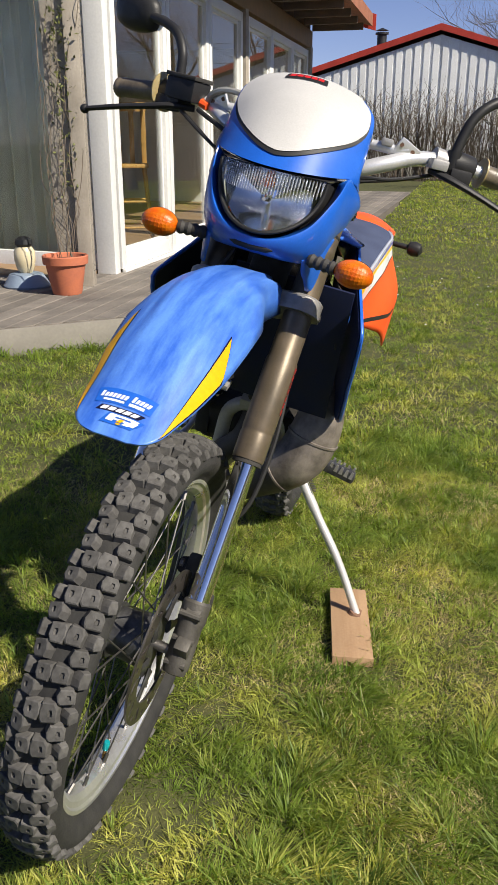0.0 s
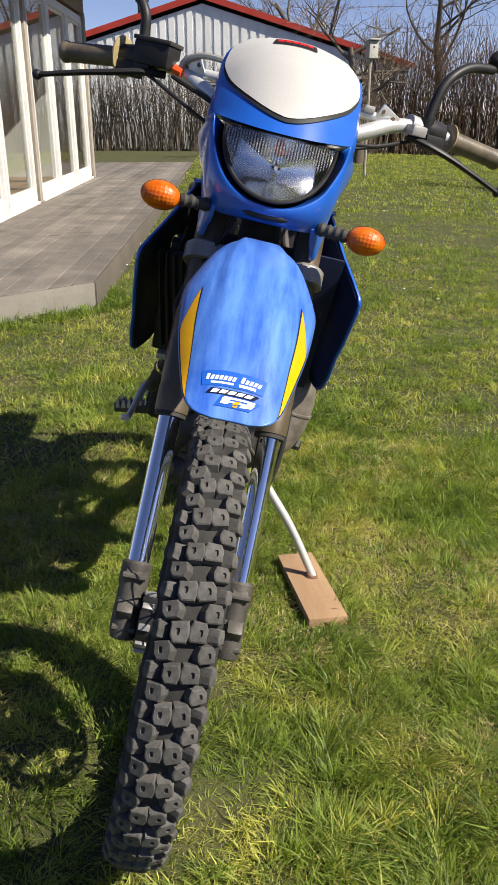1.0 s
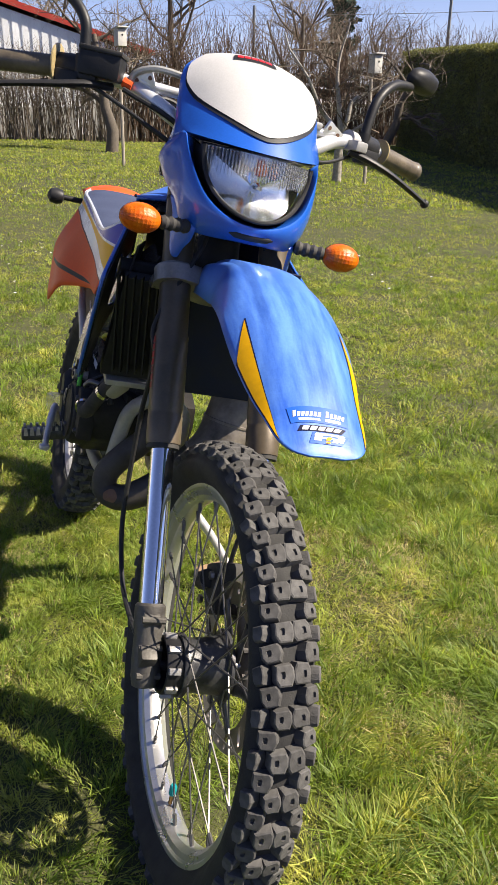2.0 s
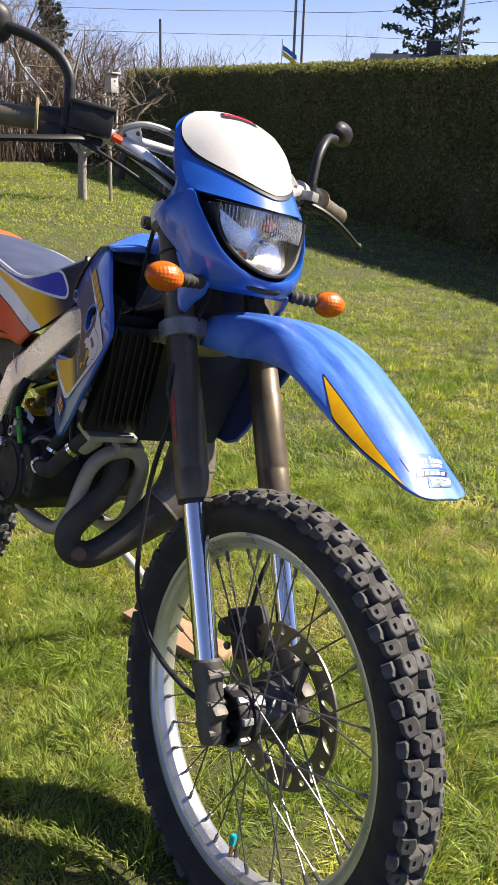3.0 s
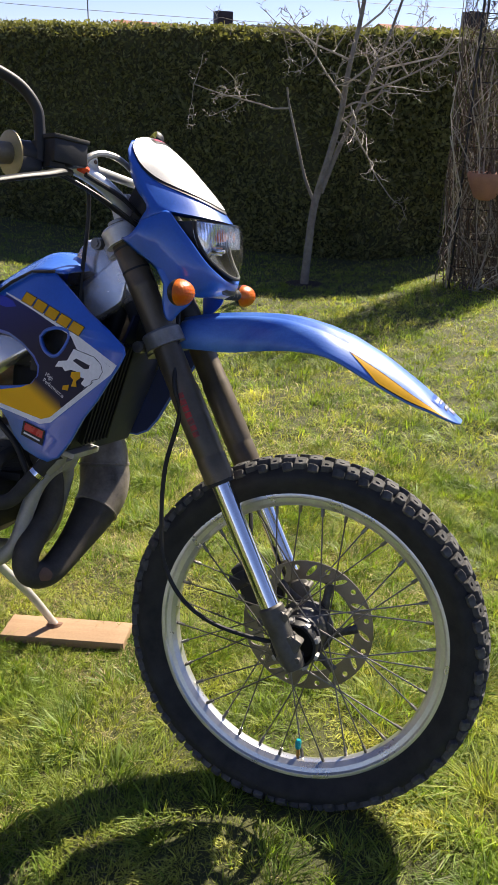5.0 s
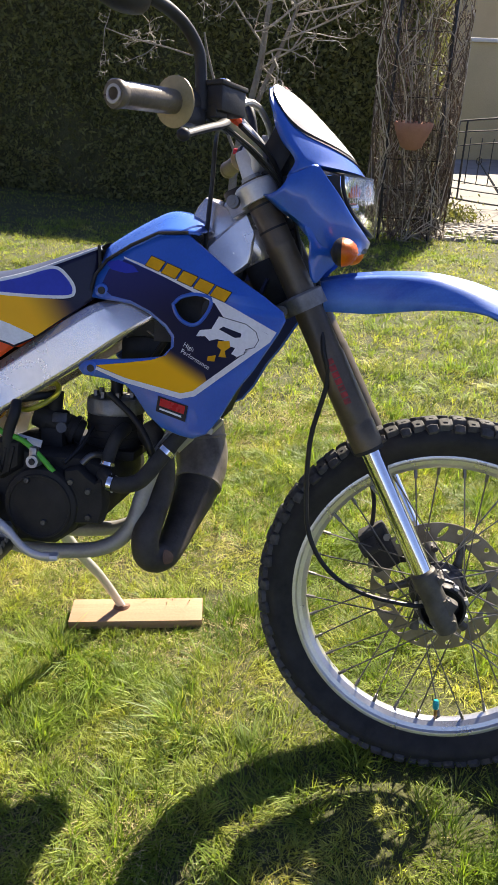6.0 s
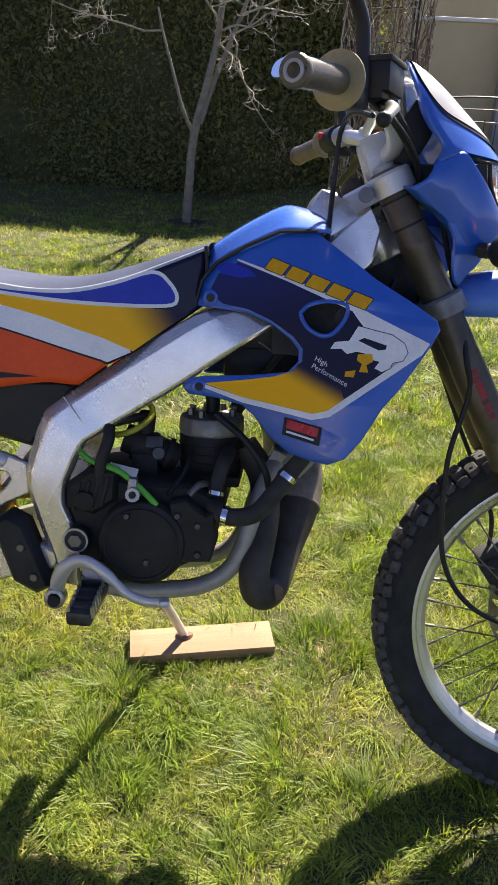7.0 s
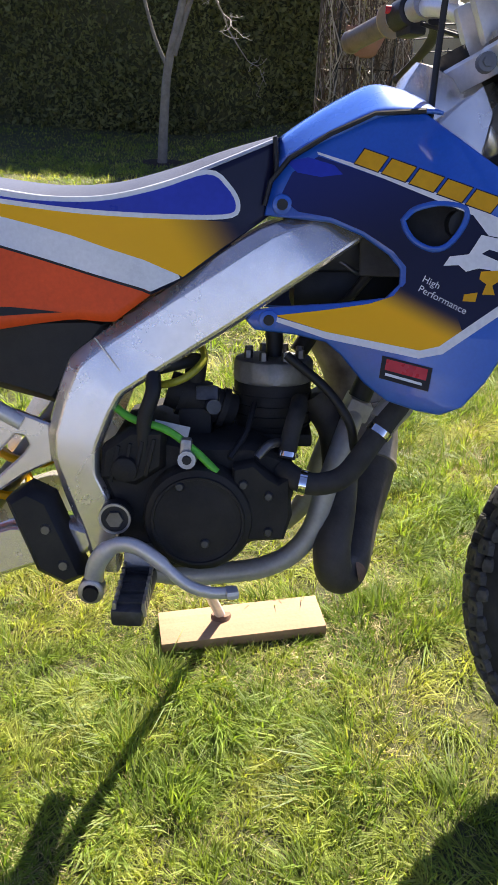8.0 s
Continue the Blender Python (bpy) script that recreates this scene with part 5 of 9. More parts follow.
far_house(41.0, 39.5, 7.0, 6.3, DARK_METAL, RENDER_WALL, "distant_house", "dark-roofed house showing just above the hedge")
far_house(46, 18, 12, 5.6, ROOF, RENDER_WALL, "distant_house", "red-tiled house showing above the hedge")
far_house(42, 4, 10, 5.2, ROOF, RENDER_WALL, "distant_house", "red-tiled house beyond the clipped hedge")


def aerials():
    for x, y, z in ((36.6, 27.8, 6.0), (39.8, 23.05, 6.25)):
        a = thing("roof_aerial", "thin television aerial on a far roof", "aerial", m=Matrix.Translation((x, y, z)))
        bm = bmesh.new()
        tube(bm, [(0, 0, -7.0), (0, 0, 0)], 0.035, 5)
        part("mast", bm, POLE, a)
        for dz, lo, hi in ((-0.05, -0.1, 0.9), (-1.2, -0.5, 0.5)) if z < 6.1 else ((-0.05, -0.2, 0.7),):
            bm = bmesh.new()
            tube(bm, [(lo * 0.7, -lo * 0.7, dz), (hi * 0.7, -hi * 0.7, dz)], 0.03, 5)
            for k in range(5):
                q = lo + (hi - lo) * (k + 0.5) / 5
                tube(bm, [(q * 0.7, -q * 0.7, dz - 0.14), (q * 0.7, -q * 0.7, dz + 0.14)], 0.018, 4)
            part("boom", bm, POLE, a)
    f = thing("flag_pole", "distant flagpole with a limp blue and yellow pennant", "flagpole", m=Matrix.Translation((34.2, 46.3, -1.0)))
    bm = bmesh.new()
    tube(bm, [(0, 0, 0), (0, 0, 7.2)], 0.04, 6)
    part("pole", bm, FRAME_WHITE, f)
    for nm, mat, z in (("pennant_top", FLAG_BLUE, 6.6), ("pennant_foot", FLAG_YELLOW, 6.25)):
        bm = bmesh.new()
        grid(bm, [[Vector((0.05 + 0.10 * i, -0.09 * i + 0.03 * math.sin(2 * i), z - 0.09 * i + 0.3 * j)) for i in range(8)] for j in range(2)])
        part(nm, bm, mat, f)


aerials()

# ---- the motorcycle: x to its left, y backwards, z up, leaning on its side stand ----
LEAN_M = Matrix(((0.9728, -0.0262, 0.2301, 0.0102), (0.0176, 0.9991, 0.0397, 0.0037), (-0.2309, -0.0346, 0.9724, 0.0063), (0, 0, 0, 1))).normalized()
bike = thing("motorcycle", "blue and orange off-road motorcycle leaning on its side stand", "motorcycle", m=LEAN_M)
AXLE = (0.0, 0.0, 0.34)


def fork_at(s, a=0.0, back=0.0):
    """A point s metres up the fork from the axle."""
    return Vector((a, 0.004 + 0.454 * s + 0.891 * back, 0.34 + 0.891 * s - 0.454 * back))


def wheel_tyre(name, centre, r, w, rim_r, parent):
    bm = bmesh.new()
    prof = [(-0.5 * w * k, rr) for k, rr in ((0.52, rim_r - 0.007), (0.62, rim_r + 0.003), (0.86, rim_r + 0.016), (0.96, rim_r + 0.028), (0.94, r - 0.030), (0.78, r - 0.018), (0.42, r - 0.0125), (0.0, r - 0.011))]
    prof = prof + [(-x, q) for x, q in prof[-2::-1]]
    prof = [tuple(p) for p in spline(prof, 2)]
    return part(name, lathe(bm, prof, centre, 96, closed=True), TYRE, parent, "black knobbly off-road tyre", 60)


def knob_mesh(name, sx, sy, h, dimple):
    """A tyre block: x across, y round the wheel, z outwards, with a sunk mark in its face."""
    bm = bmesh.new()
    hi = [(-sx * 0.32, -sy * 0.5), (sx * 0.5, -sy * 0.36), (sx * 0.46, sy * 0.24), (sx * 0.26, sy * 0.52), (-sx * 0.42, sy * 0.44), (-sx * 0.54, sy * 0.02), (-sx * 0.46, -sy * 0.34)]
    lo = [(x * 1.14, y * 1.14) for x, y in hi]
    ch = [(x * 0.86, y * 0.86) for x, y in hi]
    rings = [[bm.verts.new((x, y, z)) for x, y in lp] for lp, z in ((lo, -h), (hi, -0.0012), (ch, 0.0))]
    if dimple:
        rings.append([bm.verts.new((x * 0.24 + sx * 0.10, y * 0.36, 0.0)) for x, y in hi])
        rings.append([bm.verts.new((x * 0.17 + sx * 0.10, y * 0.28, -0.0030)) for x, y in hi])
    for p, q in zip(rings, rings[1:]):
        for k in range(7):
            bm.faces.new((p[k], p[(k + 1) % 7], q[(k + 1) % 7], q[k]))
    bm.faces.new(rings[-1])
    bmesh.ops.recalc_face_normals(bm, faces=bm.faces)
    me = bpy.data.meshes.new(name)
    bm.to_mesh(me)
    bm.free()
    me.materials.append(KNOB)
    return me


def knobs(tyre, centre, r, rows, scale):
    """Two middle blocks, two shoulder blocks and two side lugs to a pitch."""
    mid, shoulder, lug = knob_mesh("knob", 0.0232 * scale, 0.0262, 0.016, True), knob_mesh("knob", 0.0240 * scale, 0.0228, 0.016, True), knob_mesh("knob", 0.015 * scale, 0.021, 0.015, False)
    step = 2 * math.pi / rows
    for i in range(rows):
        for me, x, off, tilt, drop in ((mid, 0.0115, 0.0, 6, 0.0), (mid, -0.0115, 0.05, -6, 0.0), (shoulder, 0.0270, 0.5, 24, 0.005), (shoulder, -0.0270, 0.55, -24, 0.005), (lug, 0.0405, 0.02, 58, 0.0135), (lug, -0.0405, 0.07, -58, 0.0135)):
            ob = new("knob", me)
            ob.parent = tyre
            a = (i + off) * step
            ob.matrix_local = Matrix.Translation(centre) @ Matrix.Rotation(a, 4, "X") @ Matrix.Translation((x * scale, 0, r - drop)) @ Matrix.Rotation(radians(tilt), 4, "Y") @ Matrix.Rotation(radians(random.uniform(-7, 7) + (180 if x < 0 else 0)), 4, "Z") @ Matrix.Diagonal((random.uniform(0.90, 1.08), random.uniform(0.88, 1.10), 1.0, 1.0))


def wheel_rim(centre, r, w, parent, label):
    bm = bmesh.new()
    h = w / 2
    prof = [(-h, r), (-h - 0.0008, r - 0.002), (-h, r - 0.008), (-h + 0.004, r - 0.011), (-h + 0.006, r - 0.019), (-h + 0.014, r - 0.0265), (0, r - 0.0285)]
    prof = prof + [(-x, q) for x, q in prof[-2::-1]] + [(h - 0.004, r - 0.001), (h - 0.006, r - 0.006), (-h + 0.006, r - 0.006), (-h + 0.004, r - 0.001)]
    return part("rim", lathe(bm, prof, centre, 96, closed=True), RIM, parent, label, 30)


def spokes(rim, centre, r_out, r_hub, x_hub, count):
    """Crossed spokes with their nipples, each a piece of its own."""
    kinds = []
    for side in (-1, 1):
        for lead in (-1, 1):
            bm = bmesh.new()
            a = radians(62) * lead
            foot = Vector((side * x_hub, r_hub * math.sin(a), r_hub * math.cos(a)))
            head = Vector((side * 0.005, 0, r_out))
            d = (foot - head).normalized()
            tube(bm, [head, head + d * 0.016], 0.0033, 6)
            tube(bm, [head + d * 0.015, foot], 0.0015, 5)
            bmesh.ops.recalc_face_normals(bm, faces=bm.faces)
            me = bpy.data.meshes.new("spoke")
            bm.to_mesh(me)
            bm.free()
            me.materials.append(STEEL)
            kinds.append(me)
    for i in range(count):
        ob = new("spoke", kinds[(0, 2, 1, 3)[i % 4]])
        ob.parent = rim
        ob.matrix_local = Matrix.Translation(centre) @ Matrix.Rotation(2 * math.pi * (i + 0.5) / count, 4, "X")


def front_wheel():
    tyre = wheel_tyre("front_tyre", AXLE, 0.344, 0.086, 0.279, bike)
    knobs(tyre, AXLE, 0.3445, 44, 1.0)
    rim = wheel_rim(AXLE, 0.279, 0.047, bike, "satin aluminium spoked rim")
    spokes(rim, AXLE, 0.2515, 0.044, 0.031, 36)
    bm = bmesh.new()
    tube(bm, [(0, -0.014, 0.092), (0, -0.013, 0.110)], 0.0036, 8)
    valve = part("valve", bm, BRASS, rim)
    bm = bmesh.new()
    lathe(bm, [(0.108, 0.0052), (0.111, 0.0062), (0.122, 0.0062), (0.126, 0.0045)], (0, -0.0128, 0), 10, "z")
    part("valve_cap", bm, TEAL, rim, "teal valve cap")
    bm = bmesh.new()
    lathe(bm, [(-0.026, 0.020), (-0.028, 0.047), (-0.033, 0.0485), (-0.037, 0.047), (-0.037, 0.042), (-0.024, 0.040), (0.020, 0.044), (0.028, 0.046), (0.033, 0.056), (0.038, 0.056), (0.040, 0.03), (0.040, 0.018)], AXLE, 32)
    hub = part("hub", bm, PEG, bike, "grimy cast hub")
    bm = bmesh.new()
    lathe(bm, [(-0.030, 0.043), (-0.0605, 0.0435), (-0.0625, 0.0420), (-0.0625, 0.0385), (-0.060, 0.0370), (-0.032, 0.0355), (-0.031, 0.0085), (-0.066, 0.0085)], AXLE, 32)
    part("speedometer_drive", bm, BLACK, hub, "open black speedometer drive cup")
    for k in range(9):
        a = 2 * math.pi * k / 9 + 0.2
        bm = bmesh.new()
        box(bm, (0, 0, 0), (0.018, 0.010, 0.007), edge=0.0015)
        ob = part("hub_lug", bm, ALU_CAST, hub)
        ob.matrix_local = Matrix.Translation(Vector(AXLE) + Vector((-0.052, 0.0455 * math.sin(a), 0.0455 * math.cos(a)))) @ Matrix.Rotation(-a, 4, "X")
    # brake disc with curved slots, and its carrier
    bm = bmesh.new()
    loops = [ellipse(0, 0, 0.130, 0.130, 72), ellipse(0, 0, 0.094, 0.094, 48)]
    for k in range(12):
        a = 2 * math.pi * k / 12
        loops.append(ellipse(0.112 * math.cos(a), 0.112 * math.sin(a), 0.0155, 0.0048, 12, math.degrees(a) + 38))
        loops.append(ellipse(0.118 * math.cos(a + 0.27), 0.118 * math.sin(a + 0.27), 0.0055, 0.0055, 8))
    plate(bm, loops, lambda u, v, d: Vector(AXLE) + Vector((d, u, v)), 0.047, 0.051, 0.0006)
    disc = part("brake_disc", bm, DISC, bike, "slotted steel brake disc")
    for k in range(6):
        bm = bmesh.new()
        a = 2 * math.pi * k / 6 + 0.3
        p, q = Vector((0.044, 0.044 * math.sin(a), 0.044 * math.cos(a))), Vector((0.046, 0.100 * math.sin(a + 0.35), 0.100 * math.cos(a + 0.35)))
        tube(bm, [Vector(AXLE) + p, Vector(AXLE) + (p + q) / 2, Vector(AXLE) + q], [0.012, 0.0075, 0.009], 8, 0.4)
        part("carrier_arm", bm, PEG, disc)


def rear_wheel():
    c = (0.0, 1.395, 0.308)
    tyre = wheel_tyre("rear_tyre", c, 0.318, 0.112, 0.232, bike)
    knobs(tyre, c, 0.3185, 34, 1.3)
    rim = wheel_rim(c, 0.240, 0.056, bike, "satin aluminium rear rim")
    spokes(rim, c, 0.211, 0.05, 0.04, 36)
    bm = bmesh.new()
    lathe(bm, [(-0.05, 0.03), (-0.045, 0.055), (-0.035, 0.055), (-0.03, 0.035), (0.03, 0.035), (0.035, 0.055), (0.05, 0.05), (0.055, 0.02)], c, 24)
    part("hub", bm, FORK_LUG, bike)


def fork():
    for side, tag in ((-1, "right"), (1, "left")):
        a = 0.083 * side
        bm = bmesh.new()
        tube(bm, [fork_at(s, a) for s in (0.05, 0.36)], 0.0185, 24)
        leg = part("fork_stanchion", bm, CHROME, bike, "polished chrome fork stanchion")
        bm = bmesh.new()
        prof = [(0.330, 0.021), (0.331, 0.0268), (0.338, 0.0274), (0.375, 0.0274), (0.378, 0.0264), (0.382, 0.0268), (0.386, 0.0274), (0.505, 0.0274), (0.510, 0.0256), (0.60, 0.0252), (0.70, 0.0248), (0.702, 0.0255), (0.708, 0.0255), (0.71, 0.0246), (0.818, 0.0246), (0.822, 0.022)]
        tube(bm, [fork_at(s, a) for s, _ in prof], [r for _, r in prof], 28)
        outer = part("fork_tube", bm, FORK, bike, "bronze-grey anodised fork tube")
        bm = bmesh.new()
        tube(bm, [fork_at(s, a) for s in (0.324, 0.331)], 0.0255, 20)
        part("dust_seal", bm, BLACK_MATT, outer)
        bm = bmesh.new()
        tube(bm, [fork_at(s, a) for s in (0.822, 0.829)], 0.017, 12)
        part("fork_cap", bm, ALU_CAST, outer)
        for at in (0.735, 0.777):
            bm = bmesh.new()
            tube(bm, [fork_at(at - 0.0018, a), fork_at(at + 0.0018, a)], 0.0254, 24)
            part("tube_ring", bm, BLACK, outer, "dark ring")
        # red upright print along the outer side of the tube, in seven worn bars
        for k in range(7):
            bm = bmesh.new()
            s0 = 0.418 + 0.0122 * k
            grid(bm, [[fork_at(s1, a) + Vector((math.cos(t) * 0.0281 * side, -0.891 * 0.0281 * math.sin(t), 0.454 * 0.0281 * math.sin(t))) for t in (-0.16, -0.02, 0.12, 0.26)] for s1 in (s0, s0 + 0.005, s0 + 0.0098)])
            part("fork_decal", bm, FORK_RED, outer, "scuffed red print")
        # axle casting with its clamp and bolts
        bm = bmesh.new()
        prof = [(0.088, 0.020), (0.084, 0.0235), (0.055, 0.0238), (0.045, 0.0215), (0.01, 0.0225), (-0.02, 0.0220), (-0.034, 0.0190), (-0.036, 0.014)]
        tube(bm, [fork_at(s, a) for s, _ in prof], [r for _, r in prof], 20)
        box(bm, fork_at(0.064, a + 0.002 * side, -0.018), (0.026, 0.020, 0.018), (27, 0, 0), 0.004)
        box(bm, fork_at(0.002, a + 0.004 * side, -0.006), (0.026, 0.026, 0.058), (27, 0, 0), 0.006)
        lug = part("axle_clamp", bm, FORK_LUG, bike, "grimy cast axle clamp")
        for s, back in ((0.064, -0.026), (0.022, -0.016), (-0.018, -0.015)):
            bm = bmesh.new()
            p = fork_at(s, a, back)
            tube(bm, [p + Vector((-0.018, 0, 0)), p + Vector((0.018, 0, 0))], 0.0055, 8)
            part("clamp_bolt", bm, FORK_LUG, lug)
    bm = bmesh.new()
    tube(bm, [(-0.10, AXLE[1], AXLE[2]), (0.10, AXLE[1], AXLE[2])], 0.0085, 12)
    part("front_axle", bm, STEEL, bike)
    # lower and upper yokes
    for s, mat, h, r, name, lab in ((0.605, YOKE, 0.030, 0.036, "lower_yoke", "cast grey lower fork yoke"), (0.802, ALU, 0.032, 0.035, "upper_yoke", "bare aluminium upper fork yoke")):
        bm = bmesh.new()
        out = []
        for k in range(13):
            t = -math.pi / 2 - 0.5 + (math.pi + 1.0) * k / 12
            out.append((0.083 + r * math.cos(t), r * math.sin(t)))
        loop = [(0.0, -0.020), (0.035, -0.022)] + out + [(0.045, 0.058), (0.02, 0.070), (0.0, 0.072)]
        loop = loop + [(-u, v) for u, v in loop[-2:0:-1]]
        plate(bm, [loop], lambda u, v, d: fork_at(s + d, u, v), h / 2, -h / 2, 0.004)
        yoke = part(name, bm, mat, bike, lab)
        for side in (-1, 1):
            bm = bmesh.new()
            p = fork_at(s, side * 0.100, 0.040)
            tube(bm, [p, p + Vector((side * 0.013, 0, 0))], [0.0115, 0.0105], 14)
            tube(bm, [p + Vector((side * 0.012, 0, 0)), p + Vector((side * 0.0155, 0, 0))], 0.006, 6)
            part("pinch_bolt", bm, STEEL, yoke)
    bm = bmesh.new()
    tube(bm, [fork_at(s, 0, 0.045) for s in (0.60, 0.835)], [0.019, 0.019], 16)
    part("steering_stem", bm, BLACK_MATT, bike)
    # caliper and hoses
    bm = bmesh.new()
    box(bm, (0.060, 0.118, 0.408), (0.052, 0.055, 0.085), (-30, 0, 0), 0.008)
    box(bm, (0.085, 0.085, 0.385), (0.022, 0.05, 0.03), (-10, 0, 0), 0.004)
    tube(bm, [(0.03, 0.122, 0.425), (0.03, 0.150, 0.405)], 0.016, 12)
    caliper = part("brake_caliper", bm, BLACK_MATT, bike, "black front brake caliper")
    for dy, dz in ((-0.012, 0.03), (0.014, -0.028)):
        bm = bmesh.new()
        tube(bm, [(0.030, 0.118 + dy, 0.408 + dz), (0.024, 0.118 + dy, 0.408 + dz)], 0.007, 6)
        part("caliper_bolt", bm, STEEL, caliper)
    bm = bmesh.new()
    tube(bm, spline([(0.065, 0.135, 0.44), (0.072, 0.135, 0.50), (0.105, 0.155, 0.56), (0.112, 0.20, 0.66), (0.10, 0.25, 0.78), (0.09, 0.29, 0.88), (0.03, 0.31, 1.00), (-0.10, 0.34, 1.10), (-0.20, 0.38, 1.14)], 5), 0.0042, 8)
    part("brake_hose", bm, BLACK, bike)
    bm = bmesh.new()
    tube(bm, spline([(-0.072, 0.030, 0.350), (-0.090, 0.0572, 0.3536), (-0.098, 0.1423, 0.3701), (-0.100, 0.2063, 0.4066), (-0.102, 0.245, 0.4693), (-0.102, 0.2554, 0.5487), (-0.103, 0.253, 0.650), (-0.104, 0.2304, 0.7489), (-0.112, 0.240, 0.800), (-0.085, 0.250, 0.870), (-0.052, 0.266, 0.94), (-0.045, 0.28, 1.00), (-0.02, 0.29, 1.06)], 6), 0.0043, 8)
    part("speedometer_cable", bm, BLACK, bike, "black speedometer cable")
    bm = bmesh.new()
    tube(bm, [(-0.076, 0.040, 0.353), (-0.064, 0.020, 0.350)], 0.0065, 10)
    part("cable_nut", bm, ALU_CAST, bike)


# -- front mudguard --
FENDER = [(0.262, 0.912, 0.058, 0.050), (0.215, 0.922, 0.056, 0.060), (0.165, 0.928, 0.056, 0.066), (0.115, 0.931, 0.068, 0.062), (0.060, 0.930, 0.083, 0.055), (0.010, 0.921, 0.092, 0.045), (-0.030, 0.911, 0.095, 0.040), (-0.060, 0.902, 0.094, 0.042), (-0.110, 0.880, 0.088, 0.044), (-0.160, 0.850, 0.077, 0.038), (-0.200, 0.821, 0.068, 0.022), (-0.224, 0.802, 0.061, 0.012), (-0.238, 0.791, 0.052, 0.006), (-0.246, 0.784, 0.040, 0.002), (-0.250, 0.781, 0.022, 0.0)]
FENDER_FINE = spline(FENDER, 4)


def fender_point(v, u, off=0.0):
    """v along the mudguard 0..1 from rear to tip, u across -1..1."""
    k = v * (len(FENDER_FINE) - 1)
    i = min(int(k), len(FENDER_FINE) - 2)
    f = FENDER_FINE[i] * (1 - k + i) + FENDER_FINE[i + 1] * (k - i)
    g = FENDER_FINE[min(i + 2, len(FENDER_FINE) - 1)] - FENDER_FINE[max(i - 1, 0)]
    t = Vector((0, g[0], g[1])).normalized()
    nrm = Vector((0, -t.z, t.y))
    if nrm.z < 0:
        nrm = -nrm
    ridge = 0.0055 * max(0.0, min(1.0, (0.50 - abs(u)) / 0.07)) * max(0.0, min(1.0, (0.62 - v) / 0.15))
    drop = f[3] * (abs(u) ** (2.6 + 7.0 * max(0.0, (0.45 - v) / 0.45)))
    turned = -0.018 * (0.26 - f[0])
    return Vector((f[2] * u * (1 - 0.06 * u * u) + turned, f[0], f[1] - 0.004 * max(0.0, min(1.0, -f[0] / 0.08)))) + nrm * (ridge + off) - Vector((0, 0, drop))


def mudguard():
    bm = bmesh.new()
    us = [-1 + 2 * k / 28 for k in range(29)]
    grid(bm, [[fender_point(v, u) for u in us] for v in (k / 48 for k in range(49))])
    ob = part("front_mudguard", bm, BLUE_FADED, bike, "sun-faded blue plastic mudguard", 70)
    sol = ob.modifiers.new("thickness", "SOLIDIFY")
    sol.thickness = 0.003
    for side in (-1, 1):
        # a leaf of yellow, cut off slanting at its rear end, with a navy border
        for name, mat, off, g in (("side_decal", YELLOW, 0.0010, 0.0), ("decal_edge", NAVY, 0.0006, 0.024)):
            bm = bmesh.new()
            rows = []
            for k in range(29):
                q = k / 28
                v = 0.500 - 0.25 * g + (0.306 + 0.5 * g) * q
                inner = 0.735 - g + (0.238 + g) * q ** 1.35
                outer = min(0.972 + g * 0.6, inner + 0.9 * (q + g * 0.5))
                rows.append([fender_point(v, side * (inner + (max(outer, inner + 0.001) - inner) * a / 5), off) for a in range(6)])
            grid(bm, rows)
            part(name, bm, mat, ob, "", 70)
    # dealer's sticker, and two emblem stickers, as plain shapes
    def sticker(name, mat, v0, v1, u0, u1, off, skew=0.0, lab=""):
        v0, v1 = v0 * 0.923, v1 * 0.923
        bm = bmesh.new()
        grid(bm, [[fender_point(v0 + (v1 - v0) * i / 5, u0 + (u1 - u0) * j / 10 + skew * (i / 5 - 0.5), off) for j in range(11)] for i in range(6)])
        return part(name, bm, mat, ob, lab, 70)
    sticker("sticker", BLUE, 0.770, 0.820, -0.62, 0.52, 0.0008, 0.0, "blue dealer sticker with white lettering bars")
    for k in range(13):
        if k != 7:
            sticker("lettering_bar", WHITE, 0.776 + (0.004 if k in (0, 8) else 0.009), 0.799, -0.54 + 0.077 * k, -0.54 + 0.077 * k + 0.055, 0.0012, -0.03)
    sticker("lettering_bar", WHITE, 0.805, 0.812, -0.46, -0.05, 0.0012)
    sticker("lettering_bar", WHITE, 0.804, 0.814, 0.05, 0.36, 0.0012)
    sticker("emblem", NAVY, 0.830, 0.854, -0.50, 0.42, 0.0008, -0.10)
    for k in range(5):
        sticker("emblem_bar", WHITE, 0.834, 0.850, -0.43 + 0.16 * k, -0.43 + 0.16 * k + 0.125, 0.0012, -0.06)
    sticker("emblem", BLUE, 0.858, 0.925, -0.32, 0.46, 0.0008, -0.16)
    for v0, v1, u0, u1 in ((0.862, 0.872, -0.20, 0.42), (0.872, 0.905, 0.26, 0.42), (0.882, 0.892, -0.16, 0.28), (0.872, 0.905, -0.24, -0.08), (0.890, 0.910, 0.16, 0.30)):
        sticker("emblem_bar", WHITE, v0, v1, u0, u1, 0.0012, -0.05)
    sticker("emblem_bar", YELLOW, 0.880, 0.902, 0.02, 0.12, 0.0016, -0.06)
    sticker("emblem_bar", YELLOW, 0.908, 0.920, 0.00, 0.10, 0.0016, -0.03)


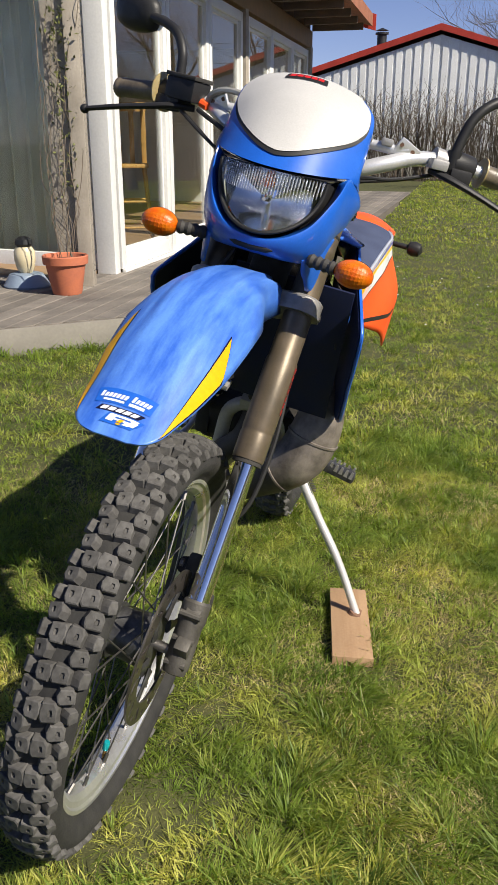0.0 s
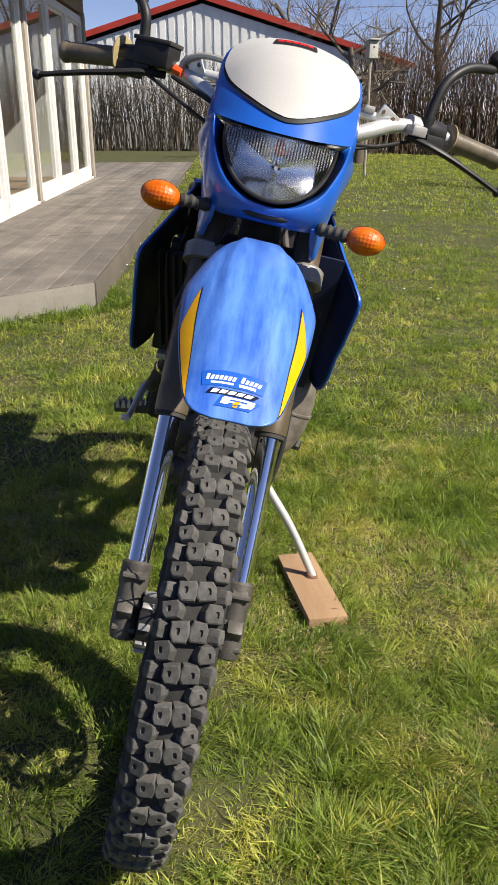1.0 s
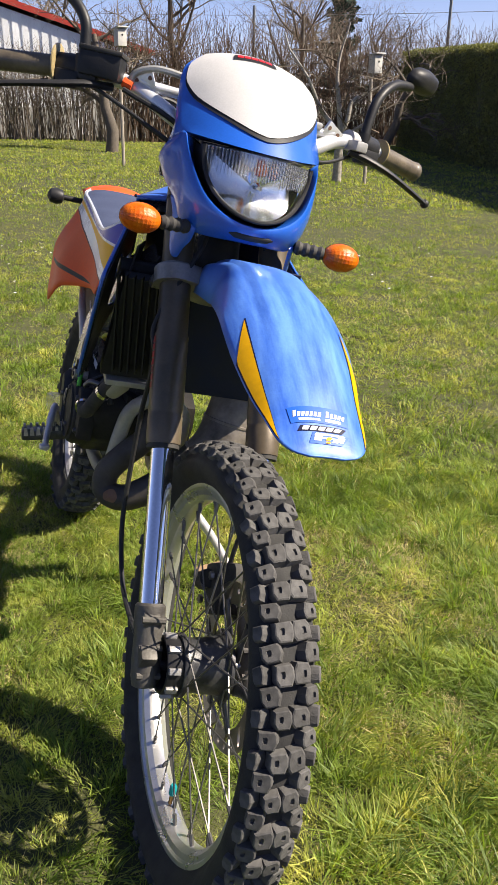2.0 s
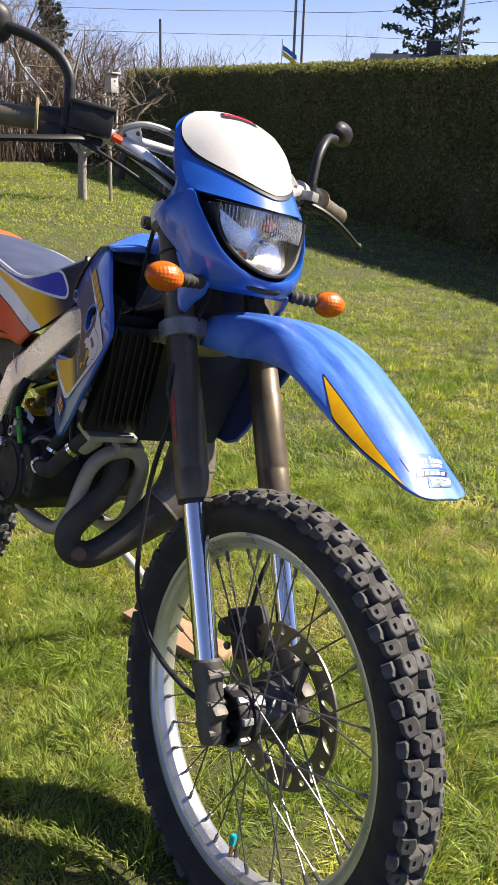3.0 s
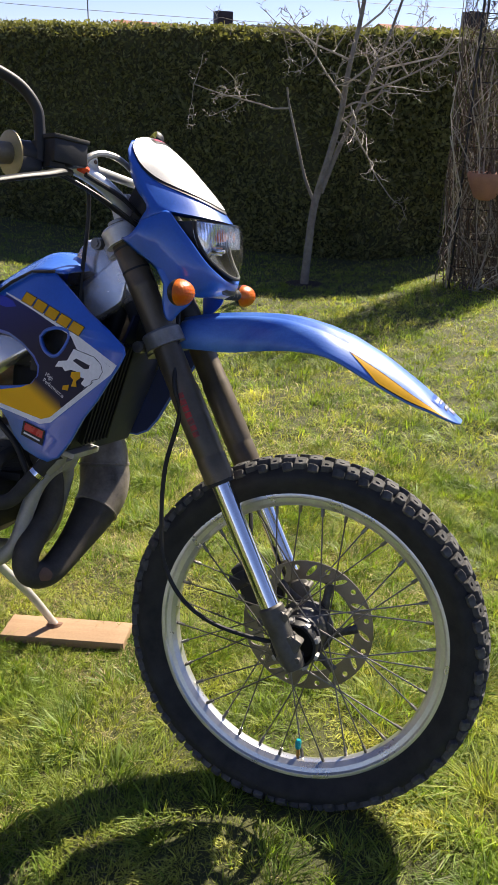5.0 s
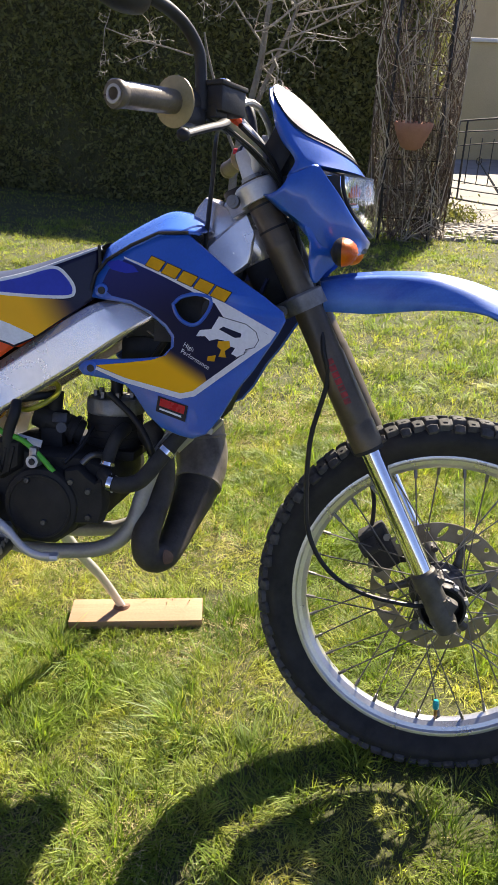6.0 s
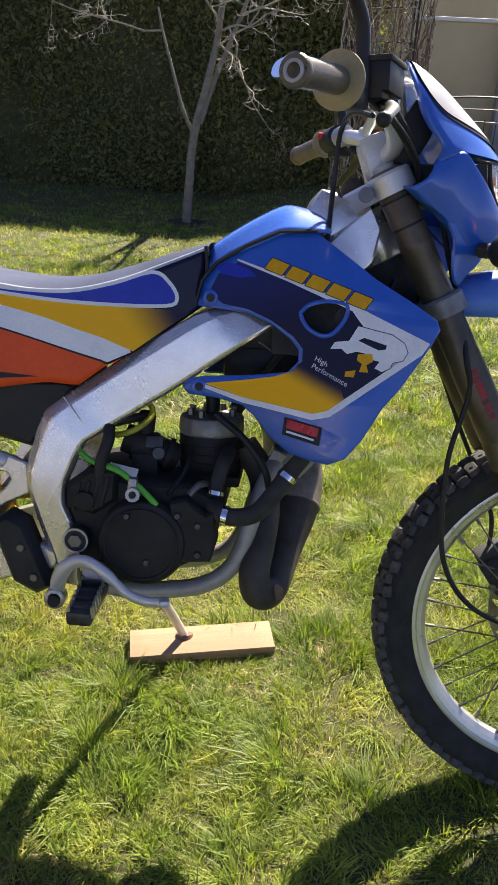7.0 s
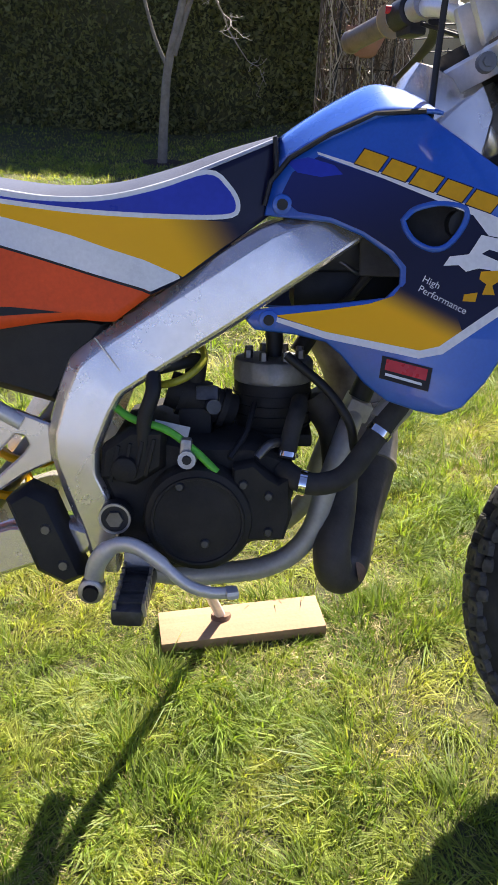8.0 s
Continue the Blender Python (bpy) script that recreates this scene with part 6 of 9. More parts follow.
# -- headlamp mask --
def mask_rows():
    """Rows from the tip of the shield to the brow over the lamp: centre y, z, half width, sweep back, rear edge (x, y, z)."""
    tab = [(0.350, 1.232, 0.084, 0.000, 0.015, 0.087, 0.354, 1.214), (0.337, 1.227, 0.105, 0.008, 0.027, 0.108, 0.350, 1.194), (0.317, 1.214, 0.112, 0.019, 0.030, 0.114, 0.343, 1.174), (0.292, 1.194, 0.114, 0.031, 0.029, 0.116, 0.337, 1.152), (0.262, 1.166, 0.115, 0.047, 0.029, 0.119, 0.324, 1.128), (0.233, 1.137, 0.114, 0.059, 0.021, 0.121, 0.309, 1.111), (0.209, 1.110, 0.113, 0.071, 0.007, 0.123, 0.303, 1.098), (0.191, 1.089, 0.111, 0.079, -0.008, 0.125, 0.314, 1.078)]
    return spline(tab, 4)


def mask_point(row, u, off=0.0):
    y, z, w, sweep, fall = row[:5]
    return Vector((w * u, y + sweep * abs(u) ** 2.2 - off * 0.75, z - fall * u * u + off * 0.66))


def headlamp_mask():
    rows = mask_rows()
    us = [-1 + 2 * k / 24 for k in range(25)]
    bm = bmesh.new()
    pts = []
    for r in rows:
        core = [mask_point(r, u) for u in us]
        edge = Vector((r[5], r[6], r[7]))
        el = Vector((-edge.x, edge.y, edge.z))
        mid_r, mid_l = (core[-1] * 0.5 + edge * 0.5) + Vector((0.004, 0, 0)), (core[0] * 0.5 + el * 0.5) - Vector((0.004, 0, 0))
        pts.append([el, mid_l] + core + [mid_r, edge])
    vs = grid(bm, pts)
    # brow turns in over the lamp
    grid_in = [[Vector(p) for p in pts[-1][2:-2]], [p + Vector((0, 0.020, -0.004)) for p in pts[-1][2:-2]]]
    vs2 = grid(bm, grid_in)
    # cheeks and chin: from the brow's side and the edge of the lamp recess down to the lower edge
    upper = [(0.125, 0.314, 1.078), (0.118, 0.288, 1.091), (0.111, 0.268, 1.097), (0.107, 0.249, 1.076), (0.098, 0.229, 1.051), (0.081, 0.206, 1.018), (0.056, 0.189, 0.997), (0.028, 0.180, 0.986), (0.0, 0.177, 0.983)]
    under = [(0.126, 0.343, 1.047), (0.121, 0.314, 1.024), (0.112, 0.290, 1.007), (0.105, 0.272, 0.988), (0.098, 0.252, 0.970), (0.080, 0.233, 0.957), (0.056, 0.217, 0.955), (0.028, 0.207, 0.956), (0.0, 0.205, 0.956)]

    def both(c):
        c = [Vector(tuple(p)) for p in spline(c, 4)]
        return c + [Vector((-p.x, p.y, p.z)) for p in c[-2::-1]]
    up, lo = both(upper), both(under)
    bands = []
    for f, out in ((0.0, 0.0), (0.04, 0.0022), (0.25, 0.006), (0.5, 0.008), (0.75, 0.006), (0.96, 0.0012), (1.0, 0.0)):
        bands.append([p.lerp(q, f) + Vector((p.x * 7 * out, -out * 0.9, -out * 0.4)) for p, q in zip(up, lo)])
    bands.append([p + Vector((-p.x * 0.10, 0.010, 0.0)) for p in lo])
    grid(bm, bands)
    # the recess round the lamp
    edge_in = [p for p in up[8:-8]]
    deep = []
    for k, p in enumerate(edge_in):
        t = math.pi * k / (len(edge_in) - 1)
        c, sn = math.cos(t), math.sin(t)
        deep.append(Vector((0.089 * c, 0.188 + 0.052 * c * c + 0.008, 1.082 - 0.092 * sn ** 0.9)))
    middle = [p.lerp(q, 0.62) + Vector((0, 0.008, 0)) for p, q in zip(edge_in, deep)]
    grid(bm, [edge_in, middle])
    bmesh.ops.remove_doubles(bm, verts=bm.verts, dist=0.0008)
    mask = part("headlamp_mask", bm, BLUE, bike, "blue plastic headlamp mask", 50)
    sol = mask.modifiers.new("thickness", "SOLIDIFY")
    sol.thickness = 0.003
    sol.offset = -1
    bm = bmesh.new()
    wall = []
    for grow, back in ((0.0035, 0.016), (0.0020, 0.004)):
        wall.append([Vector(((0.085 + grow) * c, 0.175 + 0.052 * c * c + back, 1.084 - (0.090 + grow) * sn ** 0.9)) for c, sn in ((math.cos(math.pi * k / (len(deep) - 1)), math.sin(math.pi * k / (len(deep) - 1))) for k in range(len(deep)))])
    grid(bm, [middle, [p.lerp(q, 0.6) + Vector((0, 0.012, 0)) for p, q in zip(middle, deep)], deep] + wall)
    # its roof under the brow
    roof = [Vector((0.087 * u, 0.178 + 0.053 * u * u, 1.087)) for u in us]
    grid(bm, [[p + Vector((0, 0.019, -0.004)) for p in pts[-1][2:-2]], roof])
    part("lamp_surround", bm, BLACK, mask, "black surround of the lamp", 50)
    # side blades running down to the lower yoke
    for side in (-1, 1):
        bm = bmesh.new()
        loop = [(0.222, 0.962), (0.248, 0.990), (0.284, 1.002), (0.274, 0.975), (0.274, 0.945), (0.269, 0.918), (0.259, 0.911), (0.246, 0.928), (0.231, 0.942)]
        plate(bm, [[tuple(p) for p in spline(loop + [loop[0]], 3)[:-1]]], lambda u, v, d: Vector((side * (0.082 + 0.40 * (u - 0.222) - 0.06 * (0.97 - v) + d), u, v)), 0.004, -0.004, 0.003)
        part("mask_blade", bm, BLUE, mask)
    # air slot in the chin
    bm = bmesh.new()
    lathe(bm, [(-0.036, 0.001), (-0.026, 0.006), (0, 0.0075), (0.026, 0.006), (0.036, 0.001)], (0, 0.1880, 0.9690), 12)
    part("air_slot", bm, BLACK, mask, "dark chin slot")
    # white plate with a black seam
    def shield(name, mat, lo, hi, half, off, lab):
        bm = bmesh.new()
        out = []
        N = len(rows) - 1
        for i in range(25):
            f = i / 24
            f = math.sin(math.pi / 2 * f)
            v = lo + (hi - lo) * f
            k = v * N
            j = min(int(k), N - 1)
            r = rows[j] * (1 - k + j) + rows[j + 1] * (k - j)
            lim = half
            if f > 0.46:
                q = (f - 0.46) / 0.54
                lim = half * max(0.0, 1 - q ** 1.45) ** 0.62
            out.append([mask_point(r, lim * (-1 + 2 * m / 16), off) for m in range(17)])
        grid(bm, out)
        return part(name, bm, mat, mask, lab, 60)
    shield("plate_seam", BLACK, 0.02, 0.885, 0.992, 0.0022, "black rubber seam")
    plate_ob = shield("number_plate", WHITE_PLASTIC, 0.004, 0.848, 0.985, 0.0036, "white number plate field")
    bm = bmesh.new()
    def on_shield(v, u, off):
        k = v * (len(rows) - 1)
        j = min(int(k), len(rows) - 2)
        return mask_point(rows[j] * (1 - k + j) + rows[j + 1] * (k - j), u, off)
    grid(bm, [[on_shield(0.085 + 0.125 * i / 4, -0.40 + 0.66 * j / 8, 0.0050) for j in range(9)] for i in range(5)])
    badge = part("badge", bm, BLACK, mask, "black badge with a red emblem bar", 60)
    for k in range(5):
        bm = bmesh.new()
        grid(bm, [[on_shield(0.115 + 0.060 * i / 3, -0.345 + 0.112 * k + 0.092 * j / 3, 0.0056) for j in range(4)] for i in range(4)])
        part("badge_bar", bm, RED, badge, "", 60)
    # the lamp: reflector bowl, bulb, fluted glass and black rim
    def lamp_outline(n, grow=0.0, y=0.0):
        out = []
        for k in range(n + 1):
            t = math.pi * k / n
            c, s = math.cos(t), math.sin(t)
            out.append(Vector((-(0.085 + grow) * c, 0.173 + 0.052 * c * c + y, 1.080 - (0.090 + grow) * s ** 0.9)))
        return out
    bm = bmesh.new()
    o = lamp_outline(36, 0.001, 0.004)
    top = [Vector((p.x, p.y, 1.082)) for p in o]
    rows_l = []
    for f in [k / 30 for k in range(31)]:
        row = []
        for i in range(37):
            p = top[i] * (1 - f) + o[i] * f
            bulge = 0.010 * (1 - (p.x / 0.088) ** 2)
            row.append(Vector((p.x, p.y - bulge * 0.3 - 0.006 * math.sin(math.pi * f), p.z)))
        rows_l.append(row)
    grid(bm, rows_l)
    bmesh.ops.remove_doubles(bm, verts=bm.verts, dist=0.0002)
    lens = part("headlamp_lens", bm, LENS, bike, "clear fluted headlamp glass", 60)
    lens.visible_shadow = False
    # upright prisms moulded into the upper half of the glass
    for k in range(37):
        x = -0.0810 + 0.0045 * k
        e = math.sqrt(max(0.0, 1 - (x / 0.088) ** 2))
        ln = 0.036 * min(1.0, e * 1.5)
        y = 0.180 + 0.052 * (x / 0.087) ** 2 - 0.003 * e
        bm = bmesh.new()
        tube(bm, [(x, y + 0.004, 1.080), (x, y + 0.001, 1.080 - ln * 0.5), (x, y - 0.001, 1.080 - ln)], [0.0013, 0.0013, 0.0008], 6)
        part("prism", bm, FLUTE, lens).visible_shadow = False
    bm = bmesh.new()
    rings = []
    for q in (0, 0.3, 0.55, 0.75, 0.9, 1.0):
        sc = math.sqrt(max(0.0, 1 - q)) * 0.98 + 0.02
        ring = [Vector((p.x * sc, 0.190 + 0.060 * (p.x / 0.083) ** 2 * (1 - q) + 0.034 * q, 1.034 + (p.z - 1.034) * sc)) for p in o + [Vector((x, 0, 1.081)) for x in (0.06, 0.03, 0, -0.03, -0.06)]]
        rings.append(ring + [ring[0]])
    grid(bm, rings)
    bowl = part("reflector", bm, REFLECTOR, bike, "silvered headlamp reflector", 60)
    bm = bmesh.new()
    tube(bm, [(0, 0.224, 1.036), (0, 0.206, 1.036), (0, 0.200, 1.036)], [0.008, 0.008, 0.003], 12)
    part("bulb", bm, CHROME, bowl)
    # amber body added to imitate the orange reflection in the lamp
    bm = bmesh.new()
    lathe(bm, [(0.198, 0.003), (0.200, 0.008), (0.212, 0.010), (0.222, 0.008)], (0, 0, 1.062), 14, "y")
    part("amber_glint", bm, AMBER, bowl, "small amber body added for the orange reflection")
    bm = bmesh.new()
    tube(bm, [p + Vector((0, -0.002, 0)) for p in lamp_outline(36, 0.002, 0.004)], 0.0034, 8)
    rim = part("lamp_rim", bm, BLACK, bike, "black lamp rim")
    bm = bmesh.new()
    box(bm, (0, 0.338, 1.125), (0.135, 0.050, 0.095), (28, 0, 0), 0.014)
    box(bm, (0, 0.300, 1.055), (0.13, 0.07, 0.06), (0, 0, 0), 0.01)
    clock = part("instrument_housing", bm, BLACK, bike, "black instrument housing behind the mask")
    for ob in (mask, lens, bowl, rim, clock):
        ob.location = (-0.004, 0.0, 0.0 if ob in (mask, clock) else 0.004)


def indicator(side, at):
    """An amber flasher on a ribbed rubber stalk."""
    c = Vector(at)
    bm = bmesh.new()
    rows = []
    for i in range(46):
        t = math.pi * i / 45
        x, r = -0.0315 * math.cos(t), math.sin(t)
        rows.append([c + Vector((x, 0.003 - (0.0255 - (0.0011 if i % 3 == 0 or k % 3 == 0 else 0.0)) * r * math.cos(p), 0.0222 * r * math.sin(p))) for k, p in ((k, -math.pi / 2 + math.pi * k / 33) for k in range(34))])
    grid(bm, rows)
    bmesh.ops.remove_doubles(bm, verts=bm.verts, dist=0.0003)
    lens = part("indicator_lens", bm, AMBER, bike, "ribbed amber indicator lens", 30)
    bm = bmesh.new()
    rows = []
    for i in range(13):
        t = math.pi * i / 12
        x, r = -0.032 * math.cos(t), math.sin(t)
        rows.append([c + Vector((x, 0.003 + 0.017 * r * math.cos(p), 0.0228 * r * math.sin(p))) for p in (-math.pi / 2 + math.pi * k / 10 for k in range(11))])
    grid(bm, rows)
    bmesh.ops.remove_doubles(bm, verts=bm.verts, dist=0.0003)
    body = part("indicator_body", bm, BLACK, bike, "black indicator housing", 60)
    bm = bmesh.new()
    d = Vector((-side, 0.25, 0.02)).normalized()
    s0 = c + Vector((-side * 0.030, 0.004, 0))
    pts = [s0 + d * (0.006 * k) for k in range(9)]
    tube(bm, pts, [0.0115 if k % 2 else 0.0090 for k in range(9)], 12)
    part("indicator_stalk", bm, BLACK_MATT, body)


# -- handlebar --
def handlebar():
    pts = [(0.0, 0.372, 1.098), (0.058, 0.370, 1.099), (0.098, 0.366, 1.110), (0.140, 0.376, 1.130), (0.180, 0.400, 1.149), (0.225, 0.426, 1.157), (0.300, 0.460, 1.154), (0.405, 0.508, 1.143)]
    full = [(-x, y, z) for x, y, z in pts[:0:-1]] + pts
    bm = bmesh.new()
    tube(bm, spline(full, 5), [0.0135 - 0.0025 * min(1.0, abs(k - 35) / 30.0) ** 3 for k in range(len(spline(full, 5)))], 18)
    bar = part("handlebar", bm, BAR, bike, "satin silver handlebar")
    bm = bmesh.new()
    tube(bm, [(-0.172, 0.396, 1.160), (-0.150, 0.392, 1.156), (0.150, 0.392, 1.156), (0.172, 0.396, 1.160)], 0.0082, 12)
    part("crossbar", bm, BAR, bar)
    for side in (-1, 1):
        bm = bmesh.new()
        box(bm, (side * 0.170, 0.392, 1.160), (0.040, 0.007, 0.026), (10, side * 24, side * 20), 0.003)
        lug = part("crossbar_lug", bm, BAR, bar, "bare welded crossbar lug")
        for q in (-0.010, 0.010):
            bm = bmesh.new()
            tube(bm, [(side * (0.170 + q), 0.3895 + 0.3 * q, 1.163 - 0.4 * q), (side * (0.170 + q), 0.3865 + 0.3 * q, 1.163 - 0.4 * q)], 0.0038, 8)
            part("lug_hole", bm, RUST, lug)
        bm = bmesh.new()
        box(bm, (side * 0.042, 0.386, 1.098), (0.026, 0.040, 0.062), (-20, 0, 0), 0.008)
        part("bar_riser", bm, ALU, bar, "aluminium bar riser")
        d = Vector((side * 0.105, 0.048, -0.011)).normalized()
        g0 = Vector((side * 0.300, 0.460, 1.154))
        # grip with rings and a flange
        bm = bmesh.new()
        prof = [(-0.002, 0.0165), (0.004, 0.0168)]
        for k in range(16):
            prof += [(0.006 + 0.0066 * k, 0.0163), (0.009 + 0.0066 * k, 0.0172)]
        prof += [(0.113, 0.0185), (0.119, 0.0188), (0.1215, 0.0170), (0.1215, 0.0120), (0.116, 0.0115)]
        tube(bm, [g0 + d * s for s, _ in prof], [r for _, r in prof], 20)
        grip = part("grip", bm, GRIP, bar, "worn ribbed rubber grip", 50)
        bm = bmesh.new()
        tube(bm, [g0 - d * 0.006, g0 - d * 0.005, g0 - d * 0.0025, g0 - d * 0.001], [0.030, 0.0345, 0.0345, 0.027] if side < 0 else [0.02, 0.026, 0.026, 0.02], 28)
        part("grip_flange", bm, GRIP_FLANGE, grip, "yellowed grip flange")
        bm = bmesh.new()
        tube(bm, [g0 + d * 0.1165, g0 + d * 0.1175], [0.0072, 0.0070], 16)
        part("bar_end_hole", bm, BLACK, grip)
        bm = bmesh.new()
        rows = [[g0 + d * q + (d.cross(Vector((0, 0, 1))).normalized() * math.cos(w) + Vector((0, 0, 1)) * math.sin(w)) * r for w in (2 * math.pi * k / 20 for k in range(21))] for q, r in ((0.116, 0.0128), (0.1220, 0.0128), (0.1228, 0.0120), (0.1228, 0.0086), (0.1215, 0.0078), (0.115, 0.0076))]
        grid(bm, rows)
        part("bar_end", bm, ALU_CAST, grip, "bare metal tube end")
        # switch housing, lever clamp
        sw = Vector((0.262, 0.444, 1.157)) if side > 0 else Vector((-0.280, 0.452, 1.156))
        bm = bmesh.new()
        tube(bm, [sw - d * 0.024, sw - d * 0.020, sw + d * 0.016, sw + d * 0.020], [0.018, 0.022, 0.022, 0.019], 16)
        box(bm, sw + Vector((0, -0.012, -0.018)), (0.040, 0.030, 0.026), (0, 0, side * 24), 0.005)
        housing = part("switch_housing", bm, BLACK, bar, "black switch housing")
        bm = bmesh.new()
        tube(bm, [sw + Vector((0, 0.020, 0.006)), sw + Vector((0, 0.028, 0.007))], 0.006, 10)
        part("switch_button", bm, RED, housing)
        cl = Vector((side * 0.224, 0.428, 1.159)) if side > 0 else Vector((-0.250, 0.438, 1.157))
        bm = bmesh.new()
        tube(bm, [cl - d * 0.012, cl + d * 0.012], 0.0178, 16)
        box(bm, cl + Vector((0, -0.024, -0.008)), (0.030, 0.036, 0.018), (0, 0, side * 24), 0.004)
        perch = part("lever_perch", bm, ALU_CAST if side > 0 else BLACK, bar)
        # lever with a ball end
        if side < 0:
            lv = [(-0.215, 0.405, 1.140), (-0.255, 0.394, 1.135), (-0.30, 0.392, 1.124), (-0.36, 0.400, 1.110), (-0.428, 0.413, 1.092)]
        else:
            lv = [(0.215, 0.405, 1.140), (0.255, 0.396, 1.132), (0.30, 0.398, 1.120), (0.35, 0.410, 1.104), (0.404, 0.428, 1.086)]
        bm = bmesh.new()
        fine = spline(lv, 6)
        tube(bm, fine, [0.0105 - 0.0035 * k / (len(fine) - 1) for k in range(len(fine))], 10, 0.65)
        bmesh.ops.create_icosphere(bm, subdivisions=2, radius=0.0088, matrix=Matrix.Translation(lv[-1]))
        part("lever", bm, BLACK, perch, "black ball-ended lever")
        # mirror
        if side > 0:
            up = [(0.246, 0.425, 1.168), (0.250, 0.430, 1.200), (0.258, 0.437, 1.232), (0.276, 0.450, 1.258), (0.306, 0.474, 1.278), (0.352, 0.508, 1.288)]
        else:
            up = [(-0.262, 0.428, 1.170), (-0.263, 0.429, 1.200), (-0.268, 0.432, 1.228), (-0.288, 0.446, 1.254), (-0.320, 0.464, 1.268), (-0.356, 0.484, 1.274)]
        bm = bmesh.new()
        tube(bm, spline(up, 6), 0.0088, 12)
        foot_x = up[0][0]
        tube(bm, [(foot_x, up[0][1] + 0.002, 1.148), (foot_x, up[0][1] + 0.002, 1.178)], 0.0125, 12)
        stem = part("mirror_stem", bm, BLACK, bar, "curved black mirror stem")
        bm = bmesh.new()
        mc = Vector((0.392, 0.526, 1.304)) if side > 0 else Vector((-0.398, 0.497, 1.277))
        size_m = 0.98 if side > 0 else 1.0
        n_m = Vector((-0.60, 0.78, 0.30)).normalized() if side > 0 else Vector((0.40, 0.90, 0.12)).normalized()
        u_m = Vector((0, 0, 1)).cross(n_m).normalized() * -side
        v_m = n_m.cross(u_m) * -side * (0.66 if side > 0 else 1.0)
        def shell(dep, k=1.0):
            return [mc + u_m * x * k * size_m + n_m * (dep * 0.7) + v_m * z * k * size_m for x, z in spline([(-0.056, -0.004), (-0.044, 0.022), (-0.005, 0.036), (0.044, 0.030), (0.058, 0.004), (0.046, -0.024), (0.0, -0.034), (-0.044, -0.026), (-0.056, -0.004)], 4)[:-1]]
        rs = [shell(0.020, 0.96), shell(0.022, 1.0), shell(0.012, 1.02), shell(-0.002, 0.90), shell(-0.011, 0.66), shell(-0.015, 0.3)]
        vs = [[bm.verts.new(p) for p in r] for r in rs]
        for p, q in zip(vs, vs[1:]):
            for k in range(len(p)):
                bm.faces.new((p[k], p[(k + 1) % len(p)], q[(k + 1) % len(p)], q[k]))
        bm.faces.new(vs[-1])
        head = part("mirror_shell", bm, BLACK, stem, "black mirror shell", 60)
        bm = bmesh.new()
        bm.faces.new([bm.verts.new(p) for p in shell(0.0205, 0.95)])
        part("mirror_glass", bm, MIRROR, stem, "mirror glass")
    # brake fluid box on the right, with its lid and the orange banjo bolt
    bm = bmesh.new()
    box(bm, (-0.234, 0.404, 1.166), (0.066, 0.046, 0.036), (0, 0, -22), 0.004)
    res = part("brake_reservoir", bm, BLACK, bar, "black brake fluid reservoir")
    bm = bmesh.new()
    box(bm, (-0.234, 0.404, 1.187), (0.070, 0.050, 0.007), (0, 0, -22), 0.002)
    part("reservoir_lid", bm, BLACK_MATT, res)
    bm = bmesh.new()
    tube(bm, [(-0.200, 0.391, 1.152), (-0.186, 0.386, 1.148)], [0.008, 0.007], 8)
    part("banjo_bolt", bm, ORANGE, res, "orange banjo bolt")
    # cables and the braided brake hose
    for pts, r, mat, nm in (([(-0.262, 0.42, 1.140), (-0.21, 0.382, 1.120), (-0.15, 0.350, 1.090), (-0.09, 0.33, 1.064), (-0.03, 0.34, 1.03)], 0.0030, BLACK, "cable"), ([(-0.245, 0.40, 1.135), (-0.18, 0.358, 1.105), (-0.11, 0.330, 1.074), (-0.05, 0.318, 1.05)], 0.0030, BLACK, "cable"), ([(-0.190, 0.392, 1.150), (-0.182, 0.386, 1.170), (-0.15, 0.374, 1.182), (-0.10, 0.362, 1.176), (-0.05, 0.352, 1.145), (-0.02, 0.350, 1.08)], 0.0055, PALE_HOSE, "brake_hose"), ([(0.215, 0.405, 1.130), (0.16, 0.36, 1.11), (0.11, 0.34, 1.10), (0.06, 0.335, 1.07), (0.02, 0.34, 1.05)], 0.0032, BLACK, "cable"), ([(0.24, 0.42, 1.140), (0.17, 0.38, 1.112), (0.10, 0.36, 1.09), (0.05, 0.36, 1.06)], 0.0032, BLACK, "cable"), ([(-0.17, 0.405, 1.135), (-0.115, 0.43, 1.146), (-0.072, 0.444, 1.125), (-0.062, 0.449, 1.068), (-0.067, 0.455, 0.985), (-0.07, 0.458, 0.92)], 0.0040, BLACK, "cable")):
        bm = bmesh.new()
        tube(bm, spline(pts, 6), r, 8)
        part(nm, bm, mat, bar)
    for k in range(2):
        bm = bmesh.new()
        box(bm, (0.10 + 0.035 * k, 0.385, 1.165), (0.02, 0.012, 0.012), (0, 0, 10), 0.003)
        part("cable_guide", bm, ALU_CAST, bar)


# -- body panels --
def shroud_place(side):
    return lambda u, v, d: Vector((side * (0.0995 - 0.277 * (u - 0.63) - 0.15 * (v - 0.88) + d), u, v))


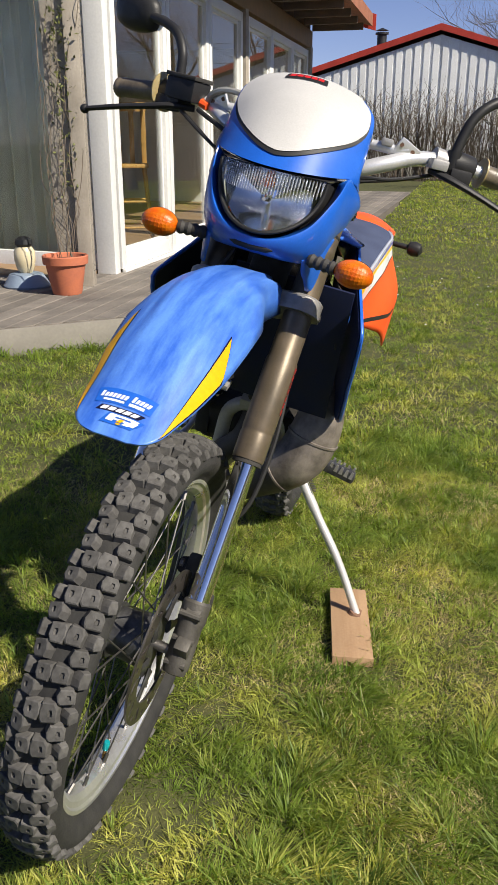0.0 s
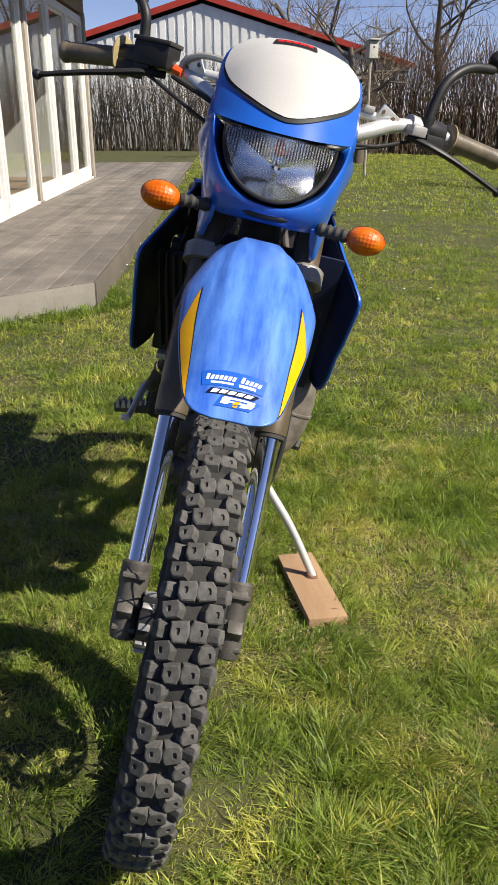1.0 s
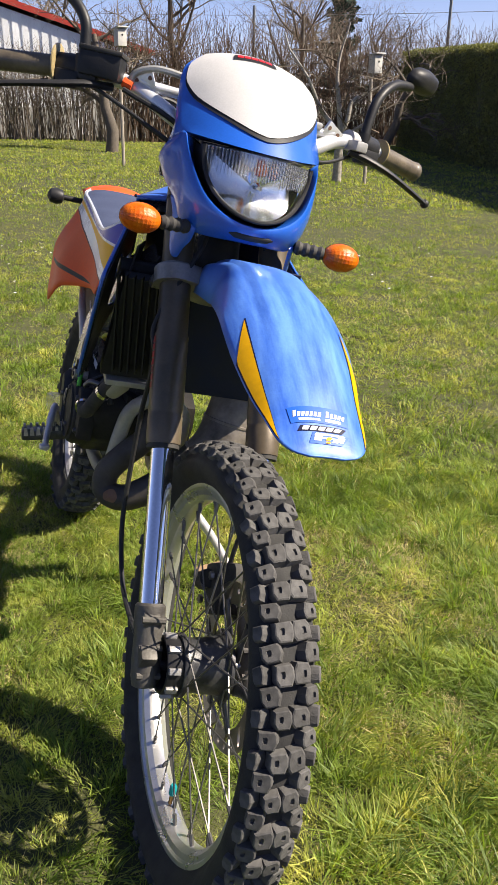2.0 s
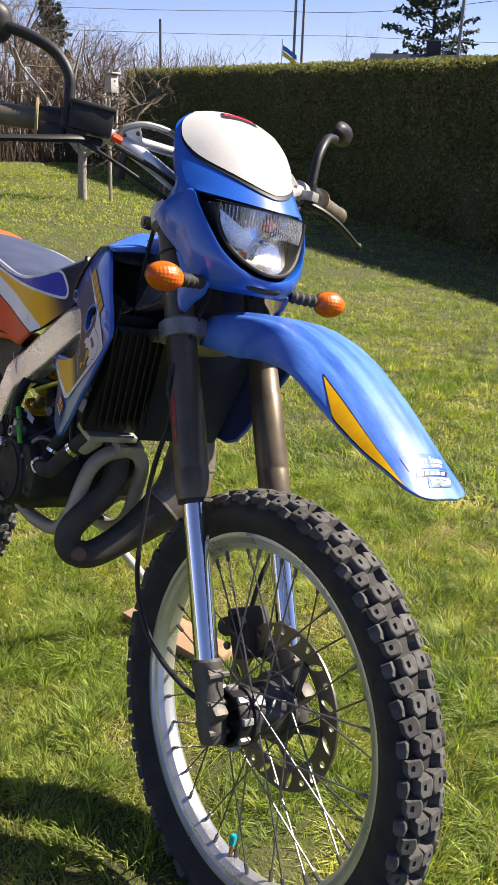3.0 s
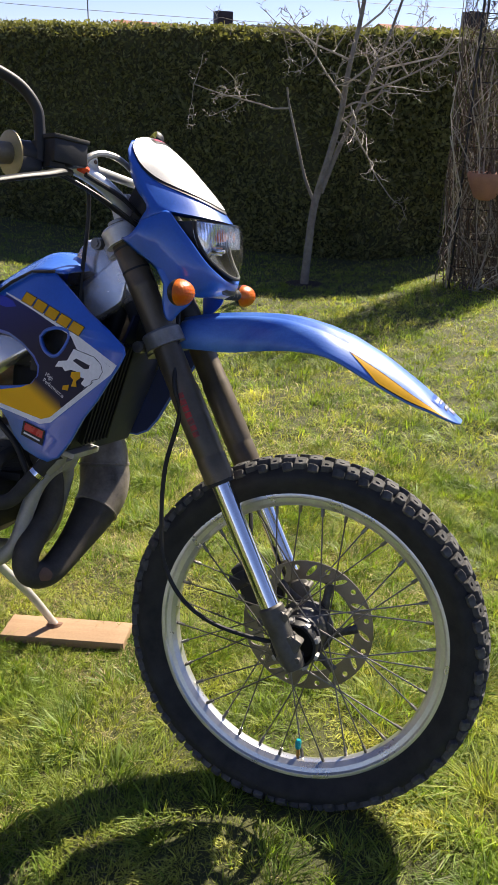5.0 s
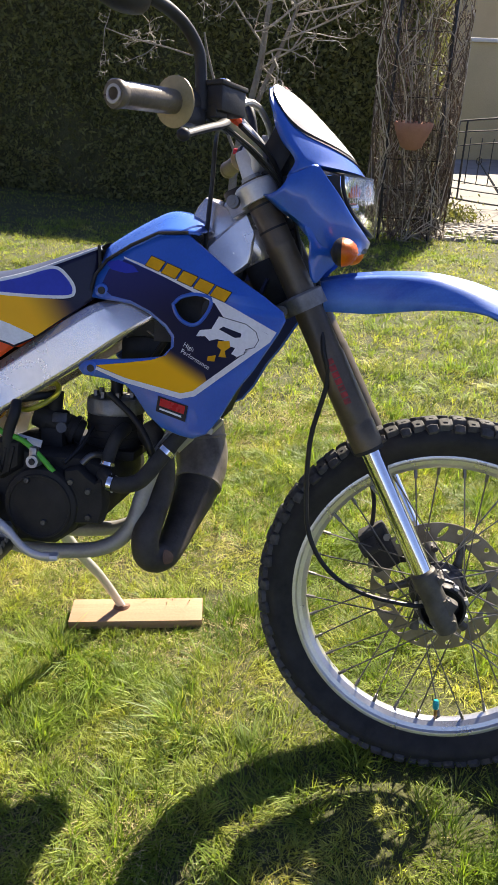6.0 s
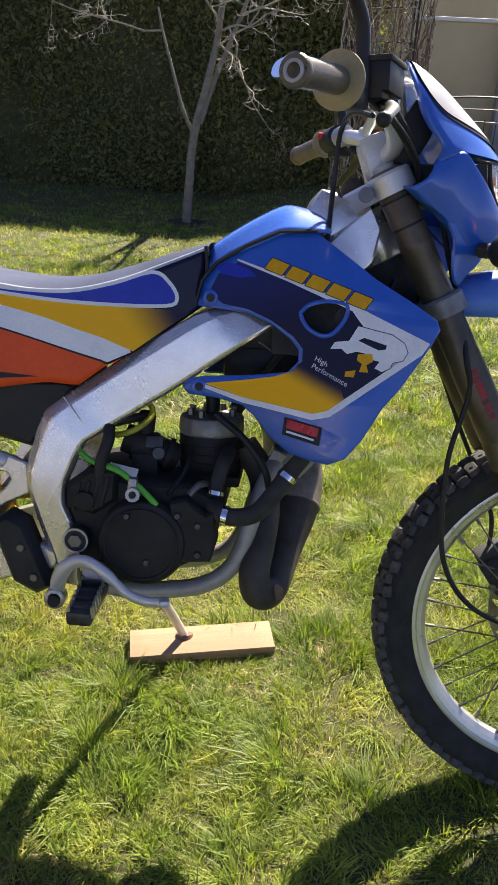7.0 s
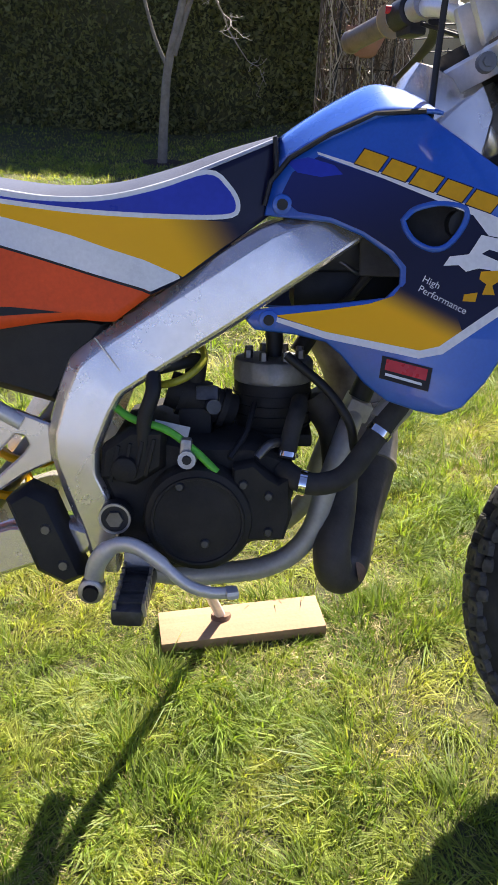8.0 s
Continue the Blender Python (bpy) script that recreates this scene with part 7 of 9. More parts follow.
SHROUD = [(0.650, 0.869), (0.643, 0.907), (0.621, 0.933), (0.576, 0.959), (0.526, 0.980), (0.472, 0.981), (0.434, 0.953), (0.385, 0.917), (0.336, 0.888), (0.302, 0.865), (0.297, 0.852), (0.307, 0.831), (0.345, 0.770), (0.371, 0.736), (0.397, 0.689), (0.420, 0.660), (0.444, 0.649), (0.469, 0.652), (0.503, 0.661), (0.530, 0.680), (0.557, 0.711), (0.575, 0.725), (0.612, 0.732), (0.660, 0.735), (0.671, 0.746), (0.660, 0.758), (0.640, 0.763), (0.560, 0.771), (0.508, 0.779), (0.493, 0.795), (0.493, 0.812), (0.506, 0.827), (0.537, 0.848), (0.572, 0.862)]


VENT = [(0.495, 0.867), (0.484, 0.879), (0.469, 0.885), (0.450, 0.888), (0.427, 0.884), (0.4215, 0.874), (0.426, 0.858), (0.441, 0.838), (0.459, 0.832), (0.479, 0.840), (0.491, 0.854)]


def shroud(side):
    place = shroud_place(side)
    bm = bmesh.new()
    outer = [tuple(p) for p in spline(VENT + VENT[:1], 3)[:-1]]
    hole = inset_loop(outer, 0.005)
    plate(bm, [SHROUD, hole], place, 0.003, -0.003, 0.0025)
    ob = part("tank_shroud", bm, BLUE, bike, "blue tank shroud with racing decals", 50)
    # the liner's dark colours stand in for shade behind the blue panel
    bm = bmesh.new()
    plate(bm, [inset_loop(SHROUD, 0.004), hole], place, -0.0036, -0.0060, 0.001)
    part("shroud_liner", bm, SHADED_BLUE if side > 0 else BLACK, ob, "inner face of the shroud, coloured dark for shade", 50)
    for d0, d1, k in ((0.005, 0.002, 1.0),):
        bm = bmesh.new()
        plate(bm, [outer, inset_loop(outer, 0.006)], place, d0, d1, 0.0012)
        part("vent_rim", bm, BLUE, ob, "raised blue vent rim", 50)
    def deco(name, mat, loop, depth, lab="", holes=()):
        bm = bmesh.new()
        film(bm, [loop, *holes], place, depth)
        return part(name, bm, mat, ob, lab)
    vent = inset_loop(outer, -0.0005)
    bm = bmesh.new()
    plate(bm, [[(0.535, 0.800), (0.535, 0.905), (0.400, 0.905), (0.385, 0.800)]], place, -0.030, -0.034, 0.002)
    part("vent_backing", bm, BLACK_MATT, ob, "black duct behind the vent")
    deco("decal_field", FLAME_FADE, [(0.632, 0.890), (0.618, 0.918), (0.588, 0.936), (0.514, 0.911), (0.414, 0.873), (0.318, 0.830), (0.447, 0.728), (0.469, 0.7225), (0.575, 0.738), (0.632, 0.752), (0.575, 0.762), (0.527, 0.771), (0.500, 0.781), (0.487, 0.797), (0.487, 0.815), (0.502, 0.832), (0.535, 0.853), (0.572, 0.868), (0.610, 0.874)], 0.0034, "dark navy decal", [vent])
    deco("decal_flame", DECAL_BLUE, [(0.625, 0.930), (0.600, 0.935), (0.570, 0.926), (0.560, 0.916), (0.585, 0.913), (0.612, 0.918)], 0.0038)
    deco("decal_fade", SHROUD_FADE, [(0.636, 0.7535), (0.575, 0.763), (0.527, 0.772), (0.500, 0.782), (0.492, 0.793), (0.478, 0.787), (0.430, 0.762), (0.424, 0.746), (0.447, 0.7275), (0.469, 0.722), (0.575, 0.7375)], 0.0038, "yellow fading decal")
    white = [(0.590, 0.941), (0.514, 0.917), (0.414, 0.880), (0.310, 0.833), (0.320, 0.817), (0.444, 0.7195), (0.470, 0.713), (0.575, 0.7295), (0.640, 0.748)]
    inner = [(0.589, 0.938), (0.514, 0.911), (0.417, 0.872), (0.323, 0.829), (0.329, 0.822), (0.448, 0.728), (0.469, 0.722), (0.575, 0.7375), (0.638, 0.753)]
    for k in range(len(white) - 1):
        deco("decal_line", WHITE, [white[k], white[k + 1], inner[k + 1], inner[k]], 0.0042)
    # model emblem as five slanted yellow blocks, and a white letter-like block
    for k in range(5):
        u0, v0, w = 0.5365 - 0.0302 * k, 0.9435 - 0.0109 * k, 0.0258
        for name, mat, g, dep in (("emblem_edge", NAVY, 0.0013, 0.0044), ("emblem_block", YELLOW, 0.0, 0.0048)):
            deco(name, mat, [(u0 + g * 0.6, v0 + g), (u0 - w - g, v0 - 0.0093 + g * 0.7), (u0 - w + 0.0112 - g * 0.6, v0 - 0.0093 - 0.0155 - g), (u0 + 0.0112 + g, v0 - 0.0155 - g * 0.7)], dep)
    deco("decal_corner", WHITE, [(0.4198, 0.8745), (0.3927, 0.8619), (0.3194, 0.8270), (0.3799, 0.7851), (0.3736, 0.7898), (0.3623, 0.7957), (0.3601, 0.8034), (0.3458, 0.8074), (0.3396, 0.8190), (0.3446, 0.8312), (0.3614, 0.8419), (0.4008, 0.8501)], 0.0043)
    shape = [(0.4473, 0.8175), (0.4410, 0.8278), (0.4210, 0.8307), (0.4089, 0.8518), (0.3614, 0.8419), (0.3446, 0.8312), (0.3396, 0.8190), (0.3458, 0.8074), (0.3601, 0.8034), (0.3623, 0.7957), (0.3736, 0.7898), (0.3839, 0.7942), (0.3774, 0.8039), (0.3875, 0.8057), (0.3981, 0.8143), (0.4100, 0.8157), (0.4232, 0.8118), (0.4311, 0.8186)]
    deco("emblem_edge", NAVY, inset_loop(shape, -0.0012), 0.0045)
    deco("emblem", WHITE, shape, 0.0048)
    deco("emblem_cut", NAVY, [(0.4078, 0.8315), (0.4001, 0.8362), (0.3683, 0.8272), (0.3697, 0.8213), (0.3796, 0.8198)], 0.0051)
    deco("emblem_block", YELLOW, [(0.4077, 0.8124), (0.3880, 0.8142), (0.3861, 0.8041), (0.3954, 0.7976), (0.3923, 0.7876), (0.4055, 0.7875), (0.4017, 0.7988), (0.4090, 0.8042)], 0.0052)
    deco("emblem_block", YELLOW, [(0.4241, 0.7869), (0.4100, 0.7897), (0.4121, 0.7793), (0.4255, 0.7796)], 0.0052)
    badge = [(0.510, 0.714), (0.454, 0.703), (0.458, 0.676), (0.513, 0.688)]
    deco("badge", BLACK, badge, 0.0046, "black badge with a red emblem")
    deco("badge_bar", RED, [(0.505, 0.7105), (0.459, 0.7015), (0.461, 0.6885), (0.507, 0.698)], 0.0050)
    deco("lettering_bar", WHITE, [(0.506, 0.6945), (0.465, 0.6855), (0.4655, 0.6825), (0.5065, 0.6915)], 0.0050)
    # the words on the decal
    for word, u, v in (("High", 0.470, 0.800), ("Performance", 0.474, 0.789)):
        cu = bpy.data.curves.new("lettering", "FONT")
        cu.body = word
        cu.size = 0.0108
        cu.space_character = 1.02
        tmp = new("lettering", cu)
        me = bpy.data.meshes.new_from_object(tmp.evaluated_get(bpy.context.evaluated_depsgraph_get()))
        bpy.data.objects.remove(tmp)
        ang = radians(-25)
        for vt in me.vertices:
            x, y = vt.co.x, vt.co.y
            px, py = x * math.cos(ang) - y * math.sin(ang), x * math.sin(ang) + y * math.cos(ang)
            if side < 0:
                vt.co = place(u - px, v + py, 0.0046)
            else:
                vt.co = place(u - 0.055 + px, v - 0.026 - x * math.sin(ang) * 2 + py - 2 * y * 0, 0.0046)
        dress("lettering", me, WHITE, ob, "white lettering", 0)
    for u, v in ((0.629, 0.882), (0.643, 0.748)):
        bm = bmesh.new()
        p = Vector(place(u, v, 0.003))
        nrm = Vector((side, 0, 0))
        tube(bm, [p, p + nrm * 0.003, p + nrm * 0.004], [0.0125, 0.0115, 0.009], 18)
        boss = part("screw_boss", bm, BLUE, ob)
        bm = bmesh.new()
        tube(bm, [p + nrm * 0.0035, p + nrm * 0.006], [0.007, 0.0062], 10)
        part("screw", bm, BLACK, ob)


def lofted(rows):
    bm = bmesh.new()
    vs = grid(bm, rows)
    return bm


def tank_and_seat():
    # tank cover: rows from seat to headstock, each a section over the top
    tab = [(0.634, 0.962, 0.062, 0.925, 0.094), (0.600, 0.985, 0.060, 0.945, 0.102), (0.560, 1.008, 0.058, 0.964, 0.112), (0.523, 1.024, 0.056, 0.980, 0.122), (0.490, 1.020, 0.054, 0.983, 0.130), (0.462, 1.010, 0.050, 0.984, 0.134), (0.452, 0.996, 0.046, 0.982, 0.134)]
    rows = []
    for y, z, w, ze, we in spline(tab, 4):
        row = []
        for k in range(19):
            u = -1 + 2 * k / 18
            q = abs(u)
            if q < 0.5:
                x, zz = w * u / 0.5, z - 0.006 * (u / 0.5) ** 2
            else:
                f = (q - 0.5) / 0.5
                x, zz = math.copysign(w + (we - w) * f, u), z - 0.006 - (z - 0.006 - ze) * f ** 1.05
            row.append(Vector((x, y, zz)))
        rows.append(row)
    # the cover's lighter blue has the sky's sheen mixed into its colour
    tank = part("tank_cover", lofted(rows), SHEEN_BLUE, bike, "glossy blue tank cover", 22)
    sol = tank.modifiers.new("thickness", "SOLIDIFY")
    sol.thickness = 0.004
    sol.offset = -1
    # seat
    tab = [(0.636, 0.964, 0.955), (0.70, 0.946, 0.929), (0.76, 0.926, 0.906), (0.83, 0.908, 0.889), (0.90, 0.903, 0.887), (0.98, 0.910, 0.898), (1.08, 0.926, 0.914), (1.20, 0.944, 0.930), (1.30, 0.954, 0.940), (1.36, 0.956, 0.944)]
    fine = spline(tab, 6)

    def smooth(q):
        q = max(0.0, min(1.0, q))
        return q * q * (3 - 2 * q)

    def edge_z(b):
        return float(np.interp(b, [r[0] for r in fine], [r[2] for r in fine]))

    def panel_x(b, c):
        """Half width of the side panels: bulging towards the tail and downwards."""
        return 0.088 + 0.032 * smooth((b - 0.62) / 0.2) + 0.058 * smooth((b - 0.88) / 0.24) * smooth((edge_z(b) - c) / 0.16) - 0.04 * smooth((b - 1.24) / 0.22)
    rows = []
    for y, z, ze in fine:
        w = panel_x(y, ze) - 0.003
        rows.append([Vector((w * u, y, z - (z - ze) * abs(u) ** 3.2)) for u in (-1 + 2 * k / 16 for k in range(17))])
    seat = part("seat", lofted(rows), SEAT_VINYL, bike, "long blue-grey vinyl seat", 60)
    for side in (-1, 1):
        bm = bmesh.new()
        tube(bm, [Vector((side * (panel_x(y, ze) - 0.002), y, ze - 0.001)) for y, z, ze in fine], 0.0040, 8)
        part("seat_piping", bm, PALE_VINYL, seat, "pale seat piping")
    low = [(0.640, 0.872), (0.70, 0.829), (0.747, 0.795), (0.785, 0.777), (0.831, 0.743), (0.878, 0.747), (0.920, 0.742), (0.980, 0.734), (1.06, 0.716), (1.15, 0.676), (1.23, 0.646), (1.30, 0.72), (1.36, 0.80), (1.42, 0.885)]

    def low_z(b):
        return float(np.interp(b, [p[0] for p in low], [p[1] for p in low]))

    def clip(loop, axis, lo, hi):
        """The piece of a loop between two lines."""
        for keep, at in ((1, lo), (-1, hi)):
            out = []
            for p, q in zip(loop, loop[1:] + loop[:1]):
                dp, dq = (p[axis] - at) * keep, (q[axis] - at) * keep
                if dp >= 0:
                    out.append(p)
                if dp * dq < 0:
                    f = dp / (dp - dq)
                    out.append((p[0] + (q[0] - p[0]) * f, p[1] + (q[1] - p[1]) * f))
            loop = out
            if len(loop) < 3:
                return []
        return loop
    for side in (-1, 1):
        bm = bmesh.new()
        rows = []
        for k in range(11):
            b = 0.640 + 0.146 * k / 10
            zt, zl = edge_z(b) - 0.002, low_z(b)
            rows.append([Vector((side * panel_x(b, zt + (zl - zt) * f / 12), b, zt + (zl - zt) * f / 12)) for f in range(13)])
        grid(bm, rows)
        nose = part("side_panel_nose", bm, NAVY, bike, "navy front of the side panel", 60)
        sol = nose.modifiers.new("thickness", "SOLIDIFY")
        sol.thickness = 0.004
        sol.offset = 0
        bm = bmesh.new()
        rows = []
        for k in range(45):
            b = 0.786 + 0.634 * k / 44
            zt, zl = edge_z(b) - 0.002, low_z(b)
            rows.append([Vector((side * panel_x(b, zt + (zl - zt) * f / 12), b, zt + (zl - zt) * f / 12)) for f in range(13)])
        grid(bm, rows)
        panel = part("side_panel", bm, ORANGE, bike, "orange side panel with blue, yellow and white stripes", 60)
        sol = panel.modifiers.new("thickness", "SOLIDIFY")
        sol.thickness = 0.004
        sol.offset = 0

        def stripe(mat, loop, off, name="stripe", lab=""):
            bm = bmesh.new()
            n = 0
            for i in range(40):
                piece = clip(loop, 0, 0.62 + 0.02 * i, 0.64 + 0.02 * i)
                for j in range(16):
                    bit = clip(piece, 1, 0.64 + 0.02 * j, 0.66 + 0.02 * j) if len(piece) > 2 else []
                    if len(bit) < 3:
                        continue
                    vs = [bm.verts.new((side * (panel_x(u, v) + 0.0022 + off), u, v)) for u, v in bit]
                    for t in tessellate_polygon([[Vector((u, v, 0)) for u, v in bit]]):
                        bm.faces.new([vs[m] for m in t])
                        n += 1
            bmesh.ops.remove_doubles(bm, verts=bm.verts, dist=0.00005)
            return part(name, bm, mat, panel, lab, 60)
        stripe(SEAT_FADE, [(1.42, 0.940), (1.20, 0.918), (1.05, 0.895), (0.895, 0.876), (0.793, 0.868), (0.70, 0.862), (0.66, 0.858), (0.70, 0.8315), (0.747, 0.7975), (0.752, 0.800), (0.793, 0.818), (0.835, 0.831), (0.876, 0.845), (0.917, 0.856), (0.958, 0.866), (1.039, 0.884), (1.20, 0.906), (1.42, 0.930)], 0.0006, "stripe", "yellow stripe fading to navy")
        stripe(WHITE, [(1.42, 0.930), (1.20, 0.906), (1.039, 0.884), (0.958, 0.866), (0.917, 0.856), (0.876, 0.845), (0.835, 0.831), (0.793, 0.818), (0.752, 0.800), (0.750, 0.796), (0.785, 0.7805), (0.795, 0.7845), (0.856, 0.802), (0.918, 0.821), (0.978, 0.839), (1.038, 0.856), (1.20, 0.888), (1.42, 0.918)], 0.0006, "stripe", "white stripe")
        stripe(BLACK, [(0.783, 0.7785), (0.795, 0.7845), (0.856, 0.802), (0.918, 0.821), (0.978, 0.839), (1.038, 0.856), (1.20, 0.888), (1.42, 0.918), (1.42, 0.915), (1.20, 0.885), (1.038, 0.853), (0.978, 0.836), (0.918, 0.818), (0.856, 0.799), (0.795, 0.781), (0.787, 0.777)], 0.0008, "stripe", "black dividing line")
        swoosh = [(1.42, 0.946), (1.20, 0.928), (1.05, 0.907), (0.98, 0.893), (0.922, 0.885), (0.844, 0.884), (0.776, 0.897), (0.718, 0.915), (0.695, 0.901), (0.684, 0.880), (0.700, 0.870), (0.793, 0.8715), (0.895, 0.8785), (1.05, 0.899), (1.20, 0.921), (1.42, 0.942)]
        swoosh = [tuple(p) for p in spline(swoosh, 4)]
        stripe(WHITE, inset_loop(swoosh, -0.0055), 0.0010)
        stripe(DECAL_BLUE, swoosh, 0.0016, "stripe", "blue swoosh")
        stripe(BLACK, [(1.20, 0.765), (1.06, 0.766), (0.95, 0.762), (0.892, 0.755), (0.96, 0.752), (1.06, 0.755), (1.20, 0.757)], 0.0006, "stripe", "thin black flash")
        # dark joints of seat, tank cover and shroud
        for pts in ([(side * (panel_x(0.636, c) + 0.003), 0.638 - (0.95 - c) * 0.05, c) for c in (0.958, 0.93, 0.90, 0.876)], [Vector(shroud_place(side)(u, v + 0.0010, 0.0062)) for u, v in ((0.650, 0.880), (0.643, 0.907), (0.621, 0.933), (0.576, 0.959), (0.526, 0.980), (0.472, 0.982))]):
            bm = bmesh.new()
            tube(bm, pts, 0.0030, 6)
            part("panel_joint", bm, BLACK, bike)
    # rear mudguard, tail lamp, rear indicators
    bm = lofted([[Vector((w * u, y, z - 0.03 * u * u)) for u in (-1 + k / 6 for k in range(13))] for y, z, w in ((1.345, 0.950, 0.110), (1.38, 0.966, 0.112), (1.44, 0.969, 0.108), (1.52, 0.966, 0.098), (1.62, 0.952, 0.080), (1.68, 0.938, 0.058))])
    guard = part("rear_mudguard", bm, ORANGE, bike, "orange rear mudguard", 60)
    sol = guard.modifiers.new("thickness", "SOLIDIFY")
    sol.thickness = 0.004
    bm = bmesh.new()
    box(bm, (0, 1.60, 0.915), (0.09, 0.05, 0.05), (0, 0, 0), 0.01)
    part("tail_lamp", bm, RED, bike)
    for side in (-1, 1):
        bm = bmesh.new()
        tube(bm, [(side * 0.08, 1.47, 0.905), (side * 0.155, 1.47, 0.905)], 0.008, 10)
        lathe(bm, [(side * 0.150, 0.006), (side * 0.156, 0.018), (side * 0.172, 0.023), (side * 0.190, 0.019), (side * 0.198, 0.005)], (0, 1.47, 0.905), 16)
        part("rear_indicator", bm, BLACK, bike, "black rear indicator")


# -- frame and engine --
BEAM_TOP = [(0.395, 1.030), (0.440, 1.005), (0.500, 0.945), (0.573, 0.880), (0.655, 0.856), (0.770, 0.783), (0.868, 0.717), (0.890, 0.698), (0.906, 0.660), (0.922, 0.606), (0.923, 0.578), (0.906, 0.515), (0.888, 0.462), (0.872, 0.415)]
BEAM_FOOT = [(0.374, 0.985), (0.380, 0.935), (0.430, 0.900), (0.500, 0.862), (0.585, 0.806), (0.686, 0.737), (0.798, 0.667), (0.824, 0.651), (0.839, 0.624), (0.857, 0.582), (0.859, 0.548), (0.845, 0.517), (0.832, 0.478), (0.838, 0.410)]


def bent(pts):
    """Straight runs with small rounded bends."""
    p = [np.array(q, float) for q in pts]
    out = [p[0]]
    for i in range(1, len(p) - 1):
        out += [p[i] + (p[i - 1] - p[i]) * 0.22, p[i] + (p[i - 1] + p[i + 1] - 2 * p[i]) * 0.045, p[i] + (p[i + 1] - p[i]) * 0.22]
    return out + [p[-1]]


def beam_x(y):
    f = max(0.0, min(1.0, (y - 0.40) / 0.22))
    return 0.045 + 0.070 * f * f * (3 - 2 * f) + 0.012 * max(0.0, min(1.0, (y - 0.8) / 0.1))


def frame_and_engine():
    for side in (-1, 1):
        bm = bmesh.new()
        rings = []
        for p, q in zip(bent(BEAM_TOP), bent(BEAM_FOOT)):
            ring = []
            for f, d in ((0.0, -0.034), (0.0, -0.016), (0.025, -0.0125), (0.19, -0.0015), (0.23, 0.0), (0.5, 0.0004), (0.90, 0.0), (0.945, -0.001), (0.98, -0.0045), (1.0, -0.009), (1.0, -0.034)):
                u, v = p * (1 - f) + q * f
                ring.append(Vector((side * (beam_x((p[0] + q[0]) / 2) + d), u, v)))
            rings.append(ring + [ring[0]])
        grid(bm, rings)
        bmesh.ops.remove_doubles(bm, verts=bm.verts, dist=0.0001)
        bmesh.ops.holes_fill(bm, edges=[e for e in bm.edges if e.is_boundary])
        beam = part("frame_beam", bm, ALU_FRAME, bike, "brushed aluminium frame beam", 14)
        bm = bmesh.new()
        tube(bm, [Vector((side * 0.126, 0.835, 0.497)), Vector((side * 0.142, 0.835, 0.497)), Vector((side * 0.145, 0.835, 0.497))], [0.021, 0.021, 0.018], 24)
        part("pivot_cap", bm, BLACK, beam)
        bm = bmesh.new()
        lathe(bm, [(side * 0.140, 0.0205), (side * 0.1462, 0.0205), (side * 0.1462, 0.0175), (side * 0.140, 0.0175)], (0, 0.835, 0.497), 28, closed=True)
        part("pivot_ring", bm, WORN_ALU, beam, "bare metal ring")
        bm = bmesh.new()
        tube(bm, [Vector((side * 0.144, 0.835, 0.497)), Vector((side * 0.149, 0.835, 0.497))], [0.0125, 0.011], 6)
        part("pivot_bolt", bm, STEEL, beam)
        # cradle tube
        bm = bmesh.new()
        tube(bm, spline([(side * 0.008, 0.522, 0.605), (side * 0.036, 0.532, 0.592), (side * 0.057, 0.545, 0.563), (side * 0.064, 0.563, 0.508), (side * 0.067, 0.579, 0.455), (side * 0.068, 0.6055, 0.4188), (side * 0.068, 0.6423, 0.3984), (side * 0.068, 0.6816, 0.390), (side * 0.068, 0.7606, 0.3834), (side * 0.075, 0.835, 0.400)], 5), 0.0150, 14)
        part("cradle_tube", bm, CRADLE, bike, "dull grey aluminium cradle tube")
        # footrest
        bm = bmesh.new()
        box(bm, (side * 0.186, 0.806, 0.412), (0.098, 0.040, 0.024), (0, side * 10, side * 4), 0.007)
        peg = part("footrest", bm, PEG, bike, "worn toothed metal footrest")
        for k in range(7):
            for e in (-1, 1):
                bm = bmesh.new()
                box(bm, (side * (0.146 + 0.0135 * k), 0.806 + e * 0.0175, 0.430 - 0.0024 * k), (0.0095, 0.006, 0.018), (0, side * 10, 0), 0.0, 0.6)
                part("tooth", bm, WORN_ALU, peg)
        for k in range(4):
            bm = bmesh.new()
            box(bm, (side * (0.156 + 0.021 * k), 0.806, 0.427 - 0.0037 * k), (0.006, 0.030, 0.012), (0, side * 10, 0), 0.0)
            part("rib", bm, PEG, peg)
        bm = bmesh.new()
        box(bm, (side * 0.122, 0.806, 0.430), (0.05, 0.04, 0.045), (0, 0, 0), 0.006)
        part("footrest_bracket", bm, ALU_CAST, peg)
        # swinging arm
        bm = bmesh.new()
        loop = [(0.860, 0.460), (0.900, 0.478), (0.980, 0.474), (1.080, 0.442), (1.25, 0.372), (1.40, 0.345), (1.44, 0.330), (1.42, 0.295), (1.36, 0.295), (1.20, 0.335), (1.08, 0.372), (0.955, 0.415), (0.88, 0.435)]
        plate(bm, [loop], lambda u, v, d: Vector((side * (0.118 + d), u, v)), 0.0, -0.032, 0.006)
        part("swinging_arm", bm, ALU_FRAME, bike, "aluminium swinging arm", 45)
        # slotted subframe bracket and strut
        bm = bmesh.new()
        loop = [(0.977, 0.630), (0.960, 0.628), (0.920, 0.612), (0.918, 0.562), (0.957, 0.543), (1.020, 0.500), (1.034, 0.496), (1.046, 0.506), (1.045, 0.526), (0.994, 0.604)]
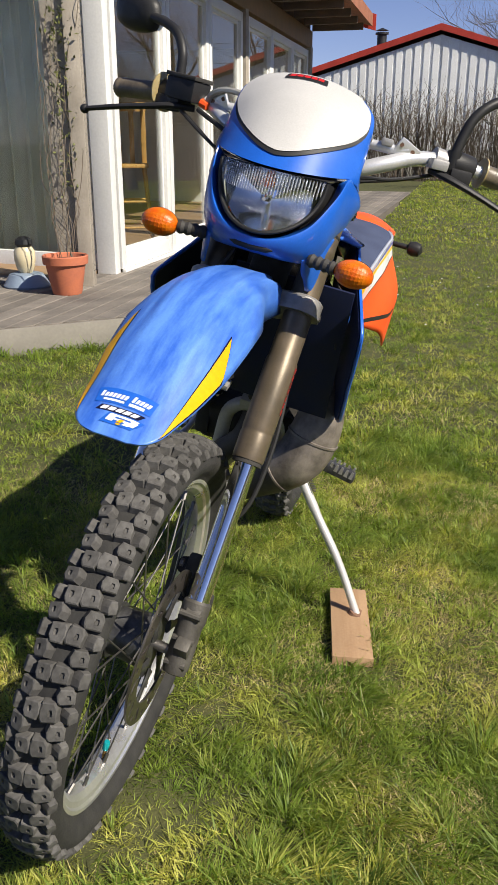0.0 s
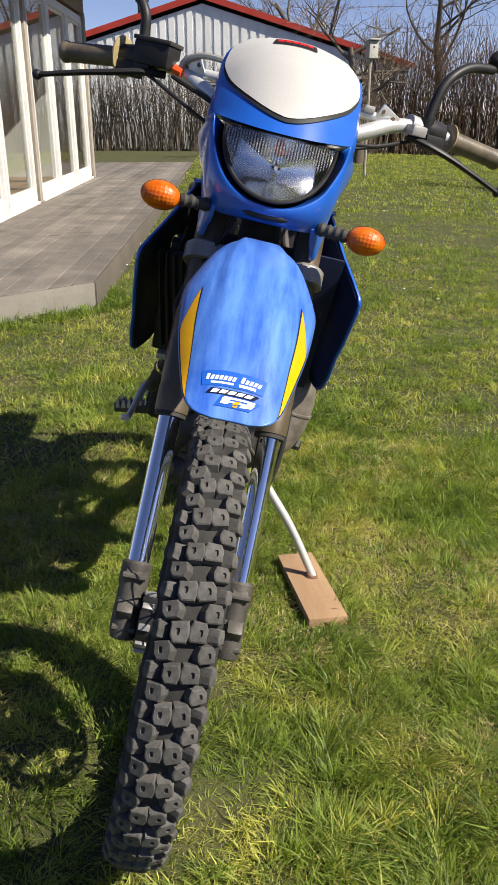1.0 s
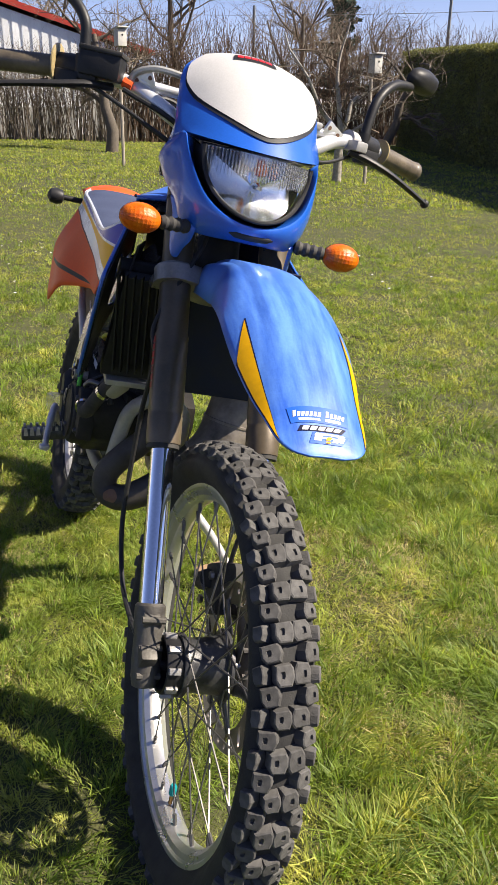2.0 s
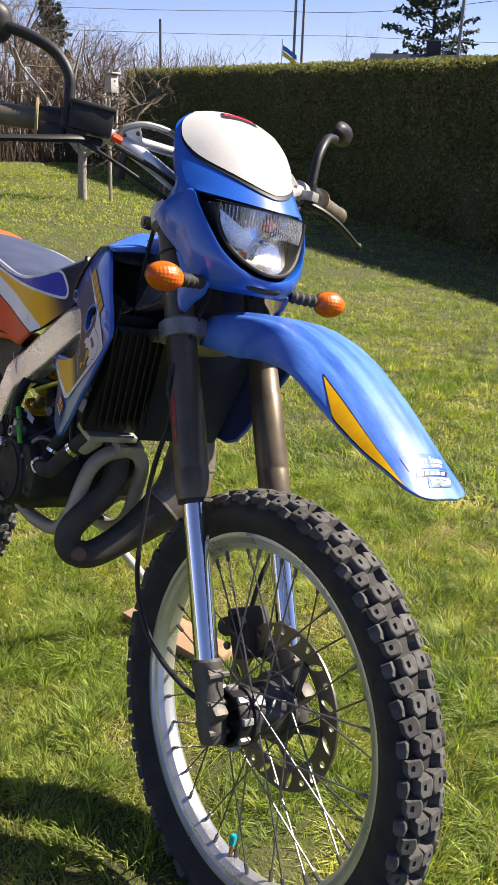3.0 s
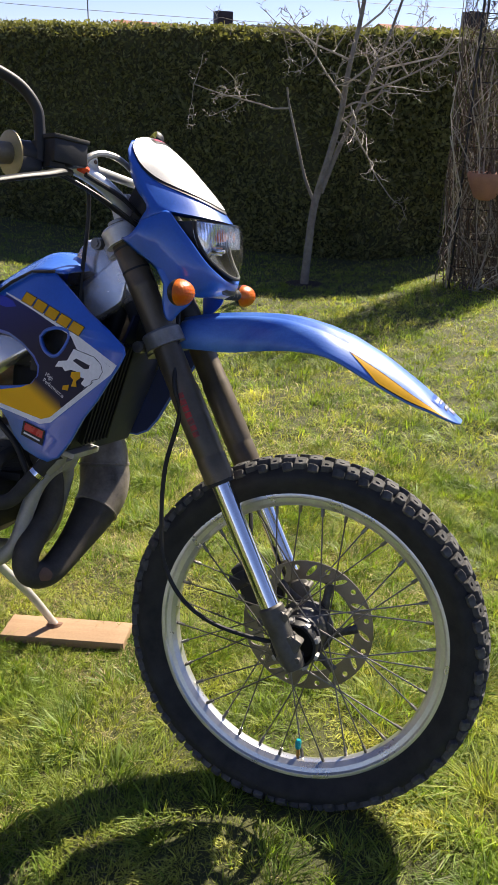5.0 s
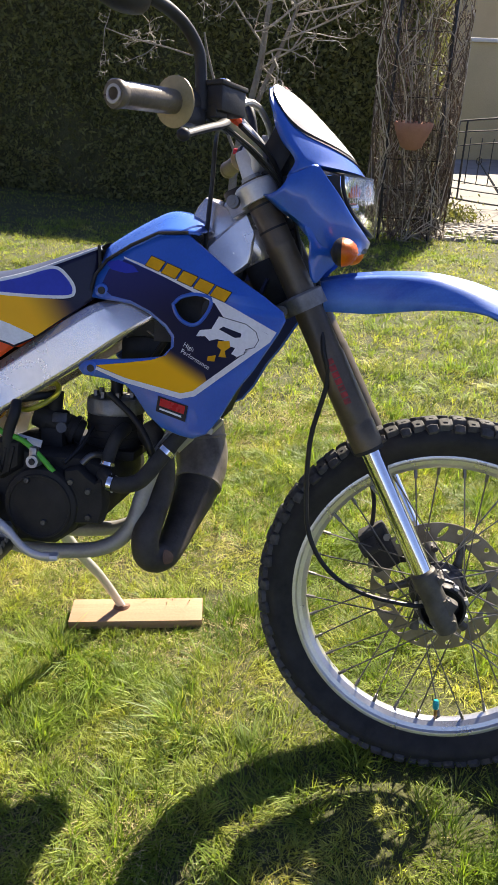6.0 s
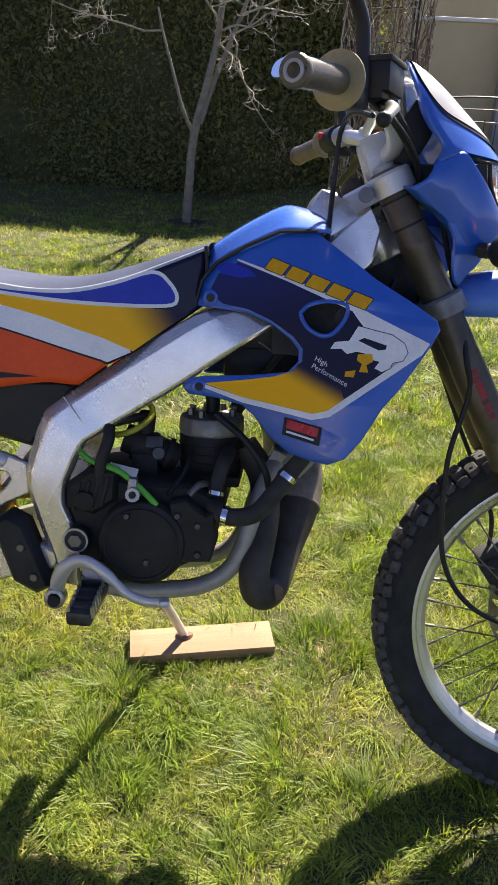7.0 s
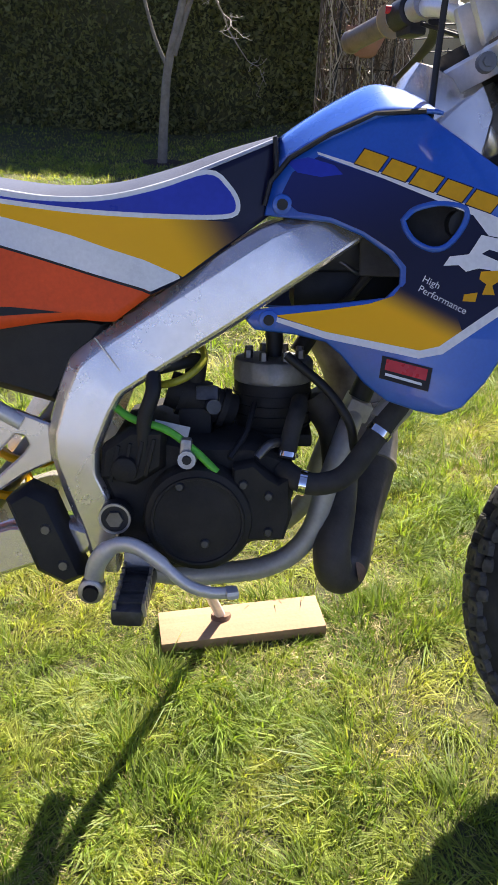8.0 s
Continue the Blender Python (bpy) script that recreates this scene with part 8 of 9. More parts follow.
        slots = [[(0.965, 0.597), (0.953, 0.595), (0.948, 0.584), (0.957, 0.571), (1.010, 0.523), (1.022, 0.521), (1.025, 0.533), (1.001, 0.559)]]
        plate(bm, [loop] + slots, lambda u, v, d: Vector((side * (0.112 + d), u, v)), 0.0, -0.010, 0.003)
        bracket = part("subframe_bracket", bm, ALU_FRAME, bike, "slotted aluminium bracket")
        bm = bmesh.new()
        tube(bm, [(side * 0.108, 1.034, 0.508), (side * 0.118, 1.034, 0.508), (side * 0.120, 1.034, 0.508)], [0.009, 0.009, 0.007], 6)
        part("bracket_bolt", bm, STEEL, bracket)
        bm = bmesh.new()
        tube(bm, [(side * 0.108, 0.955, 0.612), (side * 0.108, 1.06, 0.672), (side * 0.095, 1.25, 0.80), (side * 0.085, 1.34, 0.88)], 0.011, 10)
        part("subframe_tube", bm, ALU, bike)
        # gusset at the beam's bend: the weld bead across it
        bm = bmesh.new()
        a, b = Vector((0.8549, 0.7246)), Vector((0.8111, 0.6623))
        x0, x1 = beam_x(a.x) + 0.0006, beam_x(b.x) + 0.0006
        tube(bm, [(side * (x0 + (x1 - x0) * k / 14), a.x + (b.x - a.x) * k / 14, a.y + (b.y - a.y) * k / 14) for k in range(15)], [0.0008 + 0.0003 * (k % 2) + 0.0011 * max(0, k - 11) / 3 for k in range(15)], 6)
        part("weld_bead", bm, ALU_FRAME, beam)
    # the single down tube and the bracket that holds both cradle tubes
    bm = bmesh.new()
    tube(bm, spline([(0, 0.405, 0.930), (0, 0.440, 0.82), (0, 0.485, 0.70), (0, 0.515, 0.625)], 5), 0.016, 12)
    down = part("down_tube", bm, BLACK, bike, "dark front down tube")
    bm = bmesh.new()
    box(bm, (0, 0.518, 0.612), (0.056, 0.034, 0.026), (25, 0, 0), 0.004)
    part("cradle_bracket", bm, CRADLE, down, "grey cradle bracket")
    # dark blue cowl across the front, radiator to shroud; shade painted into the gap
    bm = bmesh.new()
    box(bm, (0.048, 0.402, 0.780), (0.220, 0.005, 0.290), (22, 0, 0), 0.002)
    part("front_cowl", bm, SHADE_NAVY, bike, "dark blue cowl behind the fork, widened to darken the gap")
    # radiator with louvre slats, on the right only
    bm = bmesh.new()
    box(bm, (-0.098, 0.398, 0.765), (0.105, 0.026, 0.205), (22, 0, 0), 0.005)
    rad = part("radiator", bm, BLACK, bike, "black radiator behind the fork")
    for k in range(8):
        bm = bmesh.new()
        box(bm, (-0.052 - 0.0135 * k, 0.377, 0.770), (0.0028, 0.014, 0.196), (22, 0, -25), 0.0)
        part("radiator_slat", bm, BLACK, rad)
    bm = bmesh.new()
    tube(bm, [(-0.052, 0.425, 0.862), (-0.150, 0.425, 0.862)], 0.017, 12)
    part("radiator_tank", bm, BLACK, rad)
    bm = bmesh.new()
    box(bm, (-0.090, 0.446, 0.660), (0.098, 0.056, 0.012), (14, 0, 0), 0.003)
    part("radiator_foot", bm, ALU_CAST, rad, "grey radiator foot plate")
    # headstock: a bare casting between the beams, its lower neck black
    bm = bmesh.new()
    tube(bm, [fork_at(s, 0, 0.047) for s in (0.700, 0.712, 0.765, 0.780)], [0.034, 0.040, 0.040, 0.035], 28)
    box(bm, (0, 0.440, 0.985), (0.086, 0.120, 0.105), (27, 0, 0), 0.030)
    stock = part("headstock", bm, ALU_FRAME, bike, "cast aluminium headstock", 45)
    bm = bmesh.new()
    tube(bm, [fork_at(s, 0, 0.047) for s in (0.622, 0.630, 0.700)], [0.033, 0.036, 0.036], 24)
    part("headstock_neck", bm, BLACK_MATT, stock, "black lower neck")
    # crankcase
    bm = bmesh.new()
    loop = [(0.622, 0.475), (0.606, 0.530), (0.612, 0.570), (0.660, 0.590), (0.740, 0.590), (0.790, 0.600), (0.845, 0.585), (0.858, 0.545), (0.840, 0.500), (0.835, 0.445), (0.790, 0.414), (0.715, 0.416), (0.672, 0.448)]
    plate(bm, [loop], lambda u, v, d: Vector((d, u, v)), -0.118, 0.10, 0.008)
    engine = part("engine", bm, ENGINE, bike, "oily black two-stroke engine", 45)
    bm = bmesh.new()
    lathe(bm, [(-0.115, 0.072), (-0.138, 0.071), (-0.146, 0.067), (-0.150, 0.058), (-0.152, 0.02), (-0.152, 0.004)], (0, 0.729, 0.497), 40)
    cover = part("clutch_cover", bm, ENGINE, engine, "round black clutch cover", 35)
    bm = bmesh.new()
    loop = [(0.686, 0.566), (0.659, 0.573), (0.640, 0.556), (0.628, 0.548), (0.614, 0.555), (0.610, 0.503), (0.620, 0.469), (0.672, 0.466), (0.69, 0.48)]
    plate(bm, [loop], lambda u, v, d: Vector((d, u, v)), -0.142, -0.11, 0.005)
    part("pump_cover", bm, ENGINE, engine, "", 45)
    bm = bmesh.new()
    loop = [(0.770, 0.610), (0.815, 0.612), (0.852, 0.585), (0.855, 0.545), (0.81, 0.535), (0.772, 0.560)]
    plate(bm, [loop], lambda u, v, d: Vector((d, u, v)), -0.130, -0.10, 0.008)
    part("starter_cover", bm, ENGINE, engine, "", 45)
    for y, z, x in ((0.751, 0.544, 0.151), (0.720, 0.469, 0.153), (0.672, 0.545, 0.143), (0.640, 0.530, 0.143), (0.640, 0.482, 0.143)):
        bm = bmesh.new()
        tube(bm, [(-x + 0.006, y, z), (-x - 0.003, y, z), (-x - 0.0045, y, z)], [0.0058, 0.0058, 0.0045], 8)
        part("cover_bolt", bm, PEG, engine)
    bm = bmesh.new()
    tube(bm, [(-0.120, 0.742, 0.575), (-0.150, 0.742, 0.578)], [0.0125, 0.0115], 12)
    box(bm, (-0.135, 0.744, 0.590), (0.016, 0.015, 0.026), (6, 0, 0), 0.005)
    cap = part("oil_cap", bm, WORN_ALU, engine, "bare metal oil cap")
    bm = bmesh.new()
    tube(bm, [(-0.149, 0.742, 0.578), (-0.1525, 0.742, 0.578)], [0.0065, 0.0055], 8)
    part("oil_cap_bolt", bm, BLACK, cap)
    # raised rim and boss of the clutch cover, ribs of the starter cover
    bm = bmesh.new()
    lathe(bm, [(-0.150, 0.0600), (-0.1530, 0.0590), (-0.1530, 0.0560), (-0.1505, 0.0550)], (0, 0.729, 0.497), 40)
    part("cover_rim", bm, ENGINE, cover)
    for k in range(4):
        bm = bmesh.new()
        box(bm, (-0.131, 0.790 + 0.015 * k, 0.575 - 0.003 * k), (0.006, 0.005, 0.050), (14, 0, 0), 0.0015)
        part("cover_rib", bm, ENGINE, engine)
    bm = bmesh.new()
    tube(bm, [(-0.128, 0.822, 0.560), (-0.139, 0.822, 0.560), (-0.141, 0.822, 0.560)], [0.017, 0.016, 0.012], 18)
    part("starter_boss", bm, ENGINE, engine)
    # pale paper tag on a wire behind the engine
    bm = bmesh.new()
    box(bm, (-0.105, 0.765, 0.606), (0.0012, 0.046, 0.014), (14, 0, 6), 0.0)
    part("paper_tag", bm, WHITE, engine, "crumpled white paper tag")
    # cylinder with fins, head with bolts
    bm = bmesh.new()
    lathe(bm, [(0.575, 0.050), (0.580, 0.052), (0.648, 0.053), (0.652, 0.051)], (0, 0.636, 0), 36, "z")
    box(bm, (0, 0.640, 0.578), (0.115, 0.115, 0.018), (0, 0, 0), 0.004)
    cyl = part("cylinder", bm, ENGINE, engine, "black cylinder", 45)
    for k in range(4):
        bm = bmesh.new()
        lathe(bm, [(-0.0015, 0.0525), (-0.001, 0.0545), (0.001, 0.0545), (0.0015, 0.0525)], (0, 0.636, 0.592 + 0.014 * k), 36, "z")
        part("cooling_fin", bm, ENGINE, cyl)
    bm = bmesh.new()
    rows = []
    for z, r in ((0.650, 0.052), (0.652, 0.0545), (0.656, 0.0555), (0.676, 0.0545), (0.680, 0.052), (0.682, 0.044), (0.683, 0.002)):
        rows.append([Vector((rr * math.cos(w), 0.635 + rr * math.sin(w), z)) for w, rr in ((2 * math.pi * k / 72, r * (1 - (0.035 if k % 9 in (0, 1) and z > 0.652 else 0.0))) for k in range(73))])
    grid(bm, rows)
    head = part("cylinder_head", bm, YOKE, engine, "bare cast cylinder head", 40)
    for k in range(8):
        a = 2 * math.pi * (k + 0.5) / 8
        bm = bmesh.new()
        tube(bm, [(0.040 * math.cos(a), 0.634 + 0.038 * math.sin(a), 0.676), (0.040 * math.cos(a), 0.634 + 0.038 * math.sin(a), 0.693)], [0.0062, 0.0055], 6)
        part("head_bolt", bm, STEEL, head)
    bm = bmesh.new()
    tube(bm, spline([(0, 0.634, 0.680), (0, 0.636, 0.715), (-0.01, 0.66, 0.735), (-0.02, 0.72, 0.74)], 5), [0.012] * 6 + [0.009] * 5 + [0.0045] * 5, 10)
    part("spark_plug_cap", bm, BLACK, head)
    # carburettor, intake rubber and air box
    bm = bmesh.new()
    tube(bm, [(-0.03, 0.690, 0.612), (-0.038, 0.715, 0.622), (-0.044, 0.740, 0.634), (-0.046, 0.775, 0.646)], [0.022, 0.024, 0.026, 0.024], 16)
    for k in range(3):
        tube(bm, [(-0.034 - 0.004 * k, 0.700 + 0.026 * k, 0.615 + 0.010 * k), (-0.035 - 0.004 * k, 0.708 + 0.026 * k, 0.618 + 0.010 * k)], 0.0285, 16)
    box(bm, (-0.045, 0.738, 0.600), (0.05, 0.045, 0.05), (0, 0, 0), 0.008)
    tube(bm, [(-0.044, 0.742, 0.64), (-0.046, 0.736, 0.69)], 0.014, 12)
    carb = part("carburettor", bm, ENGINE, bike, "grimy carburettor with ribbed rubber")
    bm = bmesh.new()
    tube(bm, [(-0.072, 0.716, 0.628), (-0.085, 0.712, 0.630)], 0.010, 10)
    box(bm, (-0.055, 0.722, 0.640), (0.03, 0.03, 0.02), (0, 20, 0), 0.004)
    part("carburettor_top", bm, PEG, carb)
    bm = bmesh.new()
    loop = [(1.12, 0.735), (1.00, 0.748), (0.860, 0.752), (0.838, 0.740), (0.880, 0.680), (0.912, 0.635), (1.005, 0.660), (1.12, 0.70)]
    plate(bm, [loop], lambda u, v, d: Vector((d, u, v)), -0.105, 0.105, 0.012)
    part("air_box", bm, BLACK, bike, "black plastic air box", 45)
    bm = bmesh.new()
    loop = [(0.977, 0.516), (0.948, 0.535), (0.918, 0.520), (0.878, 0.412), (0.905, 0.398), (0.942, 0.418)]
    plate(bm, [loop], lambda u, v, d: Vector((d, u, v)), -0.142, -0.10, 0.010)
    cov = part("sprocket_guard", bm, BLACK, bike, "black plastic brake cylinder guard", 45)
    for y, z in ((0.925, 0.480), (0.905, 0.430)):
        bm = bmesh.new()
        tube(bm, [(-0.141, y, z), (-0.146, y, z)], [0.008, 0.006], 8)
        part("guard_bolt", bm, STEEL, cov)
    # shock absorber with its yellow spring
    bm = bmesh.new()
    helix = [Vector((0.030 * math.cos(t), 1.045 + 0.028 * math.sin(t) - 0.0062 * t, 0.462 + 0.0078 * t + 0.018 * math.sin(t))) for t in (k * 0.45 for k in range(80))]
    tube(bm, helix, 0.0065, 8)
    shock = part("shock_spring", bm, YELLOW, bike, "yellow shock absorber spring")
    bm = bmesh.new()
    tube(bm, [(0, 1.065, 0.435), (0, 0.835, 0.725)], 0.018, 12)
    part("shock_body", bm, STEEL, shock)
    # coolant hoses with clips
    hoses = (([(-0.112, 0.622, 0.556), (-0.135, 0.600, 0.548), (-0.142, 0.575, 0.547), (-0.140, 0.545, 0.558), (-0.130, 0.515, 0.595), (-0.118, 0.495, 0.622), (-0.105, 0.470, 0.650)], 0.0145), ([(-0.050, 0.600, 0.630), (-0.085, 0.605, 0.622), (-0.100, 0.612, 0.600), (-0.112, 0.618, 0.570)], 0.012), ([(0.04, 0.60, 0.68), (0.06, 0.55, 0.75), (0.08, 0.47, 0.83)], 0.013))
    for pts, r in hoses:
        bm = bmesh.new()
        tube(bm, spline(pts, 6), r, 14)
        part("coolant_hose", bm, BLACK_MATT, bike, "black coolant hose")
    for p, q, r in (((-0.141, 0.602, 0.549), (-0.142, 0.593, 0.5475), 0.0165), ((-0.124, 0.506, 0.607), (-0.1215, 0.501, 0.6135), 0.0165), ((-0.108, 0.616, 0.578), (-0.110, 0.617, 0.572), 0.0140)):
        bm = bmesh.new()
        tube(bm, [p, q], r, 16)
        part("hose_clip", bm, CHROME, bike, "steel hose clip")
    bm = bmesh.new()
    tube(bm, [(-0.110, 0.498, 0.618), (-0.100, 0.478, 0.640), (-0.095, 0.470, 0.665)], [0.019, 0.021, 0.018], 14)
    part("radiator_outlet", bm, ALU_CAST, bike)
    # throttle, oil and breather lines
    for pts, r, mat, lab in (([(-0.10, 0.845, 0.640), (-0.115, 0.815, 0.622), (-0.125, 0.770, 0.610), (-0.135, 0.735, 0.588), (-0.140, 0.705, 0.560)], 0.0052, GREEN_CABLE, "bright green cable sleeve"), ([(-0.06, 0.800, 0.655), (-0.09, 0.775, 0.660), (-0.095, 0.745, 0.672), (-0.07, 0.725, 0.690), (-0.05, 0.735, 0.705), (-0.06, 0.765, 0.702)], 0.0050, YELLOW_HOSE, "yellowed fuel hose"), ([(-0.10, 0.79, 0.69), (-0.120, 0.785, 0.66), (-0.124, 0.797, 0.62), (-0.12, 0.80, 0.56)], 0.0100, BLACK, ""), ([(-0.10, 0.79, 0.68), (-0.08, 0.76, 0.684), (-0.05, 0.73, 0.686)], 0.0075, BLACK, "")) + (([(-0.13, 0.69, 0.575), (-0.10, 0.67, 0.60), (-0.06, 0.66, 0.63)], 0.004, BLACK, ""), ([(-0.135, 0.655, 0.578), (-0.125, 0.640, 0.592), (-0.10, 0.625, 0.588)], 0.006, STEEL, ""), ([(-0.09, 0.62, 0.70), (-0.10, 0.57, 0.66), (-0.11, 0.54, 0.62), (-0.10, 0.53, 0.58)], 0.006, BLACK, ""), ([(-0.02, 0.59, 0.73), (-0.06, 0.55, 0.76), (-0.08, 0.52, 0.80)], 0.006, BLACK, ""), ([(-0.05, 0.60, 0.80), (-0.07, 0.56, 0.815), (-0.07, 0.53, 0.80), (-0.05, 0.51, 0.83)], 0.0025, STEEL, "")):
        bm = bmesh.new()
        tube(bm, spline(pts, 6), r, 10)
        part("pipe_line", bm, mat, bike, lab)
    # dark centre behind the shrouds: tank body and coil
    bm = bmesh.new()
    box(bm, (0, 0.540, 0.880), (0.15, 0.17, 0.16), (0, 0, 0), 0.02)
    box(bm, (0, 0.545, 0.775), (0.10, 0.14, 0.07), (0, 0, 0), 0.02)
    part("fuel_tank", bm, BLACK, bike, "black plastic fuel tank under the cover")
    # exhaust
    path = [(0.0, 0.580, 0.630, 0.024), (0.0, 0.548, 0.580, 0.024), (-0.012, 0.539, 0.520, 0.025), (-0.048, 0.544, 0.475, 0.0255), (-0.076, 0.552, 0.432, 0.026), (-0.078, 0.548, 0.398, 0.026), (-0.060, 0.533, 0.385, 0.027), (-0.028, 0.520, 0.392, 0.028), (0.030, 0.506, 0.434, 0.033), (0.085, 0.492, 0.488, 0.045), (0.122, 0.490, 0.530, 0.052), (0.139, 0.498, 0.575, 0.053), (0.143, 0.512, 0.640, 0.046), (0.125, 0.570, 0.720, 0.030)]
    fine = spline(path, 6)
    # the header's black holds both its soot and the shade low on this side
    bm = bmesh.new()
    tube(bm, [p[:3] for p in fine[:56]], [p[3] for p in fine[:56]], 24)
    pipe = part("exhaust_pipe", bm, SOOT_AND_SHADE, bike, "sooty exhaust header pipe, darkened for shade", 60)
    bm = bmesh.new()
    tube(bm, [p[:3] for p in fine[55:]], [p[3] + 0.0006 for p in fine[55:]], 28)
    chamber = part("expansion_chamber", bm, PIPE, bike, "stained steel expansion chamber", 60)
    for i in (55, 67):
        bm = bmesh.new()
        p, q = Vector(fine[i][:3]), Vector(fine[i + 1][:3])
        d = (q - p).normalized() * 0.002
        tube(bm, [p - d * 1.6, p - d, p + d, p + d * 1.6], [fine[i][3], fine[i][3] + 0.0030, fine[i][3] + 0.0030, fine[i][3]], 28)
        part("weld_seam", bm, PIPE, chamber)
    # the bare patch on the bend where the pipe has touched the ground
    p, q = Vector(fine[36][:3]), Vector(fine[37][:3])
    axis = (q - p).normalized()
    out = Vector((-0.55, -0.75, 0.30))
    out = (out - axis * out.dot(axis)).normalized()
    across = axis.cross(out)
    bm = bmesh.new()
    rows = []
    for k in range(5):
        ring = []
        for m in range(17):
            a = 2 * math.pi * m / 16
            along_it, round_it = 0.015 * k / 4 * math.cos(a), 0.50 * k / 4 * math.sin(a) * (1 + 0.15 * math.sin(3 * a))
            ring.append(p + axis * along_it + (out * math.cos(round_it) + across * math.sin(round_it)) * (fine[36][3] + 0.0012))
        rows.append(ring)
    grid(bm, rows)
    part("scrape", bm, RUST, pipe, "rusty scraped patch")
    # brake pedal
    bm = bmesh.new()
    tube(bm, spline([(-0.150, 0.866, 0.402), (-0.160, 0.858, 0.440), (-0.165, 0.838, 0.466), (-0.170, 0.810, 0.472), (-0.178, 0.778, 0.456), (-0.186, 0.742, 0.428), (-0.190, 0.712, 0.419), (-0.192, 0.686, 0.420)], 6), [0.0125] * 12 + [0.0105] * 14 + [0.0085] * 17, 12, 0.8)
    pedal = part("brake_pedal", bm, ALU, bike, "aluminium brake pedal")
    bm = bmesh.new()
    box(bm, (-0.195, 0.684, 0.422), (0.022, 0.017, 0.012), (0, 0, 12), 0.0055)
    part("pedal_tip", bm, ALU, pedal)
    bm = bmesh.new()
    tube(bm, [(-0.145, 0.866, 0.402), (-0.170, 0.866, 0.402)], [0.011, 0.010], 12)
    part("pedal_bolt", bm, BLACK, pedal)
    bm = bmesh.new()
    lathe(bm, [(-0.146, 0.017), (-0.1645, 0.017), (-0.1660, 0.0150), (-0.1660, 0.0105), (-0.146, 0.0105)], (0, 0.866, 0.404), 22, closed=True)
    part("pedal_boss", bm, WORN_ALU, pedal, "bare pedal boss")
    # side stand
    inv = LEAN_M.inverted()
    foot = inv @ Vector((0.346, 0.739, -0.006))
    bm = bmesh.new()
    top = Vector((0.085, 0.800, 0.395))
    knee = top + (foot - top) * 0.30 + Vector((0.012, 0.0, -0.012))
    tube(bm, [tuple(p) for p in spline([top, knee, foot + (top - foot) * 0.35 + Vector((0.01, 0, 0)), foot], 6)], [0.0125] * 6 + [0.0108] * 6 + [0.0100] * 7, 12)
    stand = part("side_stand", bm, ALU, bike, "bare metal side stand")
    bm = bmesh.new()
    tube(bm, [foot + Vector((0, 0, -0.003)), foot + Vector((0.001, 0, 0.006))], [0.022, 0.019], 16)
    part("stand_foot", bm, RUST, stand)
    bm = bmesh.new()
    helix = [top + (foot - top) * (0.02 + 0.0024 * k) + Vector((0.018 + 0.006 * math.cos(k * 0.9), 0.006 * math.sin(k * 0.9), 0.01)) for k in range(70)]
    tube(bm, helix, 0.0015, 5)
    part("stand_spring", bm, STEEL, stand)
    bm = bmesh.new()
    box(bm, (0.088, 0.800, 0.405), (0.04, 0.05, 0.045), (0, 0, 0), 0.006)
    part("stand_bracket", bm, ALU_CAST, stand)


front_wheel()
rear_wheel()
fork()
mudguard()
headlamp_mask()
indicator(-1, (-0.169, 0.214, 0.961))
indicator(1, (0.161, 0.211, 0.965))
handlebar()
shroud(-1)
shroud(1)
tank_and_seat()
frame_and_engine()


# ---- the board under the stand ----
def stand_board():
    bm = bmesh.new()
    c = Vector((0.338, 0.698, -0.0135))
    box(bm, (0, 0, 0), (0.093, 0.322, 0.023), (0, 0, 0), 0.0015)
    bmesh.ops.subdivide_edges(bm, edges=[e for e in bm.edges if e.calc_length() > 0.2], cuts=6)
    ob = part("wooden_board", bm, WOOD_BOARD, None, "", 40)
    ob.matrix_world = Matrix.Translation(c) @ Euler((radians(-1.8), radians(1.5), radians(12.5))).to_matrix().to_4x4()
    tagged(ob, "raw pine board under the side stand on the grass", "board")


stand_board()
# ---- lawn: blades as real geometry, thick near the motorcycle, thinner far off ----
def lumps(x, y, size, seed):
    """Smooth random unevenness from 0 to 1, its hills about size metres across."""
    r = np.random.RandomState(seed)
    lattice = r.rand(64, 64)
    u, v = x / size + 19.0, y / size + 23.0
    i, j = np.floor(u).astype(int), np.floor(v).astype(int)
    f, g = u - i, v - j
    f, g = f * f * (3 - 2 * f), g * g * (3 - 2 * g)
    i, j, k, l = i % 64, j % 64, (i + 1) % 64, (j + 1) % 64
    return (lattice[i, j] * (1 - f) + lattice[k, j] * f) * (1 - g) + (lattice[i, l] * (1 - f) + lattice[k, l] * f) * g


def tufts(x, y):
    """How thick and long the grass stands: clumps a hand across, on broader patches."""
    t = 0.34 * lumps(x, y, 0.55, 1) + 0.40 * lumps(x, y, 0.13, 2) + 0.26 * lumps(x, y, 0.045, 3)
    return np.clip((t - 0.24) / 0.52, 0.0, 1.0)


def bare(x, y):
    """Where the lawn is worn thin and strawy."""
    return np.clip((0.62 * lumps(x, y, 0.42, 7) + 0.38 * lumps(x, y, 0.16, 8) - 0.40) / 0.28, 0.0, 1.0)


